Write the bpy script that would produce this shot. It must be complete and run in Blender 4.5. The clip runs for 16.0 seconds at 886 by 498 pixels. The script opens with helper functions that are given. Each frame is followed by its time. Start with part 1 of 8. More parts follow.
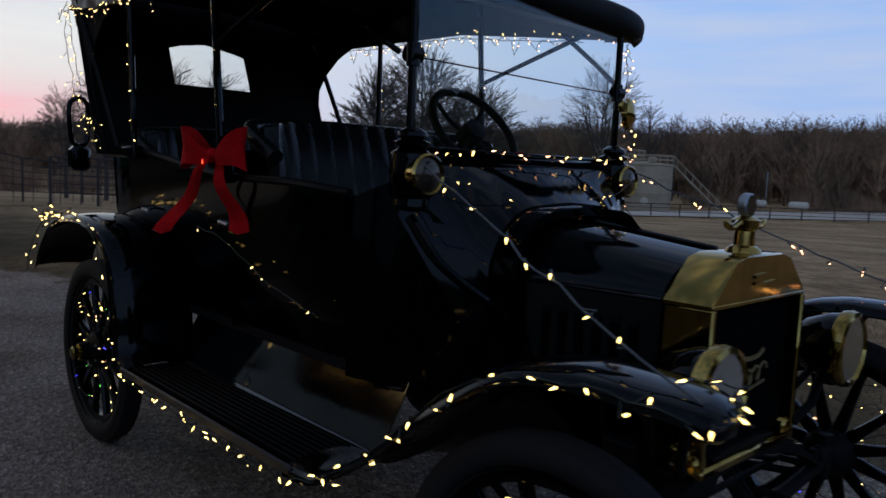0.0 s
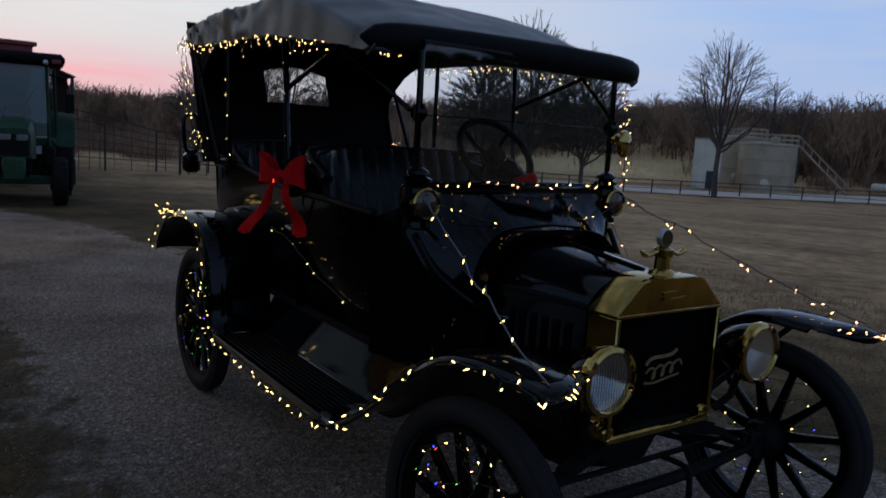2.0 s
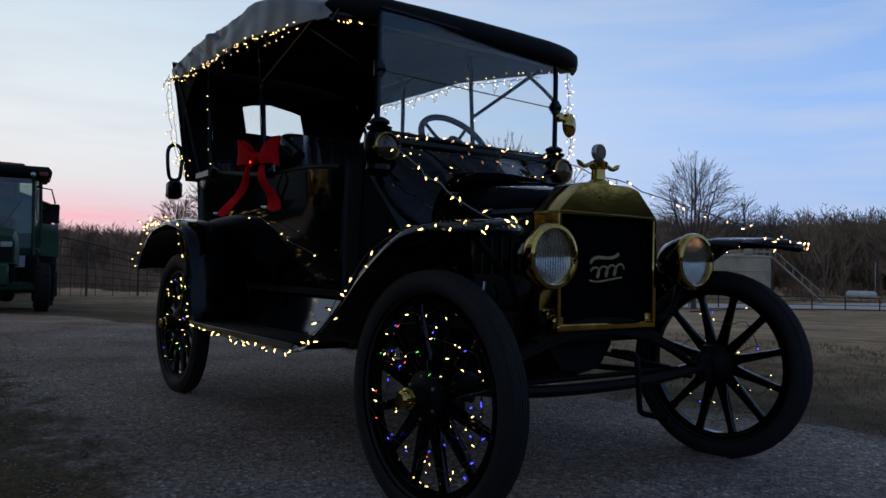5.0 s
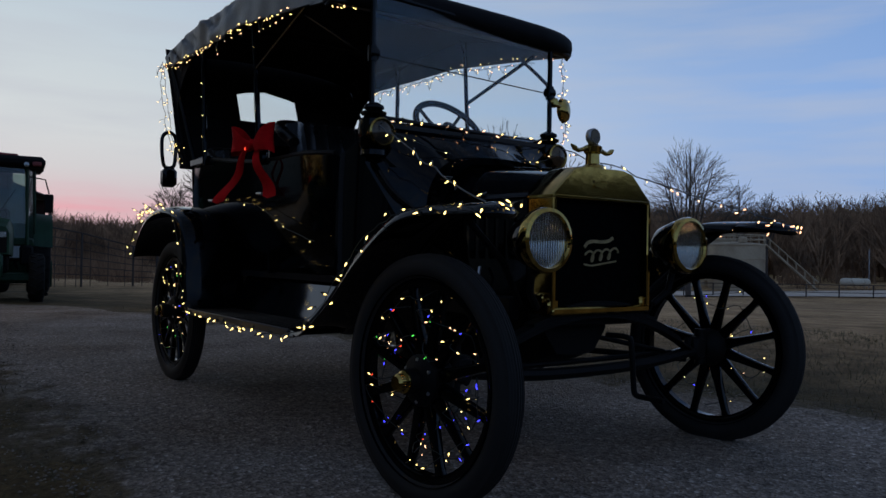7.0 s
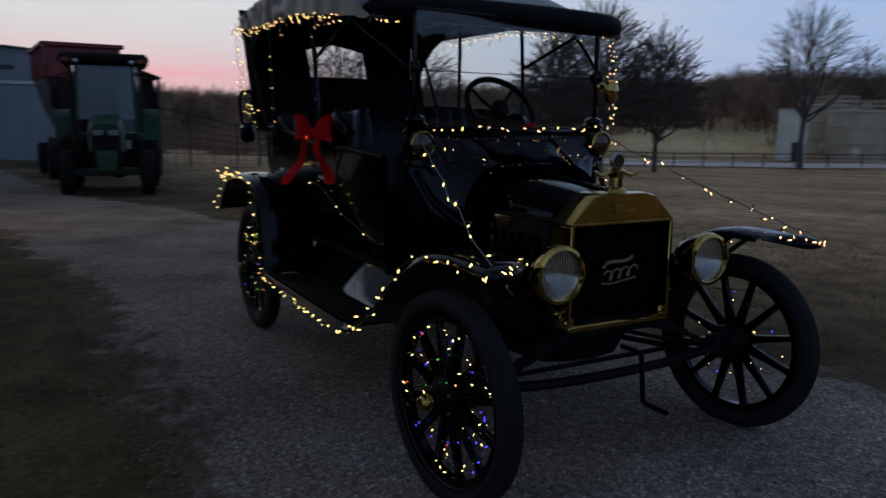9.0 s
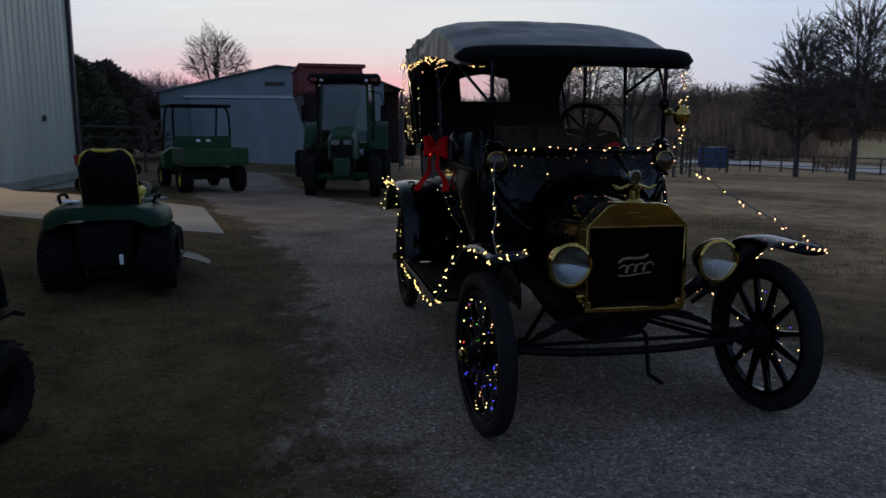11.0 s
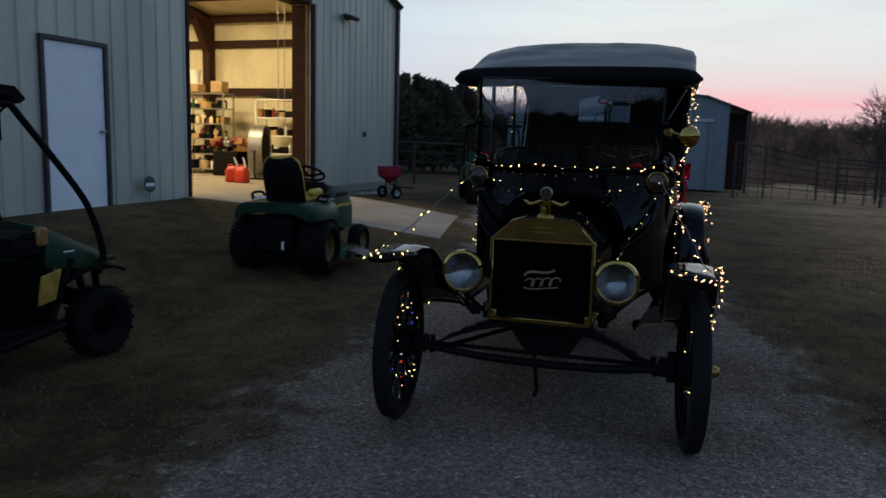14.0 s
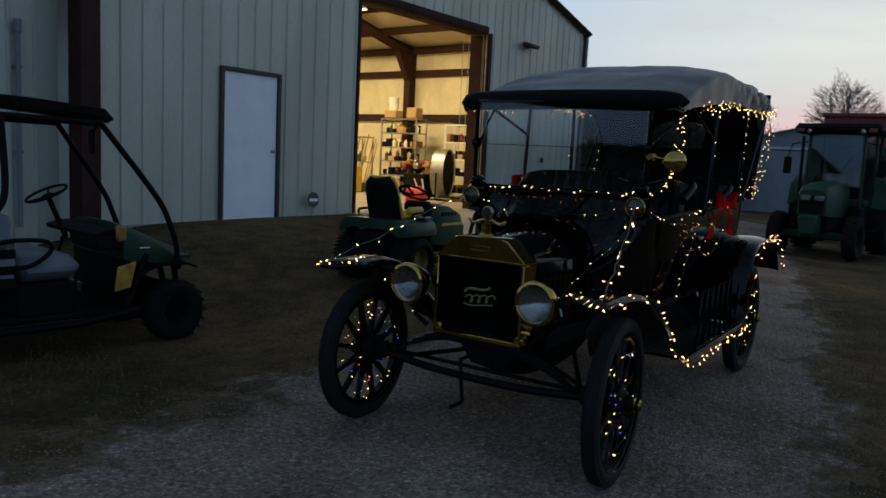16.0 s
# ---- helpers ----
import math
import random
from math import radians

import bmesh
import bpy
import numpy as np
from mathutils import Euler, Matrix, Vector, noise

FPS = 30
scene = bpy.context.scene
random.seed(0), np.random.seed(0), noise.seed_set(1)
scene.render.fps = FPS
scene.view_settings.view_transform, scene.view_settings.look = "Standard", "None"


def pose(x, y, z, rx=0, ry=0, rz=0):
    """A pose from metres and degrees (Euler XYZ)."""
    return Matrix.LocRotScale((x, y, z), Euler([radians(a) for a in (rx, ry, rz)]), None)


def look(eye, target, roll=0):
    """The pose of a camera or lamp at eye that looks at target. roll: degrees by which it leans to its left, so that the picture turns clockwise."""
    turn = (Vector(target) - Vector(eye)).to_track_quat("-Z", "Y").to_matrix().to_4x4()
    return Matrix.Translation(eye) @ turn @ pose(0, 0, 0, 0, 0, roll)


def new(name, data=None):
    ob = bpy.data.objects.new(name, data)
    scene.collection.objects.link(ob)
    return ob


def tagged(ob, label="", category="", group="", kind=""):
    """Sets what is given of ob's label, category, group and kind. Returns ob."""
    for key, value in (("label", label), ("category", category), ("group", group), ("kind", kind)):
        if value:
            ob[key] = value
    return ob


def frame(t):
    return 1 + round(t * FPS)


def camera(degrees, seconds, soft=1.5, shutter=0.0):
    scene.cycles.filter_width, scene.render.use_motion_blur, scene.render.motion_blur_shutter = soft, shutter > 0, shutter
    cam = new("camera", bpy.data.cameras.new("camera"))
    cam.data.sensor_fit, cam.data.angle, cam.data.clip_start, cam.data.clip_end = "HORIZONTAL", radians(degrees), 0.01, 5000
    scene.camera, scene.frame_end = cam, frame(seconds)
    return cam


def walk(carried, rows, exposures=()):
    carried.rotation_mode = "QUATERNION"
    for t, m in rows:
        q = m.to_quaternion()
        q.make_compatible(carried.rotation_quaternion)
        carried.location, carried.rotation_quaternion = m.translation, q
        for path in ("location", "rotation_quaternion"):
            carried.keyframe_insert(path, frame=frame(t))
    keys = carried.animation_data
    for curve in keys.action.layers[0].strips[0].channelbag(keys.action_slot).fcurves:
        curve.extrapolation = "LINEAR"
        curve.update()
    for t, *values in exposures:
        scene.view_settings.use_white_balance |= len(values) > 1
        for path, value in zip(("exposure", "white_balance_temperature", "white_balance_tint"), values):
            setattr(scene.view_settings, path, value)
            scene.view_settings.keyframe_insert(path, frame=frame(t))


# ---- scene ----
cam = camera(60.6, 16.0, 1.5, 0.5)
PATH = [
    (0, (-1.838, -0.764, 1.233), (-0.478, 0.687, 1.023), 2.4),
    (0.5, (-1.784, -1.005, 1.28), (-0.505, 0.511, 1.02), 4.4),
    (1, (-1.747, -1.136, 1.354), (-0.55, 0.431, 1.015), 4.2),
    (1.5, (-1.836, -1.297, 1.416), (-0.709, 0.317, 1.063), 3.4),
    (2, (-1.958, -1.472, 1.452), (-0.826, 0.15, 1.16), 3.4),
    (2.5, (-2.015, -1.567, 1.38), (-0.819, 0.022, 1.169), 1.9),
    (3, (-1.959, -1.695, 1.216), (-0.87, -0.036, 0.972), -0.0),
    (3.5, (-1.953, -1.746, 0.969), (-0.885, -0.056, 0.913), 1.0),
    (4, (-2.001, -1.766, 0.811), (-0.852, -0.13, 0.873), 1.4),
    (6.5, (-2.045, -1.784, 0.733), (-0.866, -0.169, 0.758), 1.3),
    (7, (-2.039, -1.787, 0.733), (-0.859, -0.172, 0.754), 1.0),
    (7.5, (-2.042, -1.792, 0.739), (-0.866, -0.174, 0.734), 0.9),
    (8, (-2.01, -1.777, 0.75), (-0.844, -0.151, 0.73), 1.0),
    (8.5, (-1.978, -1.801, 1.002), (-0.889, -0.134, 0.813), 1.2),
    (9, (-1.965, -2.11, 1.318), (-1.013, -0.383, 0.983), 0.7),
    (9.2, (-1.898, -2.293, 1.37), (-1.059, -0.511, 1.024), 0.4),
    (11.3, (-1.427, -3.273, 1.416), (-1.111, -1.323, 1.102), 0.4),
    (11.5, (-1.313, -3.291, 1.387), (-1.047, -1.332, 1.086), 0.4),
    (12, (-0.99, -3.29, 1.409), (-0.885, -1.311, 1.136), -1.1),
    (12.5, (-0.589, -3.366, 1.381), (-0.671, -1.381, 1.154), 1.5),
    (13, (-0.188, -3.43, 1.378), (-0.393, -1.461, 1.088), 1.3),
    (13.5, (0.196, -3.459, 1.391), (-0.217, -1.522, 1.114), 1.0),
    (14, (0.564, -3.523, 1.411), (0.002, -1.625, 1.128), 1.5),
    (14.5, (0.921, -3.483, 1.404), (0.2, -1.638, 1.126), 1.6),
    (15, (1.272, -3.411, 1.405), (0.363, -1.645, 1.165), 1.4),
    (15.5, (1.63, -3.315, 1.423), (0.613, -1.61, 1.184), 0.9),
    (16, (1.892, -3.101, 1.424), (0.786, -1.451, 1.188), 2.8),
]
walk(cam, [(t, look(eye, target, roll)) for t, eye, target, roll in PATH],
     [(0, 0.04, 6850, 14), (0.7, 0.0, 6850, 14), (1.5, -0.14, 6850, 14), (2, -0.06, 6800, 14), (2.5, 0.16, 6850, 15), (3, -0.06, 6700, 15), (3.5, 0.18, 6720, 14), (4, 0.22, 6550, 13), (6.5, -0.29, 6600, 12), (8, -0.29, 6660, 12), (9, -0.20, 6720, 13), (11.5, 0.0, 6750, 13), (12.5, 0.08, 6600, 11), (14.5, 0.0, 6800, 9), (16, -0.06, 7050, 8)])

# ---------------------------------------------------------------- world
SUNSET = radians(4.0)          # azimuth of the afterglow, from +y towards +x
world = bpy.data.worlds.new("dusk_sky")
scene.world = world
world.use_nodes = True
wn, wl = world.node_tree.nodes, world.node_tree.links
wn.clear()


def wmath(op, a, b=None, clamp=False):
    n = wn.new("ShaderNodeMath")
    n.operation, n.use_clamp = op, clamp
    for i, v in enumerate((a, b)):
        if v is None:
            continue
        if isinstance(v, (int, float)):
            n.inputs[i].default_value = v
        else:
            wl.new(v, n.inputs[i])
    return n.outputs[0]


def wramp(fac, stops):
    n = wn.new("ShaderNodeValToRGB")
    while len(n.color_ramp.elements) < len(stops):
        n.color_ramp.elements.new(0.5)
    for e, (p, c) in zip(n.color_ramp.elements, stops):
        e.position, e.color = p, (*c, 1)
    wl.new(fac, n.inputs[0])
    return n.outputs[0]


def wmix(fac, a, b, mode="MIX"):
    n = wn.new("ShaderNodeMix")
    n.data_type, n.blend_type = "RGBA", mode
    for v, i in ((fac, 0), (a, 6), (b, 7)):
        if isinstance(v, (int, float)):
            n.inputs[i].default_value = v
        elif isinstance(v, tuple):
            n.inputs[i].default_value = (*v, 1)
        else:
            wl.new(v, n.inputs[i])
    return n.outputs[2]


coord = wn.new("ShaderNodeTexCoord")
sep = wn.new("ShaderNodeSeparateXYZ")
wl.new(coord.outputs["Generated"], sep.inputs[0])
up = wmath("MAXIMUM", sep.outputs[2], 0.0)
side = wmath("ADD", wmath("MULTIPLY", sep.outputs[0], math.sin(SUNSET)), wmath("MULTIPLY", sep.outputs[1], math.cos(SUNSET)))
toward = wmath("MULTIPLY_ADD", side, 0.5)
toward.node.inputs[2].default_value = 0.5
west = wramp(up, [(0.0, (0.66, 0.60, 0.66)), (0.06, (0.75, 0.745, 0.80)), (0.15, (0.80, 0.89, 0.93)), (0.32, (0.66, 0.81, 0.91)), (0.5, (0.40, 0.49, 0.58)), (1.0, (0.10, 0.145, 0.21))])
east = wramp(up, [(0.0, (0.37, 0.55, 0.90)), (0.06, (0.32, 0.54, 0.96)), (0.2, (0.245, 0.49, 0.99)), (0.4, (0.18, 0.36, 0.77)), (1.0, (0.085, 0.14, 0.25))])
glow = wramp(toward, [(0.0, (0, 0, 0)), (0.62, (0.0, 0.0, 0.0)), (0.80, (0.24, 0.24, 0.24)), (0.93, (0.64, 0.64, 0.64)), (0.985, (1, 1, 1))])
sky_base = wmix(glow, east, west)
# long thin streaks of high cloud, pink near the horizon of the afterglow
stretch = wn.new("ShaderNodeMapping")
stretch.inputs["Scale"].default_value = (1.6, 1.6, 13.0)
wl.new(coord.outputs["Generated"], stretch.inputs[0])
streak = wn.new("ShaderNodeTexNoise")
streak.inputs["Scale"].default_value, streak.inputs["Detail"].default_value = 2.2, 5.0
wl.new(stretch.outputs[0], streak.inputs[0])
cloud = wramp(streak.outputs[0], [(0.42, (0, 0, 0)), (0.72, (1, 1, 1))])
cloudy = wmix(wmath("MULTIPLY", cloud, 0.46), sky_base, (0.63, 0.69, 0.80))
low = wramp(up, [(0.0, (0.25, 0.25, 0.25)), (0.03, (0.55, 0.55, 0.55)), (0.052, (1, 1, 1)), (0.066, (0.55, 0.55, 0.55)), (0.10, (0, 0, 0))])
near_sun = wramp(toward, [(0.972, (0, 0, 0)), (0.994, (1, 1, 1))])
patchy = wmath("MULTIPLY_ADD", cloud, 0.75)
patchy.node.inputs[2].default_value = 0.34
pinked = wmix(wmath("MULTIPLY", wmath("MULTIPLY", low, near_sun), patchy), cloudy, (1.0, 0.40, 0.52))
nishita = wn.new("ShaderNodeTexSky")
nishita.sky_type, nishita.sun_disc = "NISHITA", False
nishita.sun_elevation, nishita.sun_rotation = radians(1.0), SUNSET
bg_a, bg_b = wn.new("ShaderNodeBackground"), wn.new("ShaderNodeBackground")
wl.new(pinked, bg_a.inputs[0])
wl.new(nishita.outputs[0], bg_b.inputs[0])
bg_a.inputs[1].default_value, bg_b.inputs[1].default_value = 0.92, 0.006
both = wn.new("ShaderNodeAddShader")
wout = wn.new("ShaderNodeOutputWorld")
wl.new(bg_a.outputs[0], both.inputs[0])
wl.new(bg_b.outputs[0], both.inputs[1])
wl.new(both.outputs[0], wout.inputs[0])


# ---------------------------------------------------------------- materials
def material(name, a, b=None, rough=0.6, metal=0.0, scale=6.0, fine=60.0, bump=0.0, coat=0.0, spec=0.5, stretch=(1, 1, 1), rough_var=0.12, per_object=0.0, per_island=0.0, split=(0.35, 0.65)):
    """A surface of two colours mixed by coarse and fine noise, with uneven gloss and fine relief, in metres."""
    m = bpy.data.materials.new(name)
    m.use_nodes = True
    nt = m.node_tree
    n, l = nt.nodes, nt.links
    p = n["Principled BSDF"]
    b = b or tuple(min(1, c * 0.75) for c in a)
    tc, mp = n.new("ShaderNodeTexCoord"), n.new("ShaderNodeMapping")
    mp.inputs["Scale"].default_value = stretch
    l.new(tc.outputs["Object"], mp.inputs[0])
    n1, n2 = n.new("ShaderNodeTexNoise"), n.new("ShaderNodeTexNoise")
    for q, s, d in ((n1, scale, 6.0), (n2, fine, 3.0)):
        q.inputs["Scale"].default_value, q.inputs["Detail"].default_value = s, d
        l.new(mp.outputs[0], q.inputs[0])
    add = n.new("ShaderNodeMath")
    add.operation = "MULTIPLY_ADD"
    l.new(n2.outputs[0], add.inputs[0])
    add.inputs[1].default_value = 0.4
    l.new(n1.outputs[0], add.inputs[2])
    ramp = n.new("ShaderNodeValToRGB")
    ramp.color_ramp.elements[0].position, ramp.color_ramp.elements[0].color = split[0] + 0.2, (*a, 1)
    ramp.color_ramp.elements[1].position, ramp.color_ramp.elements[1].color = split[1] + 0.2, (*b, 1)
    l.new(add.outputs[0], ramp.inputs[0])
    out = ramp.outputs[0]
    if per_object or per_island:
        info, mul, hsv = n.new("ShaderNodeObjectInfo" if per_object else "ShaderNodeNewGeometry"), n.new("ShaderNodeMapRange"), n.new("ShaderNodeHueSaturation")
        spread = per_object or per_island
        mul.inputs[3].default_value, mul.inputs[4].default_value = 1 - spread, 1 + spread
        l.new(info.outputs["Random" if per_object else "Random Per Island"], mul.inputs[0])
        l.new(mul.outputs[0], hsv.inputs["Value"])
        l.new(out, hsv.inputs["Color"])
        out = hsv.outputs[0]
    l.new(out, p.inputs["Base Color"])
    rr = n.new("ShaderNodeMapRange")
    rr.inputs[3].default_value, rr.inputs[4].default_value = max(0.02, rough - rough_var), min(1, rough + rough_var)
    l.new(add.outputs[0], rr.inputs[0])
    l.new(rr.outputs[0], p.inputs["Roughness"])
    p.inputs["Metallic"].default_value = metal
    p.inputs["Coat Weight"].default_value = coat
    p.inputs["Coat Roughness"].default_value = 0.05
    p.inputs["Specular IOR Level"].default_value = spec
    if bump:
        bp = n.new("ShaderNodeBump")
        bp.inputs["Strength"].default_value, bp.inputs["Distance"].default_value = 0.8, bump
        l.new(add.outputs[0], bp.inputs["Height"])
        l.new(bp.outputs[0], p.inputs["Normal"])
    return m


def glowing(name, colour, strength):
    m = bpy.data.materials.new(name)
    m.use_nodes = True
    p = m.node_tree.nodes["Principled BSDF"]
    p.inputs["Base Color"].default_value = (*colour, 1)
    p.inputs["Emission Color"].default_value = (*colour, 1)
    p.inputs["Emission Strength"].default_value = strength
    return m


def pane_glass(name, tint=(0.92, 0.95, 0.95), ior=1.5, dirt=0.02):
    """A thin sheet of glass: clear through, mirror-like at a slant."""
    m = bpy.data.materials.new(name)
    m.use_nodes = True
    n, l = m.node_tree.nodes, m.node_tree.links
    n.clear()
    o, mix, tr, gl, fr, pw, sc = (n.new("ShaderNode" + k) for k in ("OutputMaterial", "MixShader", "BsdfTransparent", "BsdfGlossy", "LayerWeight", "Math", "Math"))
    tr.inputs[0].default_value = (*tint, 1)
    gl.inputs["Roughness"].default_value = dirt
    fr.inputs[0].default_value = 0.5
    pw.operation, sc.operation = "POWER", "MULTIPLY_ADD"
    l.new(fr.outputs["Facing"], pw.inputs[0])
    pw.inputs[1].default_value = 4.0
    l.new(pw.outputs[0], sc.inputs[0])
    sc.inputs[1].default_value, sc.inputs[2].default_value = 0.9, ((ior - 1) / (ior + 1)) ** 2
    l.new(sc.outputs[0], mix.inputs[0])
    l.new(tr.outputs[0], mix.inputs[1])
    l.new(gl.outputs[0], mix.inputs[2])
    l.new(mix.outputs[0], o.inputs[0])
    return m


M_PAINT = material("black_enamel", (0.0010, 0.0010, 0.0012), (0.0016, 0.0016, 0.0018), 0.05, 0, 3, 14, 0.0006, 0.0, spec=0.15, rough_var=0.035)
M_GLOSS = material("polished_black_enamel", (0.0010, 0.0010, 0.0012), (0.0016, 0.0016, 0.0018), 0.05, 0, 3, 14, 0.0006, 0.0, spec=0.5, rough_var=0.035)
M_CHASSIS = material("chassis_black", (0.0025, 0.0025, 0.0025), (0.006, 0.005, 0.0045), 0.55, 0, 8, 120, 0.001, spec=0.10)
M_RUBBER = material("tyre_rubber", (0.0075, 0.0065, 0.006), (0.014, 0.012, 0.0105), 0.75, 0, 9, 140, 0.001, spec=0.3)
M_BRASS = material("polished_brass", (0.42, 0.28, 0.075), (0.27, 0.175, 0.045), 0.07, 1.0, 6, 24, 0.0005, rough_var=0.05)
M_CORE = material("radiator_core", (0.001, 0.001, 0.001), (0.0025, 0.0025, 0.0025), 0.8, 0, 40, 300, 0.002, spec=0.02)
M_BADGE = material("badge_metal", (0.36, 0.27, 0.13), (0.26, 0.19, 0.09), 0.42, 0.7, 30, 100)
M_CLOTH = material("black_canvas", (0.024, 0.029, 0.033), (0.013, 0.016, 0.018), 0.40, 0, 5, 160, 0.003, spec=0.6)
M_LINING = material("dark_lining", (0.003, 0.0025, 0.0025), (0.006, 0.004, 0.0035), 0.95, 0, 5, 90, 0.001, spec=0.2)
M_LEATHER = material("black_leather", (0.003, 0.003, 0.003), (0.006, 0.0055, 0.005), 0.5, 0, 9, 180, 0.002, spec=0.07)
M_SEAT = material("worn_black_leather", (0.004, 0.004, 0.004), (0.009, 0.0075, 0.0065), 0.26, 0, 9, 120, 0.002, spec=0.14, rough_var=0.06)
M_BOW = material("red_velvet_ribbon", (0.50, 0.003, 0.005), (0.33, 0.002, 0.003), 0.85, 0, 14, 120, 0.001, spec=0.12)
M_LENS_DARK = material("dark_lamp_glass", (0.05, 0.04, 0.03), (0.09, 0.06, 0.03), 0.15, 0.6, 20, 80)
M_REFLECTOR = material("silvered_reflector", (0.30, 0.30, 0.28), (0.22, 0.22, 0.21), 0.14, 1.0, 14, 60)
M_GLASS = pane_glass("window_glass", ior=1.43)
M_CABGLASS = pane_glass("tinted_cab_glass", (0.62, 0.70, 0.68))
M_LENS = material("headlamp_glass", (0.92, 0.94, 0.92), (0.88, 0.90, 0.88), 0.06, 0, 20, 60)
M_LENS.node_tree.nodes["Principled BSDF"].inputs["Transmission Weight"].default_value = 1.0
M_LENS.node_tree.nodes["Principled BSDF"].inputs["IOR"].default_value = 1.35
M_AMBER = material("amber_plastic", (0.58, 0.36, 0.07), (0.36, 0.21, 0.04), 0.3, 0, 12, 60)
M_WIRE = material("dark_green_wire", (0.006, 0.010, 0.006), (0.010, 0.012, 0.008), 0.6)
M_CORD = material("grey_twisted_cord", (0.10, 0.10, 0.10), (0.06, 0.065, 0.06), 0.6, 0, 30, 200, 0.001)
M_WARM = glowing("warm_bulb", (1.0, 0.70, 0.23), 5.4)
M_PINKISH = glowing("peach_bulb", (1.0, 0.51, 0.27), 5.0)
M_BLUE = glowing("blue_bulb", (0.06, 0.06, 1.0), 3.5)
M_GREEN = glowing("green_bulb", (0.10, 0.9, 0.10), 1.8)
M_RED = glowing("red_bulb", (1.0, 0.07, 0.03), 2.4)
M_SIDING = material("galvalume_siding", (0.50, 0.488, 0.385), (0.41, 0.40, 0.315), 0.45, 0.25, 1.2, 40, 0.0, stretch=(1, 1, 0.25))
M_BROWN = material("rust_brown_steel", (0.040, 0.014, 0.009), (0.028, 0.011, 0.008), 0.7, 0, 4, 60, 0.0, spec=0.2)
M_TRIM = material("dark_bronze_trim", (0.022, 0.018, 0.017), (0.035, 0.028, 0.026), 0.5)
M_INSUL = material("cream_insulation_sheet", (0.72, 0.65, 0.45), (0.60, 0.53, 0.36), 0.7, 0, 1.5, 14, 0.006, stretch=(1, 1, 0.5))
M_DOOR = material("white_painted_steel", (0.80, 0.81, 0.79), (0.73, 0.745, 0.73), 0.45, 0, 3, 60)
M_CONCRETE = material("worn_concrete", (0.285, 0.25, 0.20), (0.215, 0.188, 0.15), 0.85, 0, 1.2, 30, 0.001)
M_SHED = material("weathered_blue_siding", (0.20, 0.222, 0.220), (0.152, 0.172, 0.172), 0.6, 0.1, 1.0, 30, stretch=(1, 1, 0.3))
M_GREENP = material("tractor_green", (0.007, 0.052, 0.011), (0.005, 0.034, 0.008), 0.42, 0, 5, 60, 0.0, 0.0, spec=0.3)
M_TRACTOR = material("weathered_dark_green", (0.010, 0.045, 0.021), (0.007, 0.030, 0.015), 0.45, 0, 3, 40, 0.0, 0.0, spec=0.22)
M_DKGREEN = material("dull_dark_green", (0.006, 0.034, 0.013), (0.004, 0.022, 0.008), 0.45, 0, 5, 60, spec=0.25)
M_YELLOW = material("implement_yellow", (0.60, 0.42, 0.03), (0.45, 0.31, 0.03), 0.5, 0, 6, 60)
M_WHEELRIM = material("dirty_yellow_rim", (0.19, 0.125, 0.015), (0.10, 0.066, 0.010), 0.6, 0, 6, 60)
M_BLACKP = material("black_plastic", (0.0040, 0.0040, 0.0040), (0.008, 0.0075, 0.007), 0.6, 0, 9, 90, spec=0.08)
M_TYRE = material("field_tyre_rubber", (0.005, 0.005, 0.005), (0.010, 0.009, 0.008), 0.85, 0, 9, 120, 0.001, spec=0.15)
M_REDP = material("faded_red_paint", (0.19, 0.018, 0.015), (0.13, 0.013, 0.011), 0.5, 0, 3, 40)
M_REDBUCKET = material("red_plastic", (0.30, 0.012, 0.045), (0.24, 0.010, 0.035), 0.45)
M_REDCAN = material("red_fuel_plastic", (0.50, 0.03, 0.015), (0.42, 0.022, 0.012), 0.4)
M_SIGN = material("sign_green", (0.010, 0.035, 0.030), (0.008, 0.028, 0.024), 0.4)
M_GREYSEAT = material("grey_vinyl", (0.16, 0.17, 0.19), (0.12, 0.13, 0.15), 0.5, 0, 6, 90)
M_STEEL = material("bare_steel", (0.40, 0.40, 0.40), (0.30, 0.30, 0.30), 0.35, 0.9, 8, 70)
M_WOOD = material("varnished_wood", (0.32, 0.16, 0.045), (0.24, 0.11, 0.03), 0.5, 0, 3, 40, stretch=(6, 6, 1))
M_CARD = material("brown_cardboard", (0.42, 0.28, 0.14), (0.36, 0.23, 0.11), 0.85)
M_BARK = material("grey_brown_bark", (0.085, 0.065, 0.052), (0.055, 0.042, 0.034), 0.9, 0, 4, 40, 0.006)
M_TWIG = material("bare_twigs", (0.118, 0.085, 0.056), (0.076, 0.056, 0.038), 0.9, 0, 3, 20)
M_OAK = material("dark_oak_twigs", (0.105, 0.082, 0.058), (0.064, 0.051, 0.037), 0.9, 0, 3, 20)
M_SAPLING = material("reddish_saplings", (0.34, 0.17, 0.16), (0.24, 0.12, 0.11), 0.9, 0, 3, 20)
M_WOODS = material("winter_woods", (0.288, 0.162, 0.086), (0.112, 0.066, 0.038), 0.95, 0, 0.22, 1.6, per_island=0.45)
M_BACKWOODS = material("dark_unseen_woods", (0.052, 0.054, 0.028), (0.028, 0.029, 0.017), 0.9, 0, 1.2, 12)
M_BUSH = material("olive_cedar_foliage", (0.074, 0.066, 0.030), (0.036, 0.034, 0.017), 0.9, 0, 1.2, 12)
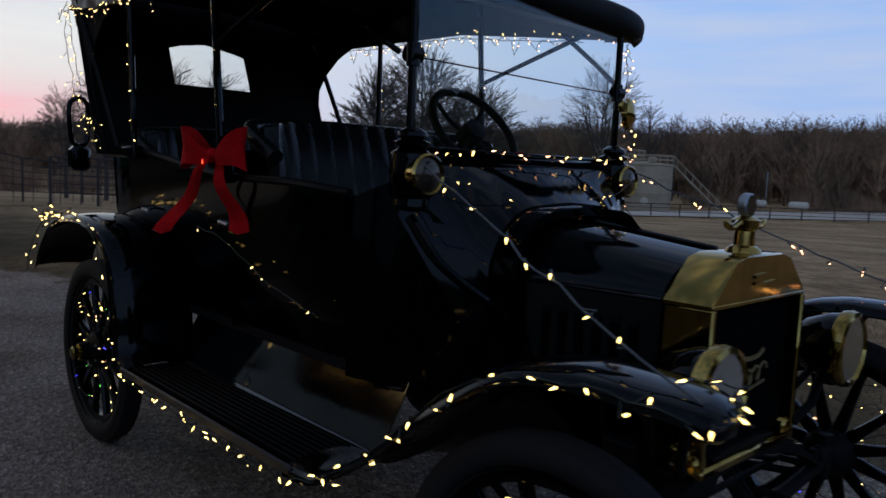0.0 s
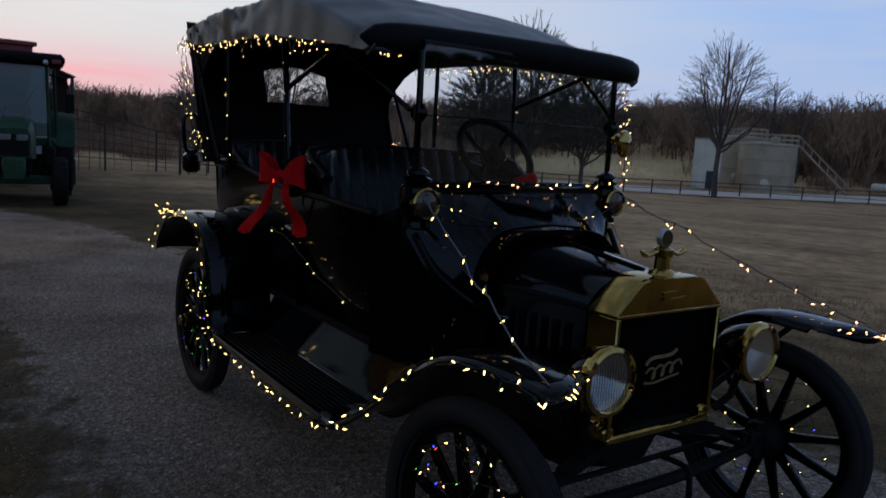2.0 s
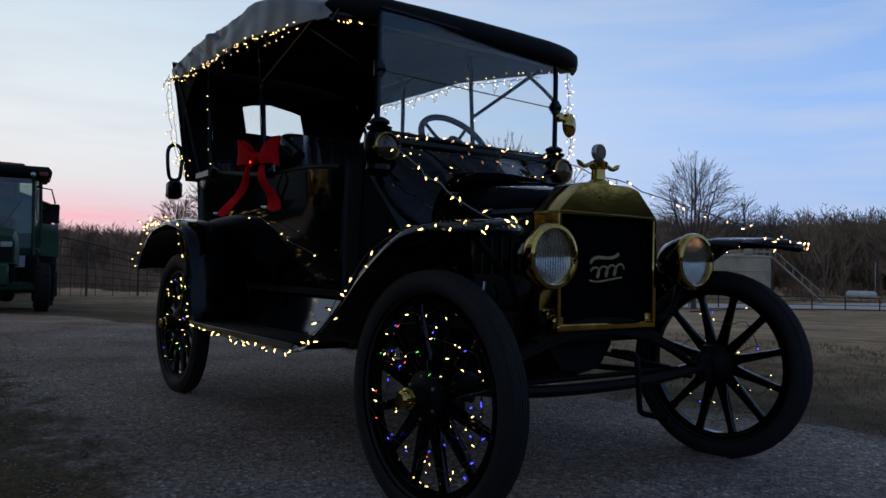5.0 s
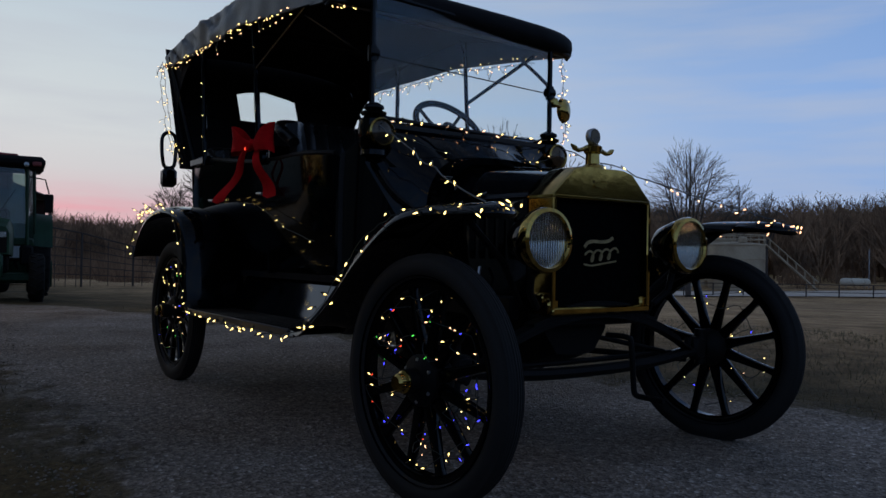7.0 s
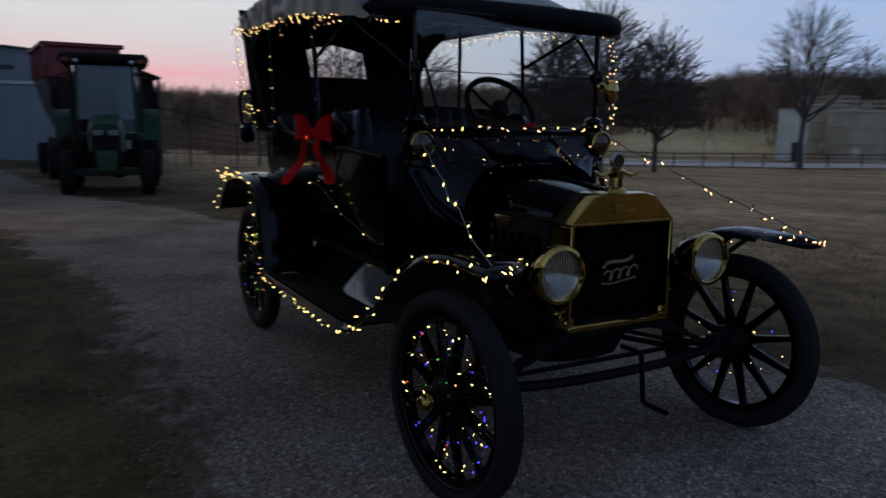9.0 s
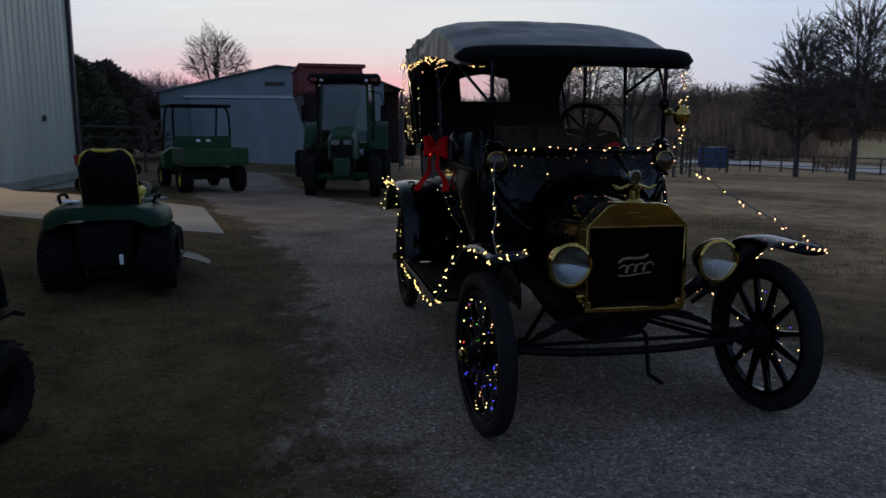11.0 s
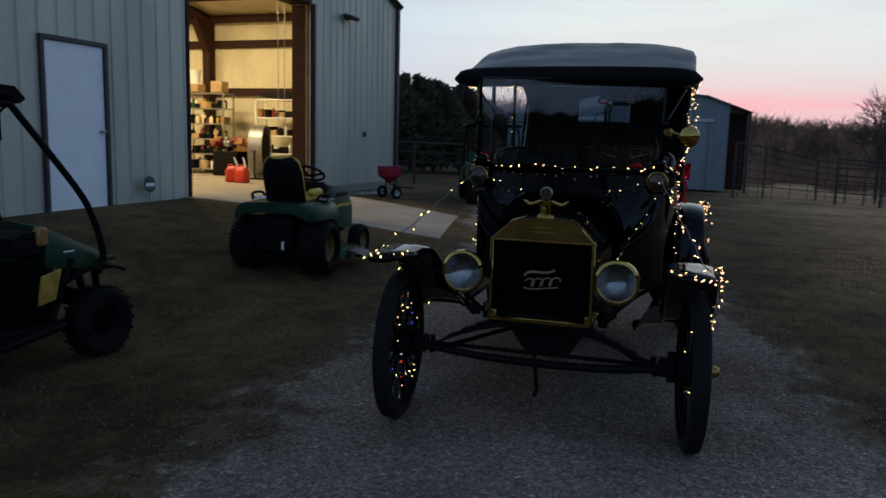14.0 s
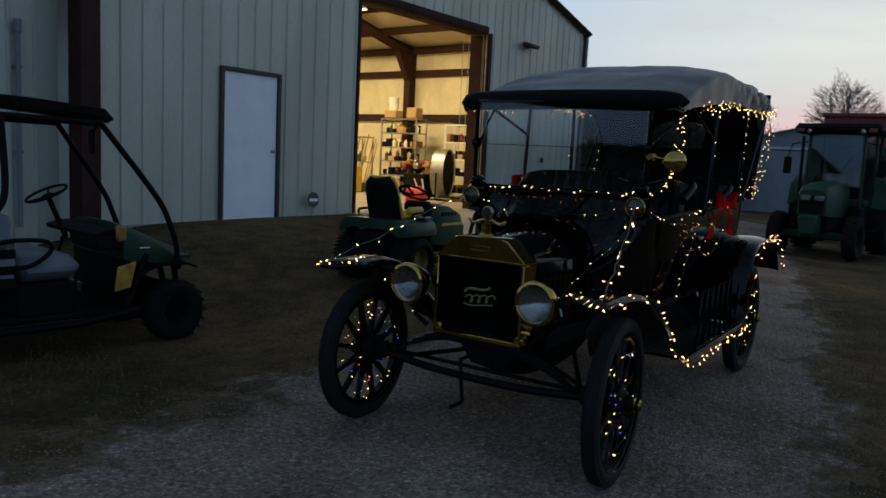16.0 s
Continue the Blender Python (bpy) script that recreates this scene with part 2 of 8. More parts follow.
M_OAKLEAF = material("dead_oak_leaves", (0.090, 0.058, 0.036), (0.050, 0.034, 0.022), 0.9, 0, 1.2, 12)
M_FENCE = material("rusty_pipe", (0.030, 0.022, 0.018), (0.045, 0.030, 0.022), 0.7, 0, 5, 40)
M_TANK = material("tan_concrete_tank", (0.41, 0.32, 0.21), (0.31, 0.235, 0.15), 0.85, 0, 0.5, 6, 0.01)
M_WHITEWALL = material("pale_block_wall", (0.62, 0.54, 0.41), (0.50, 0.43, 0.32), 0.8, 0, 0.6, 6)
M_ROAD = material("pale_caliche_road", (0.62, 0.50, 0.385), (0.47, 0.375, 0.285), 0.9, 0, 0.4, 4)
M_BLUEBIN = material("blue_plastic", (0.012, 0.045, 0.11), (0.008, 0.028, 0.075), 0.5)


def ground_material(name, kind):
    m = bpy.data.materials.new(name)
    m.use_nodes = True
    n, l = m.node_tree.nodes, m.node_tree.links
    p = n["Principled BSDF"]
    tc = n.new("ShaderNodeTexCoord")

    def noise_at(scale, detail=6.0, rough=0.55):
        q = n.new("ShaderNodeTexNoise")
        q.inputs["Scale"].default_value, q.inputs["Detail"].default_value, q.inputs["Roughness"].default_value = scale, detail, rough
        l.new(tc.outputs["Object"], q.inputs[0])
        return q.outputs[0]

    def ramp(fac, stops):
        r = n.new("ShaderNodeValToRGB")
        while len(r.color_ramp.elements) < len(stops):
            r.color_ramp.elements.new(0.5)
        for e, (q, c) in zip(r.color_ramp.elements, stops):
            e.position, e.color = q, (*c, 1)
        l.new(fac, r.inputs[0])
        return r.outputs[0]

    def mix(fac, a, b, mode="MIX"):
        q = n.new("ShaderNodeMix")
        q.data_type, q.blend_type = "RGBA", mode
        for v, i in ((fac, 0), (a, 6), (b, 7)):
            if isinstance(v, (int, float)):
                q.inputs[i].default_value = v
            else:
                l.new(v, q.inputs[i])
        return q.outputs[2]

    bp = n.new("ShaderNodeBump")
    if kind == "gravel":
        vor = n.new("ShaderNodeTexVoronoi")
        vor.inputs["Scale"].default_value = 85.0
        l.new(tc.outputs["Object"], vor.inputs[0])
        stones = ramp(vor.outputs["Color"], [(0.1, (0.136, 0.109, 0.088)), (0.5, (0.206, 0.168, 0.136)), (0.82, (0.312, 0.260, 0.215)), (0.95, (0.50, 0.44, 0.38))])
        dirt = ramp(noise_at(1.1), [(0.3, (0.62, 0.55, 0.47)), (0.48, (0.92, 0.88, 0.84)), (0.7, (1.25, 1.24, 1.24))])
        grit = ramp(noise_at(34.0, 4.0, 0.7), [(0.3, (0.45, 0.44, 0.43)), (0.7, (1.35, 1.35, 1.35))])
        col = mix(1.0, mix(1.0, stones, dirt, "MULTIPLY"), grit, "MULTIPLY")
        worn, over, cover = n.new("ShaderNodeAttribute"), n.new("ShaderNodeMath"), n.new("ShaderNodeMapRange")
        worn.attribute_name = "soil"
        over.operation = "MULTIPLY_ADD"
        l.new(noise_at(9.0, 6.0, 0.7), over.inputs[0])
        over.inputs[1].default_value = 0.9
        l.new(worn.outputs["Fac"], over.inputs[2])
        cover.inputs[1].default_value, cover.inputs[2].default_value = 0.72, 1.12
        l.new(over.outputs[0], cover.inputs[0])
        soil = mix(1.0, ramp(noise_at(2.2), [(0.30, (0.055, 0.042, 0.022)), (0.5, (0.098, 0.070, 0.038)), (0.72, (0.155, 0.112, 0.066))]), grit, "MULTIPLY")
        col = mix(cover.outputs[0], col, soil)
        bp.inputs["Distance"].default_value = 0.012
        l.new(vor.outputs["Distance"], bp.inputs["Height"])
    else:
        yard = ramp(noise_at(0.35), [(0.30, (0.028, 0.029, 0.012)), (0.44, (0.062, 0.048, 0.023)), (0.56, (0.104, 0.074, 0.039)), (0.72, (0.158, 0.113, 0.063))])
        field = ramp(noise_at(0.22), [(0.30, (0.17, 0.112, 0.066)), (0.42, (0.36, 0.236, 0.140)), (0.58, (0.50, 0.332, 0.198)), (0.74, (0.62, 0.43, 0.265))])
        split_x = n.new("ShaderNodeSeparateXYZ")
        l.new(tc.outputs["Object"], split_x.inputs[0])
        edge = n.new("ShaderNodeMath")
        edge.operation = "MULTIPLY_ADD"
        l.new(noise_at(0.5), edge.inputs[0])
        edge.inputs[1].default_value = 5.0
        l.new(split_x.outputs[0], edge.inputs[2])
        where = n.new("ShaderNodeMapRange")
        where.inputs[1].default_value, where.inputs[2].default_value = 4.0, 9.0
        l.new(edge.outputs[0], where.inputs[0])
        patch = mix(where.outputs[0], yard, field)
        span, away = n.new("ShaderNodeVectorMath"), n.new("ShaderNodeMapRange")
        span.operation = "LENGTH"
        l.new(tc.outputs["Object"], span.inputs[0])
        away.inputs[1].default_value, away.inputs[2].default_value = 86.0, 95.0
        l.new(span.outputs["Value"], away.inputs[0])
        straw = ramp(noise_at(0.08), [(0.35, (0.60, 0.43, 0.24)), (0.65, (0.80, 0.60, 0.36))])
        right_side, both_ways = n.new("ShaderNodeMapRange"), n.new("ShaderNodeMath")
        right_side.inputs[1].default_value, right_side.inputs[2].default_value = 53.0, 62.0
        l.new(split_x.outputs[0], right_side.inputs[0])
        both_ways.operation = "MULTIPLY"
        l.new(away.outputs[0], both_ways.inputs[0])
        l.new(right_side.outputs[0], both_ways.inputs[1])
        ahead, three_ways = n.new("ShaderNodeMapRange"), n.new("ShaderNodeMath")
        ahead.inputs[1].default_value, ahead.inputs[2].default_value = 46.0, 56.0
        l.new(split_x.outputs[1], ahead.inputs[0])
        three_ways.operation = "MULTIPLY"
        l.new(both_ways.outputs[0], three_ways.inputs[0])
        l.new(ahead.outputs[0], three_ways.inputs[1])
        patch = mix(three_ways.outputs[0], patch, straw)
        blades = ramp(noise_at(28.0, 5.0, 0.75), [(0.28, (0.35, 0.33, 0.28)), (0.72, (1.5, 1.45, 1.35))])
        tufts = ramp(noise_at(3.2, 5.0), [(0.35, (0.60, 0.58, 0.50)), (0.65, (1.2, 1.14, 1.05))])
        col = mix(1.0, mix(1.0, patch, blades, "MULTIPLY"), tufts, "MULTIPLY")
        bp.inputs["Distance"].default_value = 0.03
        l.new(noise_at(22.0, 5.0, 0.7), bp.inputs["Height"])
    l.new(col, p.inputs["Base Color"])
    p.inputs["Roughness"].default_value = 0.92
    p.inputs["Specular IOR Level"].default_value = 0.10
    bp.inputs["Strength"].default_value = 0.9
    l.new(bp.outputs[0], p.inputs["Normal"])
    return m


M_GRASS = ground_material("winter_grass", "grass")
M_GRAVEL = ground_material("crushed_gravel", "gravel")
M_BLADE = material("dry_grass_blades", (0.15, 0.11, 0.06), (0.05, 0.052, 0.022), 0.9, 0, 1.0, 8)
M_LITTER = material("dead_leaf_scraps", (0.135, 0.102, 0.066), (0.07, 0.052, 0.034), 0.9, 0, 9, 40)
M_PEBBLE = material("loose_pebbles", (0.22, 0.178, 0.138), (0.09, 0.072, 0.056), 0.85, 0, 30, 90)


# ---------------------------------------------------------------- geometry
class Geo:
    """Collects vertices and faces of one mesh."""

    def __init__(self):
        self.v, self.f = [], []

    def add(self, verts, faces, m=None):
        o = len(self.v)
        self.v += [tuple(m @ Vector(p)) for p in verts] if m is not None else [tuple(p) for p in verts]
        self.f += [tuple(i + o for i in f) for f in faces]
        return self

    def box(self, c, s, b=0.0, m=None):
        """A box of centre c and size s, its edges chamfered by b."""
        h = [q / 2 for q in s]
        b = min(b, min(h) * 0.9)
        if b <= 0:
            vs = [(c[0] + x * h[0], c[1] + y * h[1], c[2] + z * h[2]) for x in (-1, 1) for y in (-1, 1) for z in (-1, 1)]
            fs = [(0, 1, 3, 2), (4, 6, 7, 5), (0, 4, 5, 1), (2, 3, 7, 6), (0, 2, 6, 4), (1, 5, 7, 3)]
            return self.add(vs, fs, m)
        idx, vs = {}, []
        for x in (-1, 1):
            for y in (-1, 1):
                for z in (-1, 1):
                    for a in range(3):
                        q = [sg * (h[k] - (0 if k == a else b)) + c[k] for k, sg in enumerate((x, y, z))]
                        idx[(x, y, z, a)] = len(vs)
                        vs.append(q)
        fs = []

        def key(a, sa, bq, sb, cq, sc):
            t = [0, 0, 0]
            t[a], t[bq], t[cq] = sa, sb, sc
            return tuple(t)

        for a in range(3):
            bq, cq = (a + 1) % 3, (a + 2) % 3
            for sa in (-1, 1):
                fs.append(tuple(idx[key(a, sa, bq, sb, cq, sc) + (a,)] for sb, sc in ((-1, -1), (1, -1), (1, 1), (-1, 1))))
                for sb in (-1, 1):
                    fs.append((idx[key(a, sa, bq, sb, cq, -1) + (a,)], idx[key(a, sa, bq, sb, cq, 1) + (a,)], idx[key(a, sa, bq, sb, cq, 1) + (bq,)], idx[key(a, sa, bq, sb, cq, -1) + (bq,)]))
        for x in (-1, 1):
            for y in (-1, 1):
                for z in (-1, 1):
                    fs.append(tuple(idx[(x, y, z, a)] for a in range(3)))
        return self.add(vs, fs, m)

    def tube(self, pts, r, n=8, closed=False, m=None):
        """A round bar along pts; r one radius or one for each point."""
        pts = [Vector(p) for p in pts]
        rs = r if isinstance(r, (list, tuple)) else [r] * len(pts)
        k = len(pts)
        vs, fs = [], []
        prev = None
        for i, p in enumerate(pts):
            d = (pts[(i + 1) % k] - pts[i - 1]) if closed else (pts[min(i + 1, k - 1)] - pts[max(i - 1, 0)])
            d = d.normalized() if d.length > 1e-9 else Vector((0, 0, 1))
            if prev is None:
                side_v = d.cross(Vector((0, 0, 1)))
                if side_v.length < 1e-3:
                    side_v = d.cross(Vector((1, 0, 0)))
            else:
                side_v = prev - d * prev.dot(d)
            side_v.normalize()
            prev = side_v
            other = d.cross(side_v)
            vs += [p + (side_v * math.cos(2 * math.pi * j / n) + other * math.sin(2 * math.pi * j / n)) * rs[i] for j in range(n)]
        for i in range(k if closed else k - 1):
            a, b = i * n, ((i + 1) % k) * n
            fs += [(a + j, a + (j + 1) % n, b + (j + 1) % n, b + j) for j in range(n)]
        if not closed:
            fs += [tuple(range(n)), tuple(range((k - 1) * n, k * n))]
        return self.add(vs, fs, m)

    def lathe(self, prof, n=24, m=None, ring=False):
        """A turned body about local z from (radius, height) pairs."""
        vs, fs = [], []
        for r, z in prof:
            vs += [(r * math.cos(2 * math.pi * j / n), r * math.sin(2 * math.pi * j / n), z) for j in range(n)]
        for i in range(len(prof) - 1):
            fs += [(i * n + j, i * n + (j + 1) % n, (i + 1) * n + (j + 1) % n, (i + 1) * n + j) for j in range(n)]
        if ring:
            e = (len(prof) - 1) * n
            fs += [(e + j, e + (j + 1) % n, (j + 1) % n, j) for j in range(n)]
        return self.add(vs, fs, m)

    def loft(self, rows, close=False, caps=False, m=None):
        """A skin over rows of equally many points."""
        k = len(rows[0])
        vs = [p for r in rows for p in r]
        fs = []
        for i in range(len(rows) - 1):
            for j in range(k if close else k - 1):
                fs.append((i * k + j, i * k + (j + 1) % k, (i + 1) * k + (j + 1) % k, (i + 1) * k + j))
        if caps:
            fs += [tuple(range(k)), tuple(range((len(rows) - 1) * k, len(rows) * k))]
        return self.add(vs, fs, m)

    def slab(self, rows, t):
        """A sheet over rows of points with thickness t along its normals, so that it has two faces and an edge."""
        k, r = len(rows[0]), len(rows)
        grid = [[Vector(p) for p in row] for row in rows]
        low = []
        for i in range(r):
            line = []
            for j in range(k):
                du = grid[i][min(j + 1, k - 1)] - grid[i][max(j - 1, 0)]
                dv = grid[min(i + 1, r - 1)][j] - grid[max(i - 1, 0)][j]
                line.append(grid[i][j] - du.cross(dv).normalized() * t)
            low.append(line)
        self.loft([list(g) + list(reversed(q)) for g, q in zip(grid, low)], close=True, caps=True)
        return self

    def prism(self, outline, y0, y1, m=None):
        """An outline in x and z drawn out from y0 to y1."""
        k = len(outline)
        vs = [(x, y0, z) for x, z in outline] + [(x, y1, z) for x, z in outline]
        fs = [tuple(range(k)), tuple(range(k, 2 * k))] + [(j, (j + 1) % k, k + (j + 1) % k, k + j) for j in range(k)]
        return self.add(vs, fs, m)

    def mesh(self, name, mat, smooth=40):
        me = bpy.data.meshes.new(name)
        me.from_pydata(self.v, [], self.f)
        bm = bmesh.new()
        bm.from_mesh(me)
        bmesh.ops.recalc_face_normals(bm, faces=bm.faces)
        bm.to_mesh(me)
        bm.free()
        me.materials.append(mat)
        if smooth:
            me.polygons.foreach_set("use_smooth", [True] * len(me.polygons))
            me.set_sharp_from_angle(angle=radians(smooth))
        return me


def part(name, geo, mat, parent, label="", smooth=40, m=None):
    """One mesh object under a thing or under a part."""
    data = geo if isinstance(geo, bpy.types.Mesh) else geo.mesh(name, mat, smooth)
    ob = new(name, data)
    ob.parent = parent
    if m is not None:
        ob.matrix_basis = m
    if label:
        ob["label"] = label
    return ob


def thing(name, m, label, category, group="", kind=""):
    ob = new(name)
    ob.matrix_basis = m
    ob.empty_display_size = 0.1
    return tagged(ob, label, category, group, kind)


def solid(name, geo, mat, label="", category="", kind="structure", smooth=40, m=None, group=""):
    ob = new(name, geo.mesh(name, mat, smooth))
    if m is not None:
        ob.matrix_basis = m
    return tagged(ob, label, category, group, kind)


def turn(axis, deg):
    return Matrix.Rotation(radians(deg), 4, axis)


def shift(x, y, z):
    return Matrix.Translation((x, y, z))


def smooth_path(pts, per=6):
    """A rounded line through pts."""
    p = [Vector(q) for q in pts]
    p = [p[0] * 2 - p[1]] + p + [p[-1] * 2 - p[-2]]
    out = []
    for i in range(1, len(p) - 2):
        for s in range(per):
            t = s / per
            out.append(0.5 * ((2 * p[i]) + (p[i + 1] - p[i - 1]) * t + (2 * p[i - 1] - 5 * p[i] + 4 * p[i + 1] - p[i + 2]) * t * t + (3 * p[i] - p[i - 1] - 3 * p[i + 1] + p[i + 2]) * t ** 3))
    out.append(p[-2])
    return out


def step(e0, e1, x):
    t = min(1.0, max(0.0, (x - e0) / (e1 - e0)))
    return t * t * (3 - 2 * t)


# ---------------------------------------------------------------- ground
def height(x, y):
    """The lie of the land: level at the car, up to the workshop, down to the field."""
    rise = 0.40 * step(0.4, 3.4, y) * step(-1.3, -6.8, x) * (1 - 0.35 * step(-6.85, -7.4, x)) * (1 - 0.65 * step(9.0, 16.0, y))
    fall = -0.042 * min(62.0, max(0.0, 0.8 * x + 0.6 * y - 6.0))
    far = math.hypot(x, y)
    bearing = math.degrees(math.atan2(x, y))
    fall += (1.5 + 3.5 * step(37, 43, bearing) * (1 - step(50, 58, bearing))) * step(82, 126, far)
    fall -= 0.15 * step(7, 14, y) * (1 - step(2, 7, x))
    fall += 0.02 * step(0.8, 2.5, y) * (1 - step(1.6, 4.0, abs(x))) * (1 - step(4.0, 8.0, y))
    fall -= 0.045 * math.exp(-((x + 3.2) / 1.2) ** 2 - (y / 1.6) ** 2)
    fall -= 0.018 * math.exp(-((x + 0.72) / 0.5) ** 2 - ((y - 0.1) / 0.9) ** 2)
    return rise + fall + 0.012 * noise.noise((x * 0.5, y * 0.5, 0)) * step(1.8, 4.0, abs(x))


def axis_steps():
    near = list(np.arange(-14, 18.01, 0.35))
    out, d, q = [], 0.5, 18.0
    while q < 420:
        q += d
        d *= 1.10
        out.append(q)
    neg, d, q = [], 0.5, -14.0
    while q > -420:
        q -= d
        d *= 1.12
        neg.append(q)
    return list(reversed(neg)) + near + out


xs = ys = axis_steps()
g = Geo()
g.loft([[(x, y, height(x, y)) for x in xs] for y in ys])
ground = solid("ground", g, M_GRASS, "dry brown winter grass and bare earth", "ground", smooth=0)
ground.data.polygons.foreach_set("use_smooth", [True] * len(ground.data.polygons))


def ease(y, table):
    """Straight steps through a table of places and values."""
    for (y0, z0), (y1, z1) in zip(table, table[1:]):
        if y <= y1:
            t = max(0.0, (y - y0) / (y1 - y0))
            return z0 + (z1 - z0) * t
    return table[-1][1]


GRAVEL_WEST = [(-6.0, -3.2), (-3.0, -1.7), (-1.3, -1.22), (-0.5, -1.26), (0.4, -1.40), (1.5, -1.44), (3.2, -1.47), (5.1, -1.60), (5.9, -2.0), (7.8, -2.3), (9.1, -2.8), (12.8, -3.5), (18.0, -4.2), (26.0, -5.0)]
GRAVEL_EAST = [(-6.0, 3.0), (-2.0, 1.95), (0.3, 1.57), (1.1, 1.46), (2.6, 1.22), (4.3, 0.95), (6.4, 0.56), (9.0, 0.15), (11.3, -0.35), (14.4, -1.2), (20.0, -2.0), (26.0, -2.6)]


def drive_middle(y):
    return (ease(y, GRAVEL_WEST) + ease(y, GRAVEL_EAST)) / 2


def drive_half(y):
    return (ease(y, GRAVEL_EAST) - ease(y, GRAVEL_WEST)) / 1.72


rows, soil_share = [], []
for y in list(np.arange(-16, -6, 0.25)) + list(np.arange(-6, 9, 0.06)) + list(np.arange(9, 26.01, 0.2)):
    mid, half = drive_middle(y), drive_half(y)
    row = []
    for k in range(131):
        u = -1.3 + 2.6 * k / 130
        x = mid + u * half
        ragged = 0.14 * noise.noise((x * 0.8, y * 0.8, 3.0)) + 0.13 * noise.noise((x * 2.7, y * 2.7, 8.0)) + 0.14 * noise.noise((x * 7, y * 7, 5.0)) + 0.12 * noise.noise((x * 19, y * 19, 6.0))
        drop = max(0.0, abs(u) + ragged * 1.3 - 0.88)
        soil_share.append(min(1.0, max(0.0, (abs(u) + ragged * 1.1 - 0.73) / 0.28)))
        row.append((x, y, height(x, y) + 0.011 - 0.085 * drop + 0.004 * noise.noise((x * 9, y * 9, 1.0))))
    rows.append(row)
g = Geo()
g.loft(rows)
solid("driveway", g, M_GRAVEL, "grey crushed gravel driveway with ragged grassy edges", "driveway", smooth=0)
bpy.data.objects["driveway"].data.attributes.new("soil", "FLOAT", "POINT").data.foreach_set("value", soil_share)
bpy.data.objects["driveway"].data.polygons.foreach_set("use_smooth", [True] * len(bpy.data.objects["driveway"].data.polygons))

# pale road across the field
g = Geo()
rows = []
for k in range(40):
    a = radians(26 + k * 1.6)
    d = ease(26 + k * 1.6, [(26, 90), (34, 84), (42, 76), (55, 80), (65, 91), (90, 118)])
    for_side = []
    for w in (-5.5, -1.8, 1.8, 5.5):
        x, y = (d + w) * math.sin(a) - 1.8, (d + w) * math.cos(a) - 1.3
        for_side.append((x, y, height(x, y) + 0.10))
    rows.append(for_side)
g.loft(rows)
solid("road", g, M_ROAD, "pale caliche road across the field", "road")

# ---------------------------------------------------------------- workshop
BARN = pose(-7.0, 4.8, 0.36, 0, 0, -2.86)       # x out of the gable wall, y along it
EAVE, RIDGE, B0, B1, BMID = 4.40, 6.02, -2.45, 10.65, 4.1
O0, O1, OTOP = 2.32, 6.20, 3.72                 # the great opening
D0, D1, DTOP = -0.56, 0.56, 2.24                # the small door
DEPTH = -14.0


def gable_z(y):
    return EAVE + (RIDGE - EAVE) * (1 - abs(y - BMID) / (B1 - BMID))


def ribbed(y0, y1, z0, z1, top=None):
    """A run of ribbed sheet in the wall's plane; top gives the upper edge where it slopes."""
    cols = [y0]
    q = math.floor(y0 / 0.305) * 0.305
    outline = []
    while q < y1:
        for dy, dx in ((0.0, 0.0), (0.05, 0.0), (0.065, 0.022), (0.095, 0.022), (0.11, 0.0), (0.2, 0.003)):
            if y0 < q + dy < y1:
                outline.append((q + dy, dx))
        q += 0.305
    outline = [(y0, 0.0)] + outline + [(y1, 0.0)]
    gg = Geo()
    gg.slab([[(dx, yy, z0) for yy, dx in outline], [(dx, yy, top(yy) if top else z1) for yy, dx in outline]], 0.02)
    return gg


barn_parts = [("a", B0, D0, -0.5, 9, gable_z), ("b", D0, D1, DTOP, 9, gable_z), ("c", D1, O0, -0.5, 9, gable_z), ("d", O0, O1, OTOP, 9, gable_z), ("e", O1, B1, -0.6, 9, gable_z)]
gw = Geo()
for _, y0, y1, z0, z1, top in barn_parts:
    q = ribbed(y0, y1, z0, z1, top)
    gw.add(q.v, q.f)
solid("wall_gable", gw, M_SIDING, "pale grey ribbed metal gable wall", "wall", m=BARN)
gw = Geo()
for y0, y1, z0, z1, top in ((B0, D0, -0.5, 9, gable_z), (D0, D1, DTOP, 9, gable_z), (D1, O0, -0.5, 9, gable_z), (O0, O1, OTOP, 9, gable_z), (O1, B1, -0.6, 9, gable_z)):
    n = 8
    gw.slab([[(-0.06, y0 + (y1 - y0) * k / n, z0) for k in range(n + 1)], [(-0.06, y0 + (y1 - y0) * k / n, top(y0 + (y1 - y0) * k / n) - 0.02) for k in range(n + 1)]], 0.05)
solid("wall_gable_lining", gw, M_INSUL, "cream insulation lining inside the gable wall", "wall", m=BARN)
for c, sz in (((DEPTH / 2, B1 + 0.06, 1.9), (-DEPTH, 0.05, 5.0)), ((DEPTH / 2, B0 - 0.06, 1.9), (-DEPTH, 0.05, 5.0)), ((DEPTH, BMID, 2.7), (0.05, B1 - B0, 6.6))):
    solid("wall_outer", Geo().box(c, sz), M_SIDING, "pale grey metal outer wall", "wall", m=BARN)
for c, sz in (((DEPTH / 2 - 0.1, B1 - 0.02, 2.1), (-DEPTH - 0.3, 0.06, 4.55)), ((DEPTH / 2 - 0.1, B0 + 0.02, 2.1), (-DEPTH - 0.3, 0.06, 4.55)), ((DEPTH + 0.1, BMID, 2.7), (0.06, B1 - B0 - 0.2, 5.8))):
    solid("wall_lining", Geo().box(c, sz), M_INSUL, "cream insulation lining of the workshop", "wall", m=BARN)
g = Geo()
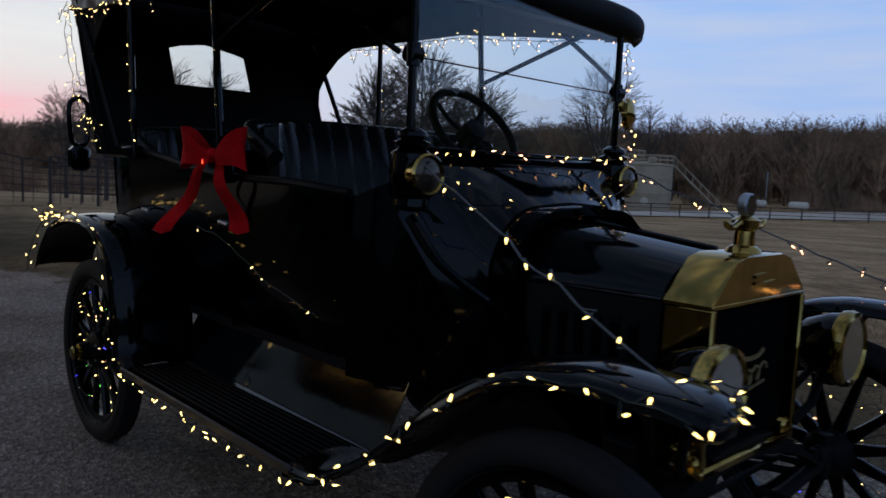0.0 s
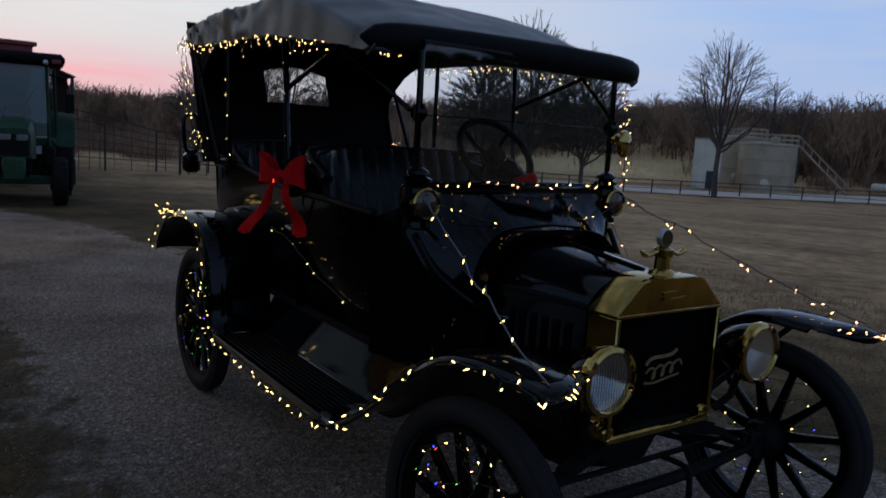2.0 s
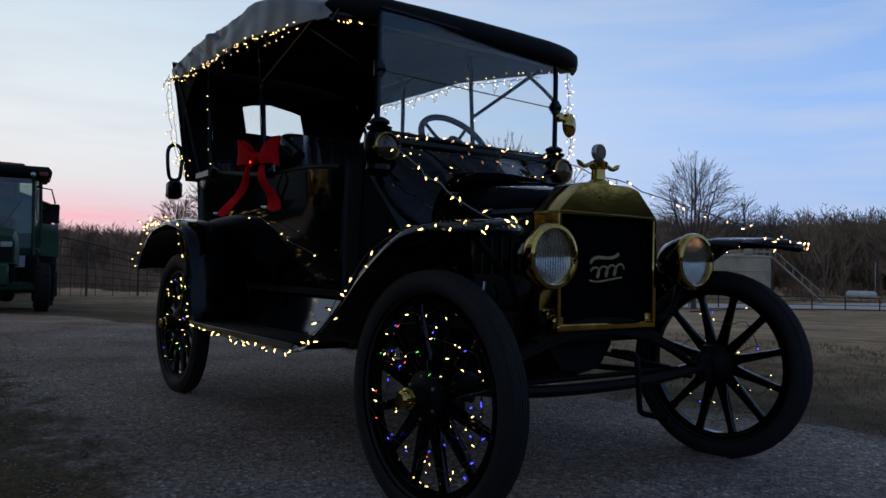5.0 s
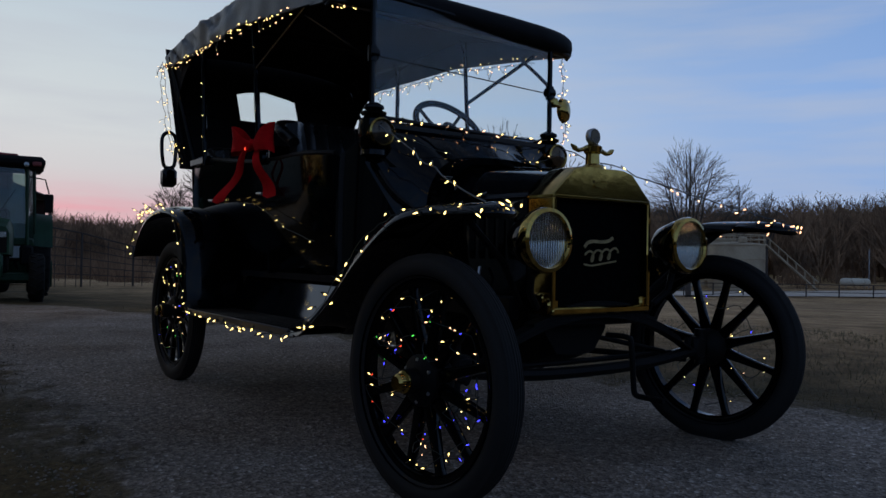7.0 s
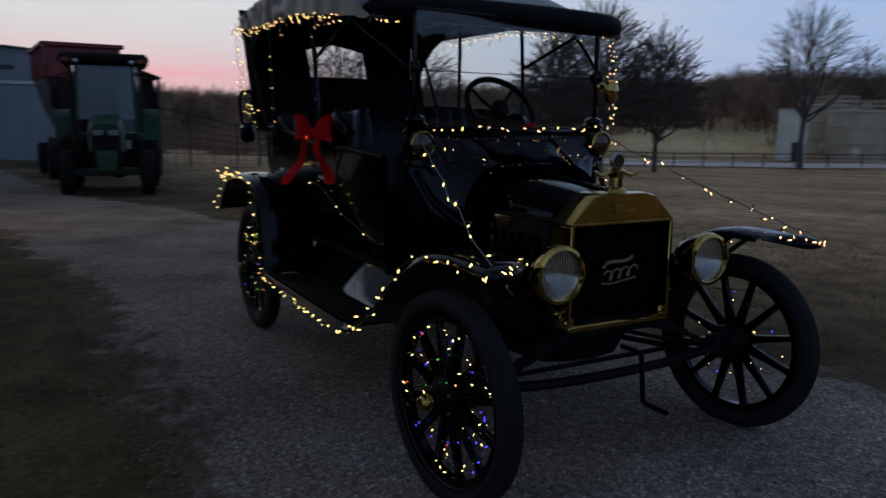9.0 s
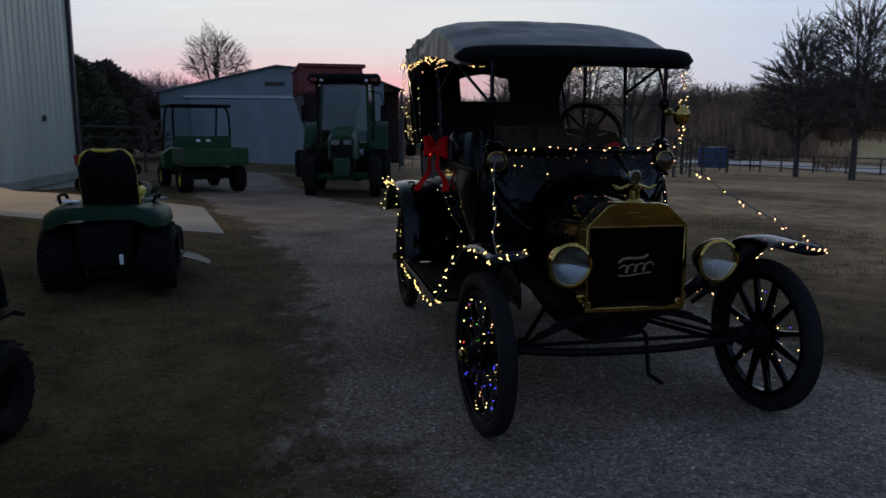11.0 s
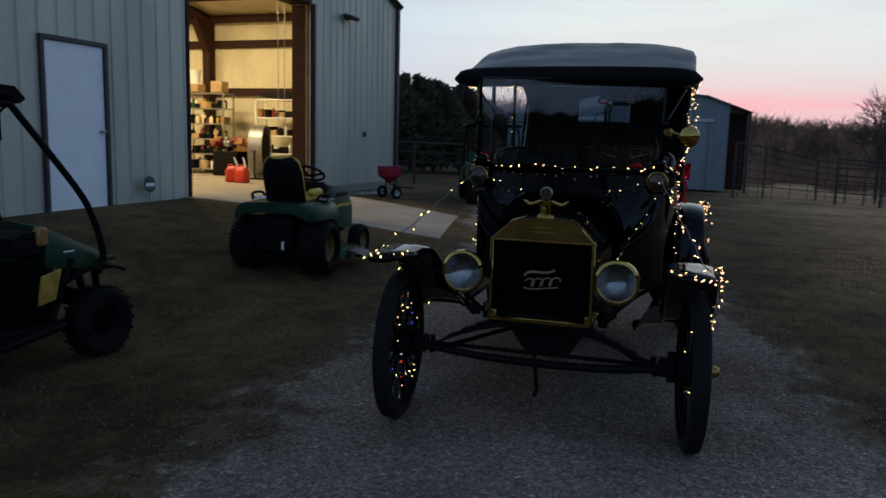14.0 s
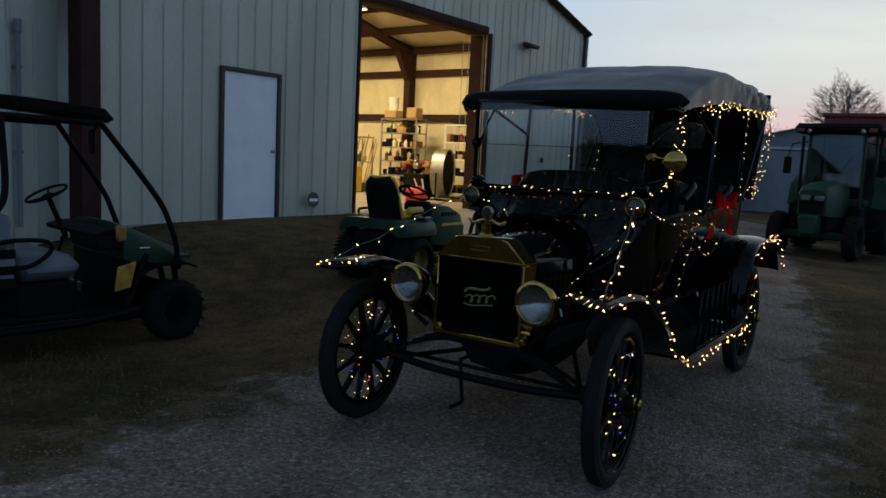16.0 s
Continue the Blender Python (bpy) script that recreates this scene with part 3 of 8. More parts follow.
for s in (-1, 1):
    edge = B1 + 0.10 if s > 0 else B0 - 0.10
    ez = EAVE - 0.02
    g.slab([[(0.09, BMID, RIDGE + 0.10), (DEPTH - 0.2, BMID, RIDGE + 0.10)], [(0.09, edge, ez + 0.09), (DEPTH - 0.2, edge, ez + 0.09)]], -0.05 * s)
solid("roof", g, M_SIDING, "grey metal gable roof", "roof", m=BARN)
g = Geo()
for s in (-1, 1):
    edge = B1 - 0.05 if s > 0 else B0 + 0.05
    g.slab([[(-0.12, BMID, RIDGE - 0.10), (DEPTH + 0.1, BMID, RIDGE - 0.10)], [(-0.12, edge, EAVE - 0.08), (DEPTH + 0.1, edge, EAVE - 0.08)]], 0.03 * s)
solid("ceiling", g, M_INSUL, "cream insulation under the roof", "ceiling", m=BARN)
g = Geo()
g.box((DEPTH / 2 + 0.05, BMID, -0.10), (-DEPTH, B1 - B0, 0.20), 0.01)
solid("floor", g, M_CONCRETE, "pale concrete workshop floor", "floor", m=BARN)

# trim along the verge, corner and openings
g = Geo()
for s in (-1, 1):
    edge = B1 + 0.10 if s > 0 else B0 - 0.10
    g.tube([(0.10, BMID, RIDGE + 0.06), (0.10, edge, EAVE + 0.02)], 0.075, 4)
g.box((0.03, B1 + 0.03, 1.9), (0.10, 0.14, 5.0), 0.01)
solid("trim", g, M_TRIM, "dark bronze trim on the verge and corner", "trim", m=BARN)
g = Geo()
g.box((-0.20, O1 + 0.03, (OTOP - 0.3) / 2), (0.46, 0.06, OTOP + 0.3), 0.006)
g.box((-0.20, O0 - 0.03, (OTOP - 0.3) / 2), (0.46, 0.06, OTOP + 0.3), 0.006)
g.box((-0.20, (O0 + O1) / 2, OTOP + 0.03), (0.46, O1 - O0, 0.06), 0.006)
g.box((0.035, O1 + 0.09, (OTOP - 0.3) / 2), (0.02, 0.12, OTOP + 0.36))
g.box((0.035, O0 - 0.04, (OTOP - 0.3) / 2), (0.02, 0.05, OTOP + 0.36))
g.box((0.035, (O0 + O1) / 2, OTOP + 0.09), (0.02, O1 - O0, 0.12))
solid("opening_frame", g, M_BROWN, "rust-brown steel frame of the great doorway", "door frame", m=BARN)
g = Geo()
g.box((0.02, B0 - 0.10, 2.2), (0.30, 0.26, 5.4), 0.01)
solid("corner_post", g, M_BROWN, "rust-brown steel corner column", "column", m=BARN)
q = ribbed(B0 - 5.0, B0 - 0.24, -0.5, 3.9)
solid("wall_leanto", q, M_SIDING, "grey ribbed wall of the lean-to bay", "wall", m=BARN @ shift(-0.35, 0, 0))
g = Geo()
g.slab([[(0.3, B0 - 5.2, 3.55), (DEPTH, B0 - 5.2, 3.55)], [(0.3, B0 - 0.24, 4.25), (DEPTH, B0 - 0.24, 4.25)]], 0.05)
solid("roof_leanto", g, M_SIDING, "grey metal lean-to roof", "roof", m=BARN)
g = Geo()
g.tube([(-0.27, B0 - 0.75, 0.0), (-0.27, B0 - 0.75, 2.35)], 0.03, 10)
g.tube([(-0.27, B0 - 0.75, 2.3), (-0.27, B0 - 0.75, 2.45)], 0.045, 10)
for z in (0.9, 1.9):
    g.box((-0.29, B0 - 0.75, z), (0.06, 0.10, 0.03), 0.004)
solid("conduit", g, M_SHED, "grey vertical conduit pipe on the wall", "pipe", kind="", m=BARN)

# small door
d1 = thing("door_1", BARN, "closed white steel door in a dark frame", "door", kind="structure")
part("door_leaf", Geo().box((-0.005, 0.0, 1.085), (0.045, 0.99, 2.19), 0.006), M_DOOR, d1)
g = Geo()
g.box((0.01, D0 + 0.03, 1.10), (0.09, 0.06, 2.27), 0.005)
g.box((0.01, D1 - 0.03, 1.10), (0.09, 0.06, 2.27), 0.005)
g.box((0.01, 0.0, 2.21), (0.09, D1 - D0 - 0.12, 0.06), 0.005)
part("door_frame", g, M_TRIM, d1, "dark bronze frame")
g = Geo()
g.lathe([(0.028, 0.0), (0.028, 0.008), (0.01, 0.012), (0.01, 0.04), (0.027, 0.05), (0.030, 0.065), (0.02, 0.078), (0.0, 0.08)], 16, shift(0.018, 0.42, 1.05) @ turn("Y", 90))
part("door_knob", g, M_STEEL, d1, "steel knob")
# slab before the great doorway: tapering tongue of concrete
g = Geo()
pts = [(-6.95, 6.9), (-6.72, 11.1), (-3.08, 9.7), (-2.46, 6.5)]
rows = []
for k in range(9):
    a = Vector(pts[0]).lerp(Vector(pts[3]), k / 8)
    b = Vector(pts[1]).lerp(Vector(pts[2]), k / 8)
    row = []
    for j in range(9):
        q = a.lerp(b, j / 8)
        row.append((q.x, q.y, max(height(q.x, q.y) + 0.012, 0.362 - 0.9 * k / 8)))
    rows.append(row)
g.slab(rows, -0.10)
SLAB_PLAN = (min(p[0] for p in pts), max(p[0] for p in pts), min(p[1] for p in pts))
solid("apron_slab", g, M_CONCRETE, "worn concrete apron in front of the doorway", "pavement")


def wall_light():
    t = thing("wall_light", BARN @ pose(0.03, 7.75, 3.72), "dark metal flood light on the ribbed wall", "wall light")
    part("housing", Geo().box((0.13, 0, 0.02), (0.24, 0.42, 0.07), 0.02, turn("Y", 12)), M_TRIM, t)
    part("bracket", Geo().box((0.02, 0, 0.0), (0.04, 0.14, 0.14), 0.008), M_TRIM, t)
    part("diffuser", Geo().box((0.13, 0, -0.03), (0.20, 0.36, 0.02), 0.005, turn("Y", 12)), M_LENS_DARK, t, "grey unlit lens")


wall_light()
t = thing("yard_sign", BARN @ pose(0.14, 1.20, 0.0), "dark green octagonal yard sign on a stake by the wall", "sign")
part("plate", Geo().lathe([(0.0, 0.0), (0.125, 0.0), (0.13, 0.004), (0.125, 0.010), (0.0, 0.010)], 8, shift(0, 0, 0.30) @ turn("Y", 84)), M_SIGN, t, smooth=0)
part("lettering_bar", Geo().box((0.014, 0.0, 0.295), (0.003, 0.19, 0.05), 0.001), M_DOOR, t, "white band with unreadable lettering")
part("lettering_bar", Geo().box((0.015, 0.0, 0.235), (0.003, 0.11, 0.02), 0.001), M_STEEL, t)
part("stake", Geo().tube([(-0.008, 0, -0.10), (-0.008, 0, 0.40)], 0.010, 6), M_STEEL, t)
t = thing("wall_socket", BARN @ pose(0.03, 8.75, 1.15), "small dark outlet box on the ribbed wall", "outlet")
part("box", Geo().box((0.02, 0, 0), (0.05, 0.09, 0.12), 0.01), M_TRIM, t)

# ---------------------------------------------------------------- the car: nose towards -y, front axle at y 0.05
car = thing("vintage_car", pose(0, 0, 0), "black brass-era open touring car with raised canvas top, wrapped in lights", "car")
FA, RA = 0.08, 2.57


def arc_xz(cx, cz, r, a0, a1, n):
    return [(cx + r * math.cos(radians(a0 + (a1 - a0) * k / n)), cz + r * math.sin(radians(a0 + (a1 - a0) * k / n))) for k in range(n + 1)]


HUB_BOLT = Geo().lathe([(0.006, 0.0), (0.006, 0.012), (0.0, 0.013)], 8, shift(0.03, 0, 0.062) @ turn("Y", 90)).mesh("hub_bolt", M_STEEL)


def wheel(name, m, R, sec, label):
    """A wooden-spoked wheel whose axle is local x, outer side +x."""
    w = part(name, Geo().lathe([(0.030, -0.075), (0.060, -0.06), (0.078, -0.03), (0.078, 0.03), (0.055, 0.045), (0.040, 0.05), (0.038, 0.085), (0.0, 0.09)], 24, turn("Y", 90)), M_CHASSIS, car, label, m=m)
    ring = []
    rc = R - sec / 2
    for k in range(61):
        a = radians(-150 + 300 * k / 60)
        rr, zz = rc + sec / 2 * math.cos(a), sec / 2 * math.sin(a)
        if abs(a) < radians(52):
            rr = rc + sec / 2 * (math.cos(a) * 0.35 + 0.65 * 0.975) + (-0.0060 if k % 3 == 0 else 0.0)
        ring.append((min(rr, R), zz))
    part("tyre", Geo().lathe(ring, 64, turn("Y", 90), ring=True), M_RUBBER, w, "dark grey ribbed rubber tyre", smooth=60)
    ri = rc - sec / 2 * 0.86
    part("rim", Geo().lathe([(ri + 0.006, -0.036), (ri + 0.010, -0.028), (ri + 0.002, -0.02), (ri - 0.014, -0.02), (ri - 0.026, -0.016), (ri - 0.026, 0.016), (ri - 0.014, 0.02), (ri + 0.002, 0.02), (ri + 0.010, 0.028), (ri + 0.006, 0.036)], 48, turn("Y", 90), ring=True), M_PAINT, w)
    sp = Geo()
    sp.loft([[(sx * hx, sy * hy, z) for sx, sy in ((-1, -1), (-0.4, -1.25), (0.4, -1.25), (1, -1), (1.15, 0), (1, 1), (0.4, 1.25), (-0.4, 1.25), (-1, 1), (-1.15, 0))] for z, hx, hy in ((0.05, 0.015, 0.012), (0.09, 0.016, 0.017), (0.15, 0.014, 0.014), (ri - 0.05, 0.012, 0.011), (ri - 0.018, 0.013, 0.014))], True, True)
    sm = sp.mesh("spoke", M_PAINT)
    for k in range(12):
        part("spoke", sm, None, w, m=turn("X", 30 * k + 15))
    part("hub_cap", Geo().lathe([(0.034, 0.08), (0.034, 0.092), (0.027, 0.096), (0.027, 0.112), (0.020, 0.120), (0.0, 0.121)], 6 * 4, turn("Y", 90)), M_BRASS, w, "brass hub cap")
    for k in range(6):
        part("hub_bolt", HUB_BOLT, None, w, m=turn("X", 60 * k))
    return w


STEER = 5.0
wheel("wheel", pose(-0.722, FA + 0.005, 0.363, 0, 0, 184), 0.381, 0.080, "front wheel with twelve black wooden spokes")
wheel("wheel", pose(0.718, FA + 0.015, 0.381, 0, 0, STEER), 0.381, 0.080, "front wheel with twelve black wooden spokes")
wheel("wheel", pose(-0.725, RA - 0.04, 0.408, 0, 0, 180), 0.388, 0.090, "rear wheel with twelve black wooden spokes")
wheel("wheel", pose(0.71, RA - 0.04, 0.408, 0, 0, 0), 0.388, 0.090, "rear wheel with twelve black wooden spokes")

# chassis and running gear
g = Geo()
g.tube(smooth_path([(-0.64, FA, 0.385), (-0.56, FA, 0.372), (-0.3, FA, 0.345), (0, FA, 0.338), (0.3, FA, 0.345), (0.56, FA, 0.372), (0.64, FA, 0.385)]), 0.021, 8)
part("front_axle", g, M_CHASSIS, car, "forged front axle beam")
for s in (-1, 1):
    g = Geo()
    g.tube([(s * 0.625, FA, 0.32), (s * 0.625, FA, 0.46)], 0.022, 10)
    g.box((s * 0.60, FA, 0.385), (0.07, 0.05, 0.09), 0.012)
    g.tube([(s * 0.625, FA, 0.35), (s * 0.60, FA + 0.13, 0.352)], 0.012, 6)
    part("steering_knuckle", g, M_CHASSIS, car)
part("tie_rod", Geo().tube([(-0.60, FA + 0.13, 0.352), (0.60, FA + 0.13, 0.352)], 0.011, 8), M_CHASSIS, car)
part("drag_link", Geo().tube([(0.55, FA + 0.12, 0.36), (0.2, FA + 0.28, 0.44), (0.12, FA + 0.30, 0.46)], 0.010, 8), M_CHASSIS, car)
for s in (-1, 1):
    part("radius_rod", Geo().tube([(s * 0.56, FA + 0.02, 0.34), (0.03 * s, 1.15, 0.36)], 0.013, 8), M_CHASSIS, car)
g = Geo()
for k in range(6):
    w = 0.54 - 0.075 * k
    z = 0.455 + 0.010 * k
    pts = [(w * u, 0.155 * (1 - (w * u / 0.54) ** 2)) for u in np.linspace(-1, 1, 15)]
    g.loft([[(x, FA - 0.025, z + dz * 0.95), (x, FA + 0.025, z + dz * 0.95), (x, FA + 0.025, z + dz * 0.95 + 0.009), (x, FA - 0.025, z + dz * 0.95 + 0.009)] for x, dz in pts], True, True)
part("front_spring", Geo().add(g.v, g.f, shift(0, 0, -0.075)), M_CHASSIS, car, "transverse leaf spring")
for s in (-1, 1):
    part("spring_perch", Geo().tube([(s * 0.54, FA, 0.385), (s * 0.545, FA, 0.43)], 0.014, 8), M_CHASSIS, car)
for s in (-1, 1):
    part("frame_rail", Geo().box((s * 0.29, 1.66, 0.56), (0.045, 2.96, 0.08), 0.006), M_CHASSIS, car)
for y, z in ((FA + 0.05, 0.52), (2.75, 0.57)):
    part("cross_member", Geo().box((0, y, z), (0.50, 0.06, 0.05), 0.008), M_CHASSIS, car)
g = Geo()
g.loft([[(x * w, y, zc + z * h) for x, z in ((-1, 1), (-1, -0.2), (-0.6, -0.9), (0, -1), (0.6, -0.9), (1, -0.2), (1, 1))] for y, w, h, zc in ((0.17, 0.16, 0.12, 0.50), (0.35, 0.2, 0.17, 0.48), (0.7, 0.21, 0.19, 0.47), (0.95, 0.22, 0.17, 0.48), (1.25, 0.13, 0.11, 0.48))], False, True)
part("engine_pan", g, M_CHASSIS, car)
g = Geo()
g.tube([(0, 1.2, 0.47), (0, RA, 0.40)], 0.032, 10)
part("torque_tube", g, M_CHASSIS, car)
g = Geo()
g.tube([(-0.66, RA, 0.388), (-0.17, RA, 0.388)], [0.03, 0.05], 12)
g.tube([(0.17, RA, 0.388), (0.66, RA, 0.388)], [0.05, 0.03], 12)
g.lathe([(0.05, -0.17), (0.12, -0.13), (0.17, -0.03), (0.17, 0.03), (0.12, 0.13), (0.05, 0.17)], 24, shift(0, RA, 0.388) @ turn("Y", 90))
part("rear_axle", g, M_CHASSIS, car)
part("starting_crank", Geo().tube(smooth_path([(0.0, 0.02, 0.47), (0.0, -0.07, 0.47), (0.005, -0.085, 0.44), (0.02, -0.085, 0.30), (0.025, -0.09, 0.275), (0.03, -0.12, 0.27), (0.032, -0.20, 0.27)], 4), 0.010, 8), M_CHASSIS, car, "hand crank hanging below the radiator")

# radiator
RY = 0.045
OUT = [(-0.252, 0.548), (0.252, 0.548), (0.252, 0.945), (0.145, 1.048), (0.10, 1.058), (-0.10, 1.058), (-0.145, 1.048), (-0.252, 0.945)]
rad = part("radiator", Geo().box((0, RY + 0.075, 0.755), (0.470, 0.10, 0.385)), M_CORE, car, "brass-shelled radiator")
g = Geo()
k = len(OUT)
top = [(-0.252, 0.942), (0.252, 0.942), (0.252, 0.95), (0.150, 1.046), (0.10, 1.058), (-0.10, 1.058), (-0.150, 1.046), (-0.252, 0.95)]
g.loft([[(x * 0.985, RY - 0.004, 0.942 + (z - 0.942) * 0.97) for x, z in top], [(x, RY + 0.006, z) for x, z in top], [(x, RY + 0.12, z) for x, z in top]], True, True)
part("top_tank", g, M_BRASS, rad, "brass top tank")
g = Geo()
for s in (-1, 1):
    g.box((s * 0.243, RY + 0.055, 0.752), (0.018, 0.125, 0.38), 0.004)
    g.box((s * 0.235, RY + 0.03, 0.575), (0.05, 0.06, 0.05), 0.008)
    g.box((s * 0.262, RY + 0.04, 0.60), (0.03, 0.05, 0.035), 0.006)
g.box((0, RY + 0.05, 0.556), (0.50, 0.12, 0.026), 0.006)
g.box((0, RY + 0.0, 0.946), (0.50, 0.012, 0.012), 0.003)
part("shell_frame", g, M_BRASS, rad, "brass radiator surround")
# badge on the core: plain looping ribbon in its colour
g = Geo()


def ribbon(pts, w, y):
    p = smooth_path([(x, y, z) for x, z in pts], 5)
    rows = []
    for i, q in enumerate(p):
        d = p[min(i + 1, len(p) - 1)] - p[max(i - 1, 0)]
        nrm = Vector((-d.z, 0, d.x)).normalized() * w * 0.5
        rows.append([q + nrm, q - nrm, q - nrm + Vector((0, 0.004, 0)), q + nrm + Vector((0, 0.004, 0))])
    g.loft(rows, True, True)


ribbon([(-0.070 + 0.0215 * q / math.pi - 0.013 * math.cos(q) + 0.006 * math.sin(q), 0.742 + 0.0022 * q / math.pi + 0.019 * math.sin(q)) for q in np.linspace(0.3, 7 * math.pi, 64)], 0.0065, RY + 0.010)
ribbon([(-0.082, 0.776), (-0.064, 0.792), (-0.034, 0.797), (0.004, 0.796), (0.040, 0.800), (0.064, 0.812)], 0.011, RY + 0.009)
ribbon([(-0.084, 0.716), (-0.040, 0.712), (0.020, 0.720), (0.082, 0.728)], 0.006, RY + 0.009)
part("badge", g, M_BADGE, rad, "brass flourish of looping ribbon on the core")
g = Geo()
for pts in ([(-0.055, 0.990), (0.0, 0.986), (0.055, 0.990)], [(-0.055, 1.006), (0.0, 1.010), (0.055, 1.006)]):
    ribbon(pts, 0.008, RY - 0.009)
part("embossed_mark", g, M_BRASS, rad, "raised flourish in the brass")
g = Geo()
g.lathe([(0.045, 0.0), (0.040, 0.012), (0.026, 0.02), (0.024, 0.055), (0.032, 0.062), (0.034, 0.082), (0.022, 0.09), (0.010, 0.094), (0.009, 0.10)], 24, shift(0, RY + 0.055, 1.056))
part("filler_neck", g, M_BRASS, rad)
wing = Geo()
for s in (-1, 1):
    wing.tube(smooth_path([(0, RY + 0.055, 1.132), (s * 0.035, RY + 0.055, 1.131), (s * 0.075, RY + 0.055, 1.120), (s * 0.110, RY + 0.055, 1.138)], 4), [0.010] * 5 + [0.008] * 5 + [0.010, 0.007, 0.003], 8)
part("winged_cap", wing, M_BRASS, rad, "brass winged radiator cap")
mm = shift(0, RY + 0.055, 1.175) @ turn("X", 90)
part("temperature_dial", Geo().lathe([(0.0, -0.012), (0.026, -0.012), (0.030, -0.008), (0.030, 0.008), (0.026, 0.012)], 28, mm), M_STEEL, rad, "round nickel dial on the cap")
part("dial_glass", Geo().lathe([(0.024, 0.0125), (0.024, 0.0135), (0.0, 0.0136)], 24, mm), M_LENS_DARK, rad)

# hood and cowl
HZ = 0.60


def hood_section(y, half, shoulder, top, r):
    """Half profile of the bonnet: side, rounded shoulder, slope to the hinge."""
    pts = [(-half, HZ), (-half, shoulder)]
    mid = (-half * 0.56, top - 0.02)
    for k in range(1, 6):
        t = k / 6
        a, b, c = Vector((-half, shoulder)), Vector((-half * (1 - r), shoulder + (top - shoulder) * (0.45 + r))), Vector(mid)
        q = a * (1 - t) ** 2 + b * 2 * t * (1 - t) + c * t * t
        pts.append((q.x, q.y))
    pts += [mid, (-half * 0.25, top - 0.004), (0, top)]
    pts += [(-x, z) for x, z in reversed(pts[:-1])]
    return [(x, y, z) for x, z in pts]


secs = [hood_section(y, 0.250 + 0.045 * u, 0.945 + 0.0 * u, 1.056 + 0.045 * u, 0.05 + 0.25 * u) for y, u in [(RY + 0.125 + 0.43 * k / 5, k / 5) for k in range(6)]]
g = Geo()
g.slab(secs, 0.004)
hood = part("hood", g, M_PAINT, car, "glossy black bonnet", smooth=35)
part("hood_hinge", Geo().tube([(0, RY + 0.125, 1.060), (0, 0.60, 1.105)], 0.006, 8), M_PAINT, hood)
for s in (-1, 1):
    part("hood_hinge", Geo().tube([(s * 0.252, RY + 0.125, 0.948), (s * 0.297, 0.60, 0.948)], 0.005, 8), M_PAINT, hood)
for s in (-1, 1):
    for k in range(6):
        g = Geo().loft([[(s * (0.262 + 0.0045 * k + d), 0.235 + 0.05 * k + e, z) for d, e in ((0.0, -0.012), (o, 0.008), (0.0, 0.012))] for z, o in ((0.73, 0.003), (0.75, 0.009), (0.87, 0.009), (0.89, 0.003))], True, True)
        part("louvre", g, M_PAINT, hood)
for s in (-1, 1):
    g = Geo().tube([(s * 0.285, 0.35, 0.63), (s * 0.31, 0.36, 0.66), (s * 0.295, 0.37, 0.70)], 0.006, 6)
    part("hood_clip", g, M_STEEL, hood)

# cowl: arched rim behind the bonnet, then a sloping panel up to the windscreen
g = Geo()
arch = [(-0.335, 0.62)] + arc_xz(-0.335 + 0.20, 0.93, 0.20, 180, 100, 8) + [(-0.06, 1.135), (0, 1.138), (0.06, 1.135)] + arc_xz(0.335 - 0.20, 0.93, 0.20, 80, 0, 8) + [(0.335, 0.62)]
arch_in = [(x * 0.90, 0.62 + (z - 0.62) * 0.955) for x, z in arch]
g.loft([[(x, 0.585, z) for x, z in arch_in], [(x, 0.575, z) for x, z in arch], [(x, 0.66, z + 0.006) for x, z in arch]])
g.slab([[(x * 0.6, 0.66, 0.62 + (z - 0.62) * 0.7) for x, z in arch], [(x, 0.655, z) for x, z in arch]], 0.01)
part("cowl_rim", g, M_PAINT, car, "arched rim behind the bonnet")
g = Geo()
panel = []
for k in range(7):
    t = k / 6
    y = 0.655 + (0.835 - 0.655) * t
    row = []
    for j in range(25):
        u = -1 + 2 * j / 24
        x0, z0 = arch[min(len(arch) - 1, int((u + 1) / 2 * (len(arch) - 1) + 0.5))]
        x1, z1 = 0.515 * u, 1.255
        row.append((x0 * (1 - t) + x1 * t, y, (z0 if abs(u) < 0.97 else 0.70) * (1 - t) + (z1 if abs(u) < 0.97 else 1.10) * t))
    panel.append(row)
g.slab(panel, -0.012)
part("dash_panel", g, M_PAINT, car, "glossy black sloping scuttle panel", smooth=50)
g = Geo()
g.box((0, 0.84, 1.262), (1.06, 0.05, 0.035), 0.008)
part("windscreen_sill", g, M_PAINT, car)
for s in (-1, 1):
    g = Geo()
    g.slab([[(s * 0.335, 0.66, 0.62), (s * 0.52, 0.84, 0.62), (s * 0.555, 1.0, 0.62)], [(s * 0.335, 0.66, 0.98), (s * 0.52, 0.84, 1.20), (s * 0.555, 1.0, 1.14)]], 0.012 * s)
    part("scuttle_side", g, M_PAINT, car)
    g = Geo()
    g.tube(smooth_path([(s * 0.33, 0.60, 0.86), (s * 0.40, 0.62, 0.90), (s * 0.47, 0.70, 0.98), (s * 0.50, 0.80, 1.10)], 4), 0.013, 8)
    part("scuttle_bracket", g, M_PAINT, car)

# body tub: rear quarter, doors, sides
def body_z(y):
    return 1.135 + 0.03 * step(0.8, 1.3, y) + 0.10 * step(1.5, 2.75, y)


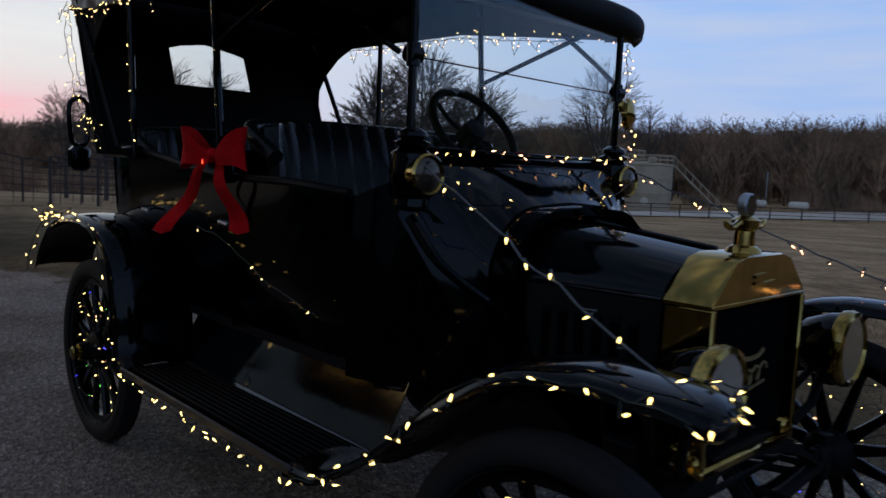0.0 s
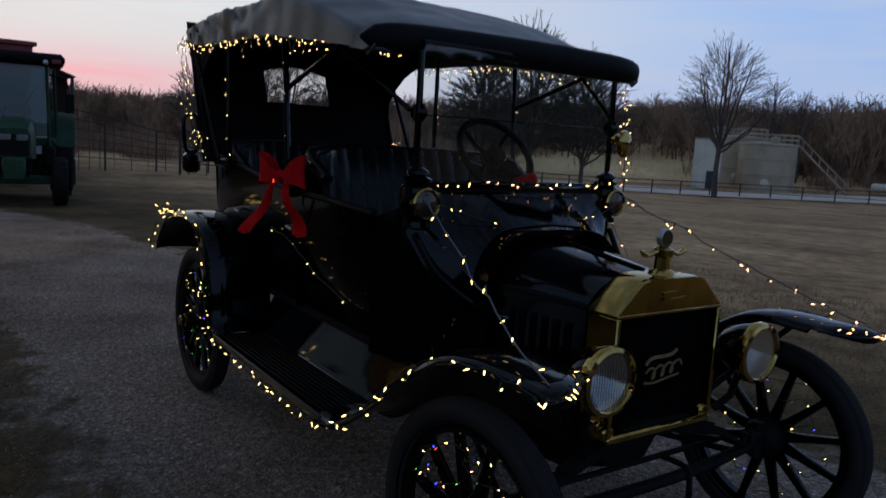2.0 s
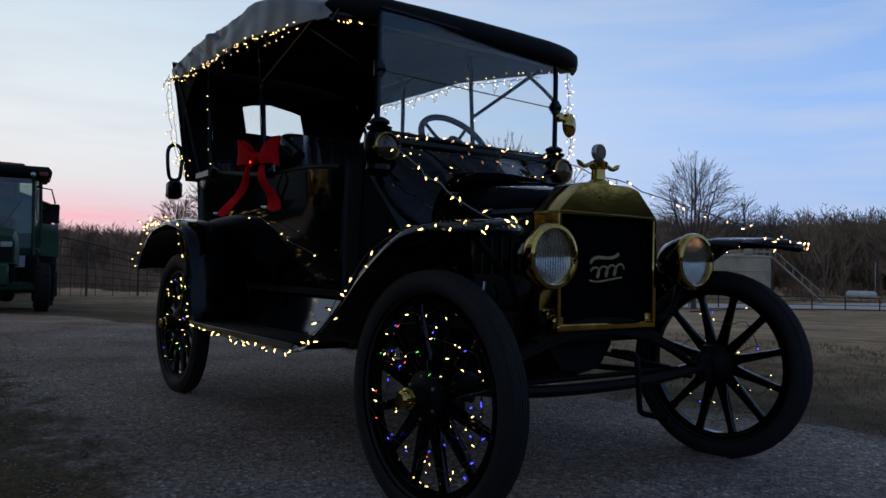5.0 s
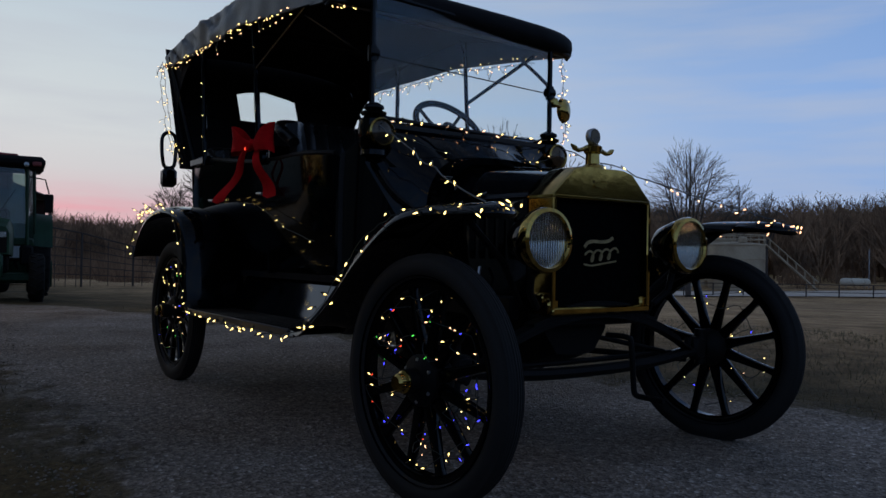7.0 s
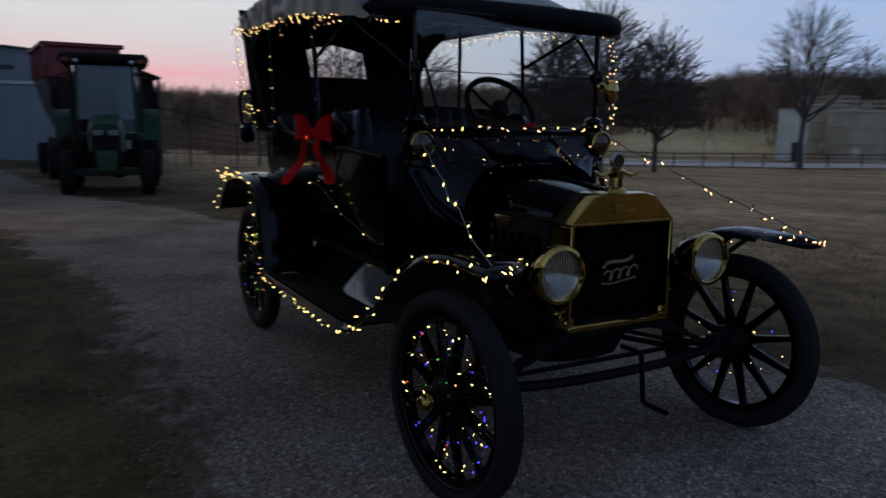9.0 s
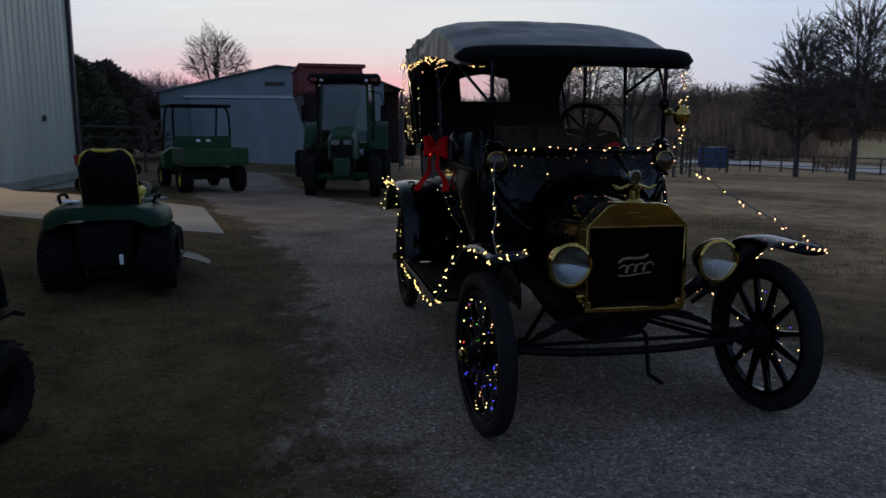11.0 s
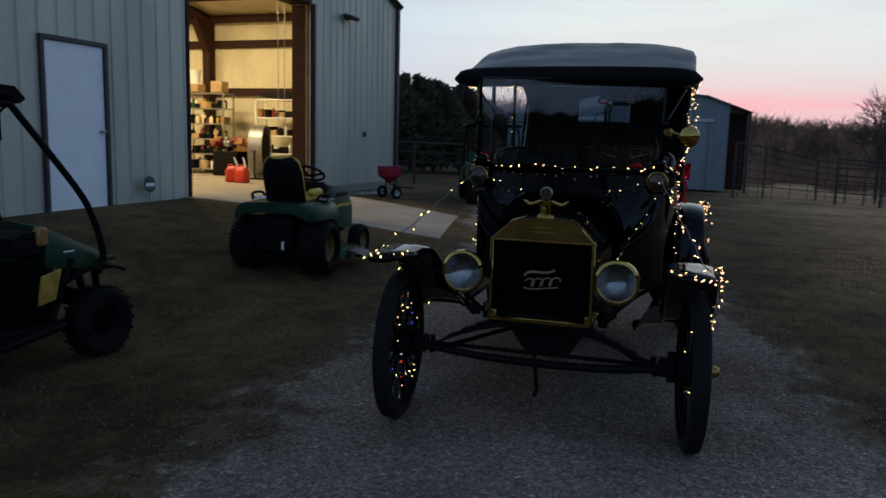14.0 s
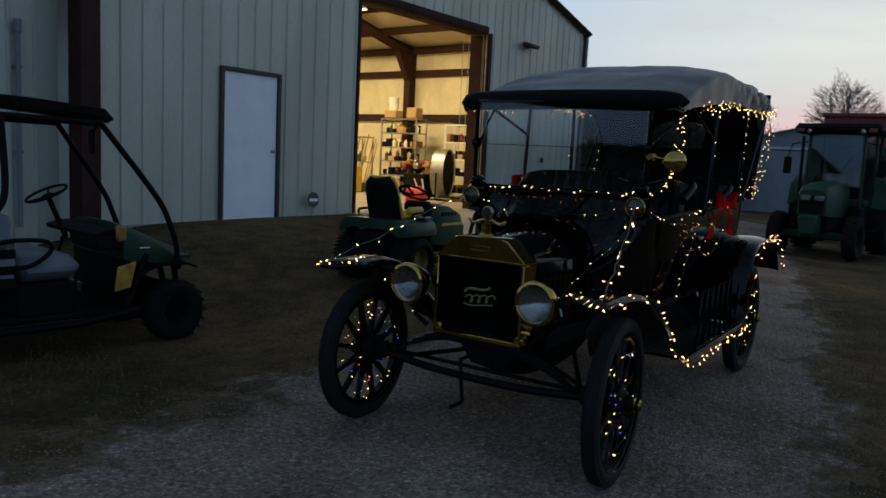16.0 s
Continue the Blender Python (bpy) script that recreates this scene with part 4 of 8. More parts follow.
def body_x(y):
    return 0.556 + 0.034 * step(0.98, 1.16, y) - 0.05 * step(2.6, 2.95, y)


ysides = [1.0, 1.15, 1.3, 1.5, 1.7, 1.9, 2.1, 2.3, 2.5, 2.65, 2.76]
for s in (-1, 1):
    g = Geo()
    rows = []
    for y in ysides:
        z1 = body_z(y)
        bx = body_x(y)
        rows.append([(s * (bx - 0.110), y, 0.645), (s * (bx - 0.086), y, 0.69), (s * (bx - 0.044), y, 0.85), (s * (bx - 0.012), y, 1.02), (s * bx, y, z1)])
    g.slab(rows, 0.02 * s)
    side_part = part("body_side", g, M_PAINT, car, "glossy black panelled body side")
    g = Geo()
    g.tube(smooth_path([(s * body_x(y), y, body_z(y) + 0.006) for y in ysides], 3), 0.016, 8)
    part("top_rail", g, M_LEATHER, car, "padded black rail")
    for y in (1.22, 1.72, 1.98, 2.38):
        if s > 0 and y < 1.5:
            continue
        part("door_seam", Geo().tube([(s * (body_x(y) - 0.109), y, 0.65), (s * (body_x(y) - 0.085), y, 0.69), (s * (body_x(y) - 0.043), y, 0.85), (s * (body_x(y) - 0.011), y, 1.02), (s * (body_x(y) + 0.002), y, body_z(y) - 0.01)], 0.004, 6), M_CHASSIS, side_part)
    for y in (1.66, 2.33):
        part("door_handle", Geo().tube([(s * (body_x(y) - 0.004), y, 1.02), (s * (body_x(y) + 0.035), y, 1.02), (s * (body_x(y) + 0.038), y - 0.07, 1.015)], 0.007, 8), M_STEEL, side_part, "small nickel door handle")
g = Geo()
rows = []
for k in range(13):
    a = radians(-90 + 180 * k / 12)
    x = 0.54 * math.sin(a)
    y = 2.76 + 0.14 * math.cos(a) ** 0.6 if abs(math.cos(a)) > 1e-6 else 2.76
    rows.append([(x * 0.96, y - 0.02, 0.60), (x, y, 0.68), (x * 1.02, y + 0.02, 0.9), (x * 1.01, y + 0.02, 1.1), (x, y, 1.265)])
g.slab(rows, 0.02)
part("body_back", g, M_PAINT, car, "rounded black tub back")
g = Geo()
g.box((0, 1.9, 0.63), (1.02, 1.9, 0.03))
part("floorboard", g, M_LINING, car)


def seat(y0, y1, ztop, name, w=0.50):
    s = part(name, Geo().box((0, (y0 + y1) / 2 - 0.1, 0.84), (2 * w, y1 - y0 + 0.15, 0.16), 0.04), M_SEAT, car, "tufted black leather bench seat")
    g = Geo()
    n = 13
    rows = []
    for zi in range(8):
        t = zi / 7
        z = 0.90 + (ztop - 0.90) * t
        row = []
        for k in range(n * 6 + 1):
            u = -1 + 2 * k / (n * 6)
            puff = 0.030 * abs(math.sin(math.pi * n * (u + 1) / 2)) ** 0.55 * math.sin(math.pi * min(1, 0.15 + t * 0.85)) ** 0.4
            row.append((u * w * 1.02, y1 + 0.10 * t - puff - 0.02 - 0.16 * abs(u) ** 6, z + 0.02 * (1 - u * u)))
        rows.append(row)
    g.slab(rows, -0.05)
    part("backrest", g, M_SEAT, s, "pleated black leather backrest", smooth=60)
    g = Geo()
    g.tube(smooth_path([(-w * 1.02, y1 - 0.16, ztop - 0.10), (-w, y1 + 0.02, ztop), (-w * 0.5, y1 + 0.10, ztop + 0.02), (0, y1 + 0.11, ztop + 0.022), (w * 0.5, y1 + 0.10, ztop + 0.02), (w, y1 + 0.02, ztop), (w * 1.02, y1 - 0.16, ztop - 0.10)], 5), 0.028, 10)
    part("top_roll", g, M_SEAT, s)
    return s


seat(1.30, 1.58, 1.345, "front_seat", 0.54)
seat(2.20, 2.66, 1.33, "rear_seat", 0.50)
g = Geo()
g.slab([[(-0.54, 1.70, 0.64), (0.54, 1.70, 0.64)], [(-0.54, 1.72, 1.27), (0.54, 1.72, 1.27)]], 0.02)
part("seat_back_panel", g, M_PAINT, car)

# steering
swm = pose(0.275, 1.34, 1.385, 0, 0, 0) @ turn("X", 52)
sw = part("steering_wheel", Geo().tube([(0.195 * math.cos(2 * math.pi * k / 40), 0.195 * math.sin(2 * math.pi * k / 40), 0) for k in range(40)], 0.0165, 10, True), M_CHASSIS, car, "black wooden-rimmed steering wheel", m=swm)
g = Geo()
for k in range(4):
    a = radians(45 + 90 * k)
    g.tube(smooth_path([(0.03 * math.cos(a), 0.03 * math.sin(a), -0.035), (0.1 * math.cos(a), 0.1 * math.sin(a), -0.03), (0.19 * math.cos(a), 0.19 * math.sin(a), 0)], 4), 0.009, 6)
part("spider", g, M_CHASSIS, sw, "four-armed wheel spider")
part("gear_case", Geo().lathe([(0.0, 0.02), (0.045, 0.015), (0.05, -0.01), (0.048, -0.06), (0.02, -0.075)], 24), M_CHASSIS, sw)
part("column", Geo().tube([(0, 0, -0.06), (0, 0, -1.0)], 0.019, 10), M_PAINT, sw)
for s in (-1, 1):
    part("lever", Geo().tube([(0, 0, -0.10), (s * 0.14, 0.04, -0.09)], 0.005, 6), M_STEEL, sw)
# plain red lump added where a red spot of unknown nature shows
g = Geo().lathe([(0.0, 0.0), (0.055, 0.0), (0.060, 0.025), (0.044, 0.06), (0.020, 0.095), (0.0, 0.105)], 14, shift(0.34, 1.22, 1.225) @ turn("Y", 25) @ turn("X", 30))
hat = tagged(new("santa_hat", g.mesh("santa_hat", M_BOW)), "small red lump by the steering column", "hat")

# windscreen
WY = 0.84
ws = part("windscreen", Geo().box((0, WY, 1.285), (1.02, 0.02, 0.014), 0.003), M_PAINT, car, "two-pane windscreen in a black frame", m=shift(0, 0.826, 0) @ turn("Z", 3.6) @ shift(0, -0.84, 0))
for s in (-1, 1):
    g = Geo()
    g.tube([(s * 0.515, WY, 1.25), (s * 0.515, WY, 1.745)], 0.012, 8)
    g.tube([(s * 0.515, WY, 1.50), (s * 0.515, WY, 1.56)], 0.020, 10)
    g.lathe([(0.024, -0.02), (0.024, 0.02)], 10, shift(s * 0.515, WY, 1.53) @ turn("Y", 90))
    part("post", g, M_PAINT, ws)
part("rail", Geo().box((0, WY, 1.525), (1.0, 0.006, 0.004), 0.001), M_PAINT, ws)
part("rail", Geo().box((0, WY, 1.775), (1.02, 0.014, 0.014), 0.003), M_PAINT, ws)
for z0, z1, yy in ((1.293, 1.523, WY - 0.003), (1.53, 1.768, WY + 0.003)):
    p = part("pane", Geo().box((0, yy, (z0 + z1) / 2), (1.0, 0.004, z1 - z0)), M_GLASS, ws, "clear glass pane", smooth=0)
    p.visible_shadow = False

# canvas top: sagging between its bows, squared front edge, hanging valance
def top_z(y):
    crown = [(0.86, 1.832), (1.0, 1.872), (1.2, 1.945), (1.5, 2.04), (1.75, 2.085), (2.0, 2.083), (2.2, 2.070), (2.55, 2.083), (2.9, 2.070), (3.15, 2.045)]
    return (ease(y - 0.06, crown) + ease(y, crown) + ease(y + 0.06, crown)) / 3


def hem_z(y):
    return ease(y, [(0.86, 1.735), (1.38, 1.80), (1.84, 1.855), (2.75, 1.865), (3.15, 1.905)])


def top_half(y):
    return 0.665 - 0.02 * step(2.6, 3.15, y)


rows = []
NY = 92
for i in range(-2, NY + 1):
    y = 0.865 + (3.15 - 0.865) * max(0, i) / NY
    zt, hx, hem = top_z(y), top_half(y), hem_z(y)
    row = []
    for k in range(73):
        u = -1 + 2 * k / 72
        au, sg = abs(u), (1 if u > 0 else -1)
        if au < 0.78:
            q = au / 0.78
            x, z = hx * 0.93 * q, zt - 0.020 * q ** 2 - 0.030 * q ** 6
        elif au < 0.88:
            t = (au - 0.78) / 0.10
            x, z = hx * (0.93 + 0.07 * math.sin(t * math.pi / 2)), zt - 0.050 - 0.030 * (1 - math.cos(t * math.pi / 2))
        else:
            t = (au - 0.88) / 0.12
            x, z = hx + 0.006 * t, (zt - 0.080) * (1 - t) + hem * t if zt - 0.08 > hem else hem + 0.02 * (1 - t)
        wr = 0.009 * noise.noise((x * 3 * sg, y * 6, 2.0)) + 0.005 * noise.noise((x * 9 * sg, y * 4, 7.0)) + 0.011 * noise.noise((y * 4.5 + z * 7, z * 5, sg * 3.0)) * step(0.55, 0.95, au) * step(1.1, 2.2, y)
        crease = abs(noise.noise((x * 5 * sg + y * 2.5, y * 5 - z * 9, 4.0)))
        wr -= (0.020 * (1 - min(1.0, crease * 5)) + 0.010 * noise.noise((x * 11 * sg, y * 13, z * 12))) * step(1.5, 2.4, y) * (0.25 + 0.75 * step(0.3, 0.9, au))
        yy = y - 0.012 * (1 - au ** 4) + (0.05 * au ** 8 if i < 6 else 0)
        if i == -1:
            z, yy, wr = z - 0.018, yy - 0.012, 0
        if i == -2:
            z, yy, wr = min(z, hem) - 0.0, yy - 0.004, 0
        row.append((x * sg + (wr * sg if au > 0.85 else 0), yy, z + wr * (1 if au < 0.9 else 0.3)))
    rows.append(row)
g = Geo()
g.slab(rows, 0.010)
topp = part("canvas_top", g, M_CLOTH, car, "sagging black canvas roof", smooth=70)
g = Geo()
g.tube(smooth_path([(-0.655, 0.90, 1.738), (-0.64, 0.868, 1.738), (-0.5, 0.853, 1.742), (0, 0.850, 1.745), (0.5, 0.853, 1.742), (0.64, 0.868, 1.738), (0.655, 0.90, 1.738)], 5), 0.010, 8)
part("front_binding", g, M_CLOTH, topp, "stitched black binding")
g = Geo()
rows = []
for u in np.linspace(-1, 1, 33):
    f = max(0.12, (1 - abs(u) ** 14) ** 0.5)
    rows.append([(0.70 * u, 0.850 + 0.05 * abs(u) ** 6 + 0.040 * f * math.cos(a) + 0.003 * noise.noise((u * 9, a, 0)), 1.788 - 0.012 * u * u + 0.056 * f * math.sin(a)) for a in np.linspace(0, 2 * math.pi, 17)[:-1]])
g.loft(rows, True, True)
part("front_roll", g, M_LEATHER, topp, "rolled black leathercloth front edge", smooth=70)
g = Geo()
rows = []
for y in np.linspace(0.90, 3.10, 20):
    rows.append([(u * top_half(y) * 0.95, y, top_z(y) - 0.035 - 0.055 * abs(u) ** 3) for u in np.linspace(-1, 1, 13)])
g.slab(rows, 0.006)
part("headlining", g, M_LINING, topp, "dark brown lining")
# back curtain with its window
WX, WZ0, WZ1 = 0.208, 1.60, 1.785


def curtain(x, z):
    return (x, 2.83 + 0.31 * (z - 1.24) / 0.72, z)


g = Geo()
zs = [1.24, 1.42, WZ0]
g.slab([[curtain(x, z) for x in np.linspace(-0.635, 0.635, 13)] for z in zs], 0.008)
for s in (-1, 1):
    g.slab([[curtain(s * x, z) for x in np.linspace(WX, 0.637, 6)] for z in np.linspace(WZ0, 1.83, 6)], 0.008 * -s)
arcw = [(x, WZ1 + 0.045 * math.cos(x / WX * math.pi / 2)) for x in np.linspace(-WX, WX, 11)]
g.slab([[curtain(x, z) for x, z in arcw], [curtain(x, 1.86) for x, z in arcw]], 0.008)
g.slab([[curtain(x, z) for x in np.linspace(-0.637, 0.637, 13)] for z in (1.83, 1.98, 2.03)], 0.008)
part("back_curtain", g, M_LINING, topp, "black back curtain with an arched window")
p = part("back_window", Geo().slab([[curtain(x, WZ0) for x, z in arcw], [curtain(x, z) for x, z in arcw]], 0.003), M_GLASS, topp, "clear arched rear window", smooth=0)
p.visible_shadow = False
for s in (-1, 1):
    g = Geo()
    rows = []
    for k in range(10):
        z = 1.24 + (1.97 - 1.24) * k / 9
        yb = 2.83 + 0.31 * (z - 1.24) / 0.72
        t = k / 9
        yf = min(yb - 0.02, 2.99 - 0.72 * t ** 5.0)
        rows.append([(s * (0.60 + 0.035 * t), yb + (yf - yb) * j / 5, z) for j in range(6)])
    g.slab(rows, 0.008)
    part("quarter_curtain", g, M_LINING, topp, "black side curtain with a curved edge")
    g = Geo()
    g.tube([(s * 0.630, 1.63, 1.19), (s * 0.642, 1.70, 1.92)], 0.0125, 8)
    part("bow_post", g, M_PAINT, topp)
    g = Geo()
    g.tube([(s * 0.630, 2.40, 1.22), (s * 0.642, 2.42, 1.93)], 0.0125, 8)
    part("bow_post", g, M_PAINT, topp)
    g = Geo()
    g.tube([(s * 0.620, 2.60, 1.25), (s * 0.640, 3.06, 1.95)], 0.0125, 8)
    part("bow_post", g, M_PAINT, topp)
    g = Geo()
    g.tube([(s * 0.637, 1.66, 1.62), (s * 0.642, 1.12, 1.78)], 0.010, 8)
    part("brace", g, M_PAINT, topp)
    part("top_strap", Geo().tube([(s * 0.520, 0.845, 1.54), (s * 0.58, 1.02, 1.66), (s * 0.640, 1.22, 1.79)], 0.009, 6), M_PAINT, topp)
    part("socket", Geo().box((s * 0.618, 1.63, 1.19), (0.04, 0.06, 0.07), 0.01), M_PAINT, topp)
    part("socket", Geo().box((s * 0.61, 2.52, 1.25), (0.05, 0.26, 0.05), 0.01), M_PAINT, topp)
for y in (1.70, 2.42):
    part("bow", Geo().tube(smooth_path([(-0.642, y, 1.92), (-0.55, y, top_z(y) - 0.06), (0, y, top_z(y) - 0.055), (0.55, y, top_z(y) - 0.06), (0.642, y, 1.92)], 5), 0.014, 8), M_PAINT, topp)

# fenders, running boards, aprons
FF = [(-0.241, 0.842), (-0.244, 0.853), (-0.235, 0.864), (-0.215, 0.870), (-0.19, 0.872), (-0.11, 0.874), (-0.03, 0.876), (0.08, 0.872), (0.20, 0.842), (0.37, 0.730), (0.55, 0.585), (0.71, 0.485), (0.80, 0.448), (0.90, 0.440)]
RF = [(2.04, 0.440), (2.10, 0.49), (2.125, 0.66), (2.165, 0.83), (2.28, 0.930), (2.45, 0.968), (2.62, 0.970), (2.80, 0.945), (2.95, 0.885), (3.07, 0.79), (3.13, 0.70)]
for s in (-1, 1):
    for prof, name, lab in ((FF, "front_fender", "black curved front mudguard"), (RF, "rear_fender", "black curved rear mudguard")):
        line = smooth_path([(0, y, z) for y, z in prof], 4)
        rows = []
        for i, q in enumerate(line):
            d = line[min(i + 1, len(line) - 1)] - line[max(i - 1, 0)]
            nrm = Vector((0, -d.z, d.y)).normalized()
            row = []
            for u, lift in ((0, -0.022), (0.02, -0.004), (0.08, 0.004), (0.3, 0.012), (0.5, 0.014), (0.7, 0.012), (0.92, 0.003), (0.98, -0.004), (1, -0.022)):
                row.append(q + nrm * lift + Vector((s * (0.575 + (0.245 - (0.042 * (1 - step(-0.1, 0.45, q.y)) if name == "front_fender" else 0)) * u), (0.10 * (1 - u) ** 2 if name == "front_fender" and q.y < 0 else 0), 0)))
            if name == "front_fender" and q.y < -0.2:            # the turned-down lip fades out towards the bonnet
                row = [Vector((p.x, p.y, p.z + max(0.0, 0.866 - p.z) * (1 - step(0.12, 0.60, k / 8)))) for k, p in enumerate(row)]
            rows.append(row)
        g = Geo()
        g.slab(rows, 0.004 * -s)
        fd = part(name, g, M_PAINT, car, lab, smooth=50)
        if name == "front_fender":
            g = Geo()
            inner = [(q.y, q.z) for q in line if 0.08 < q.y < 0.85]
            g.slab([[(s * 0.578, y, z - 0.01) for y, z in inner], [(s * (0.578 - 0.16 * step(-0.1, 0.6, y)), y, min(z - 0.03, max(0.46, z - 0.20))) for y, z in inner]], 0.004)
            part("inner_skirt", g, M_PAINT, fd)
            part("fender_iron", Geo().tube([(s * 0.30, 0.14, 0.57), (s * 0.45, 0.06, 0.72), (s * 0.66, 0.0, 0.862)], 0.011, 8), M_CHASSIS, fd)
        else:
            g = Geo()
            inner = [(q.y, q.z) for q in line if q.y < 2.75]
            g.slab([[(s * 0.578, y, z - 0.01) for y, z in inner], [(s * 0.50, y + 0.02, max(0.44, min(0.66, z - 0.02))) for y, z in inner]], 0.004)
            part("inner_skirt", g, M_PAINT, fd)
    g = Geo()
    g.box((s * 0.695, 1.46, 0.435), (0.235, 1.18, 0.022), 0.006)
    rb = part("running_board", g, M_PAINT, car, "black ribbed running board")
    g = Geo()
    for k in range(9):
        g.box((s * (0.605 + 0.022 * k), 1.46, 0.449), (0.008, 1.12, 0.006), 0.002)
    part("tread_ribs", g, M_CHASSIS, rb)
    part("edge_moulding", Geo().box((s * 0.815, 1.46, 0.437), (0.012, 1.18, 0.03), 0.004), M_TRIM, rb, "dull metal edge strip")
    g = Geo()
    g.slab([[(s * x, y, z) for y in np.linspace(0.80, 2.10, 8)] for x, z in ((0.584, 0.447), (0.572, 0.462), (0.535, 0.53), (0.495, 0.60), (0.47, 0.66))], 0.004 * s)
    part("splash_apron", g, M_GLOSS, car, "glossy black splash apron")

# folding luggage gate on the right running board
gate = part("luggage_gate", Geo().box((0.800, 1.42, 0.462), (0.014, 0.76, 0.018), 0.003), M_PAINT, car, "black folding lattice luggage gate")
for k in range(6):
    y = 1.06 + 0.118 * k
    part("slat", Geo().tube([(0.797, y, 0.465), (0.797, y + 0.060, 0.775)], 0.0075, 6), M_PAINT, gate)
    part("slat", Geo().tube([(0.806, y + 0.118, 0.465), (0.806, y + 0.058, 0.775)], 0.0075, 6), M_PAINT, gate)

# lamps on the car
for s in (-1, 1):
    hl = part("headlamp", Geo().lathe([(0.0, 0.155), (0.03, 0.150), (0.07, 0.11), (0.092, 0.05), (0.096, 0.012), (0.096, 0.0)], 32, pose(s * 0.362, -0.045, 0.792) @ turn("X", -90)), M_PAINT, car, "round electric headlamp with a brass rim")
    hm = pose(s * 0.362, -0.045, 0.792) @ turn("X", 90)
    part("rim", Geo().lathe([(0.094, -0.022), (0.103, -0.018), (0.106, 0.0), (0.102, 0.014), (0.090, 0.018), (0.086, 0.010), (0.088, 0.002)], 40, hm, ring=True), M_BRASS, hl, "polished brass rim")
    part("reflector", Geo().lathe([(0.088 * q / 10, -0.062 * (1 - (q / 10) ** 2)) for q in range(10, -1, -1)], 40, hm), M_REFLECTOR, hl, "silvered reflector")
    part("bulb", Geo().lathe([(0.0, -0.022), (0.011, -0.027), (0.013, -0.038), (0.007, -0.05), (0.007, -0.06)], 12, hm), M_GLASS, hl)
    g = Geo()
    rows = []
    for k in range(33):
        x = -0.086 + 0.172 * k / 32
        h = math.sqrt(max(0, 0.0865 ** 2 - x * x))
        rows.append([(x, (-1 + 2 * j / 8) * h, 0.008 + 0.0016 * (k % 2)) for j in range(9)])
    g.loft(rows, m=hm)
    p = part("lens", g, M_LENS, hl, "vertically fluted glass lens", smooth=0)
    p.visible_shadow = False
    g = Geo()
    g.tube([(s * 0.362, 0.02, 0.70), (s * 0.355, 0.035, 0.62), (s * 0.30, 0.06, 0.57)], 0.013, 8)
    g.box((s * 0.362, 0.0, 0.695), (0.04, 0.05, 0.02), 0.005)
    part("bracket", g, M_CHASSIS, hl)
    sl = part("side_lamp", Geo().lathe([(0.03, -0.10), (0.052, -0.095), (0.050, -0.075), (0.040, -0.07), (0.058, -0.05), (0.062, 0.0), (0.058, 0.045), (0.036, 0.06), (0.050, 0.066), (0.052, 0.076), (0.030, 0.084), (0.042, 0.092), (0.040, 0.102), (0.018, 0.115), (0.0, 0.118)], 24, shift(s * 0.497, 0.825 + 0.02 * s, 1.225)), M_PAINT, car, "black oil side lamp with a brass-rimmed lens")
    lm2 = pose(s * 0.497, 0.775 + 0.02 * s, 1.215) @ turn("X", 90)
    part("lens_barrel", Geo().lathe([(0.050, -0.05), (0.052, 0.0), (0.056, 0.012), (0.058, 0.020), (0.052, 0.026), (0.047, 0.020)], 32, lm2, ring=True), M_BRASS, sl, "brass lens rim")
    part("lens", Geo().lathe([(0.048, 0.018), (0.030, 0.028), (0.0, 0.032)], 28, lm2), M_LENS_DARK, sl, "amber-brown glass lens")
    part("bracket", Geo().tube([(s * 0.497, 0.83, 1.14), (s * 0.505, 0.85, 1.10), (s * 0.52, 0.86, 1.18)], 0.010, 8), M_PAINT, sl)

# rear-view mirror on the right post: brass disc seen from its back
mr = part("mirror", Geo().lathe([(0.0, 0.030), (0.03, 0.028), (0.055, 0.016), (0.062, 0.0), (0.058, -0.004), (0.0, -0.004)], 32, pose(0.645, 0.90, 1.468) @ turn("Z", 18) @ turn("X", 90)), M_BRASS, car, "round brass-backed mirror on an arm")
part("arm", Geo().tube([(0.515, 0.858, 1.485), (0.56, 0.865, 1.485), (0.645, 0.885, 1.470)], [0.012, 0.008, 0.008], 8), M_BRASS, mr)
part("clamp", Geo().box((0.535, 0.855, 1.487), (0.05, 0.04, 0.045), 0.010), M_BRASS, mr)
# tail lamp and number-plate holder on the left rear
tl = part("tail_lamp", Geo().box((-0.60, 3.18, 1.21), (0.09, 0.09, 0.12), 0.02), M_PAINT, car, "tail lamp with a red lens in a tall bracket")
part("lens", Geo().lathe([(0.032, 0), (0.03, 0.014), (0.0, 0.02)], 20, pose(-0.60, 3.225, 1.20) @ turn("X", -90)), M_BOW, tl, "red lens")
part("hoop", Geo().tube(smooth_path([(-0.60, 3.18, 1.27), (-0.565, 3.18, 1.30), (-0.56, 3.18, 1.46), (-0.60, 3.18, 1.50), (-0.645, 3.18, 1.46), (-0.635, 3.18, 1.30), (-0.60, 3.18, 1.27)], 5), 0.012, 8), M_PAINT, tl)
part("stay", Geo().tube([(-0.56, 3.18, 1.38), (-0.52, 3.0, 1.36), (-0.50, 2.86, 1.30)], 0.012, 8), M_PAINT, tl)

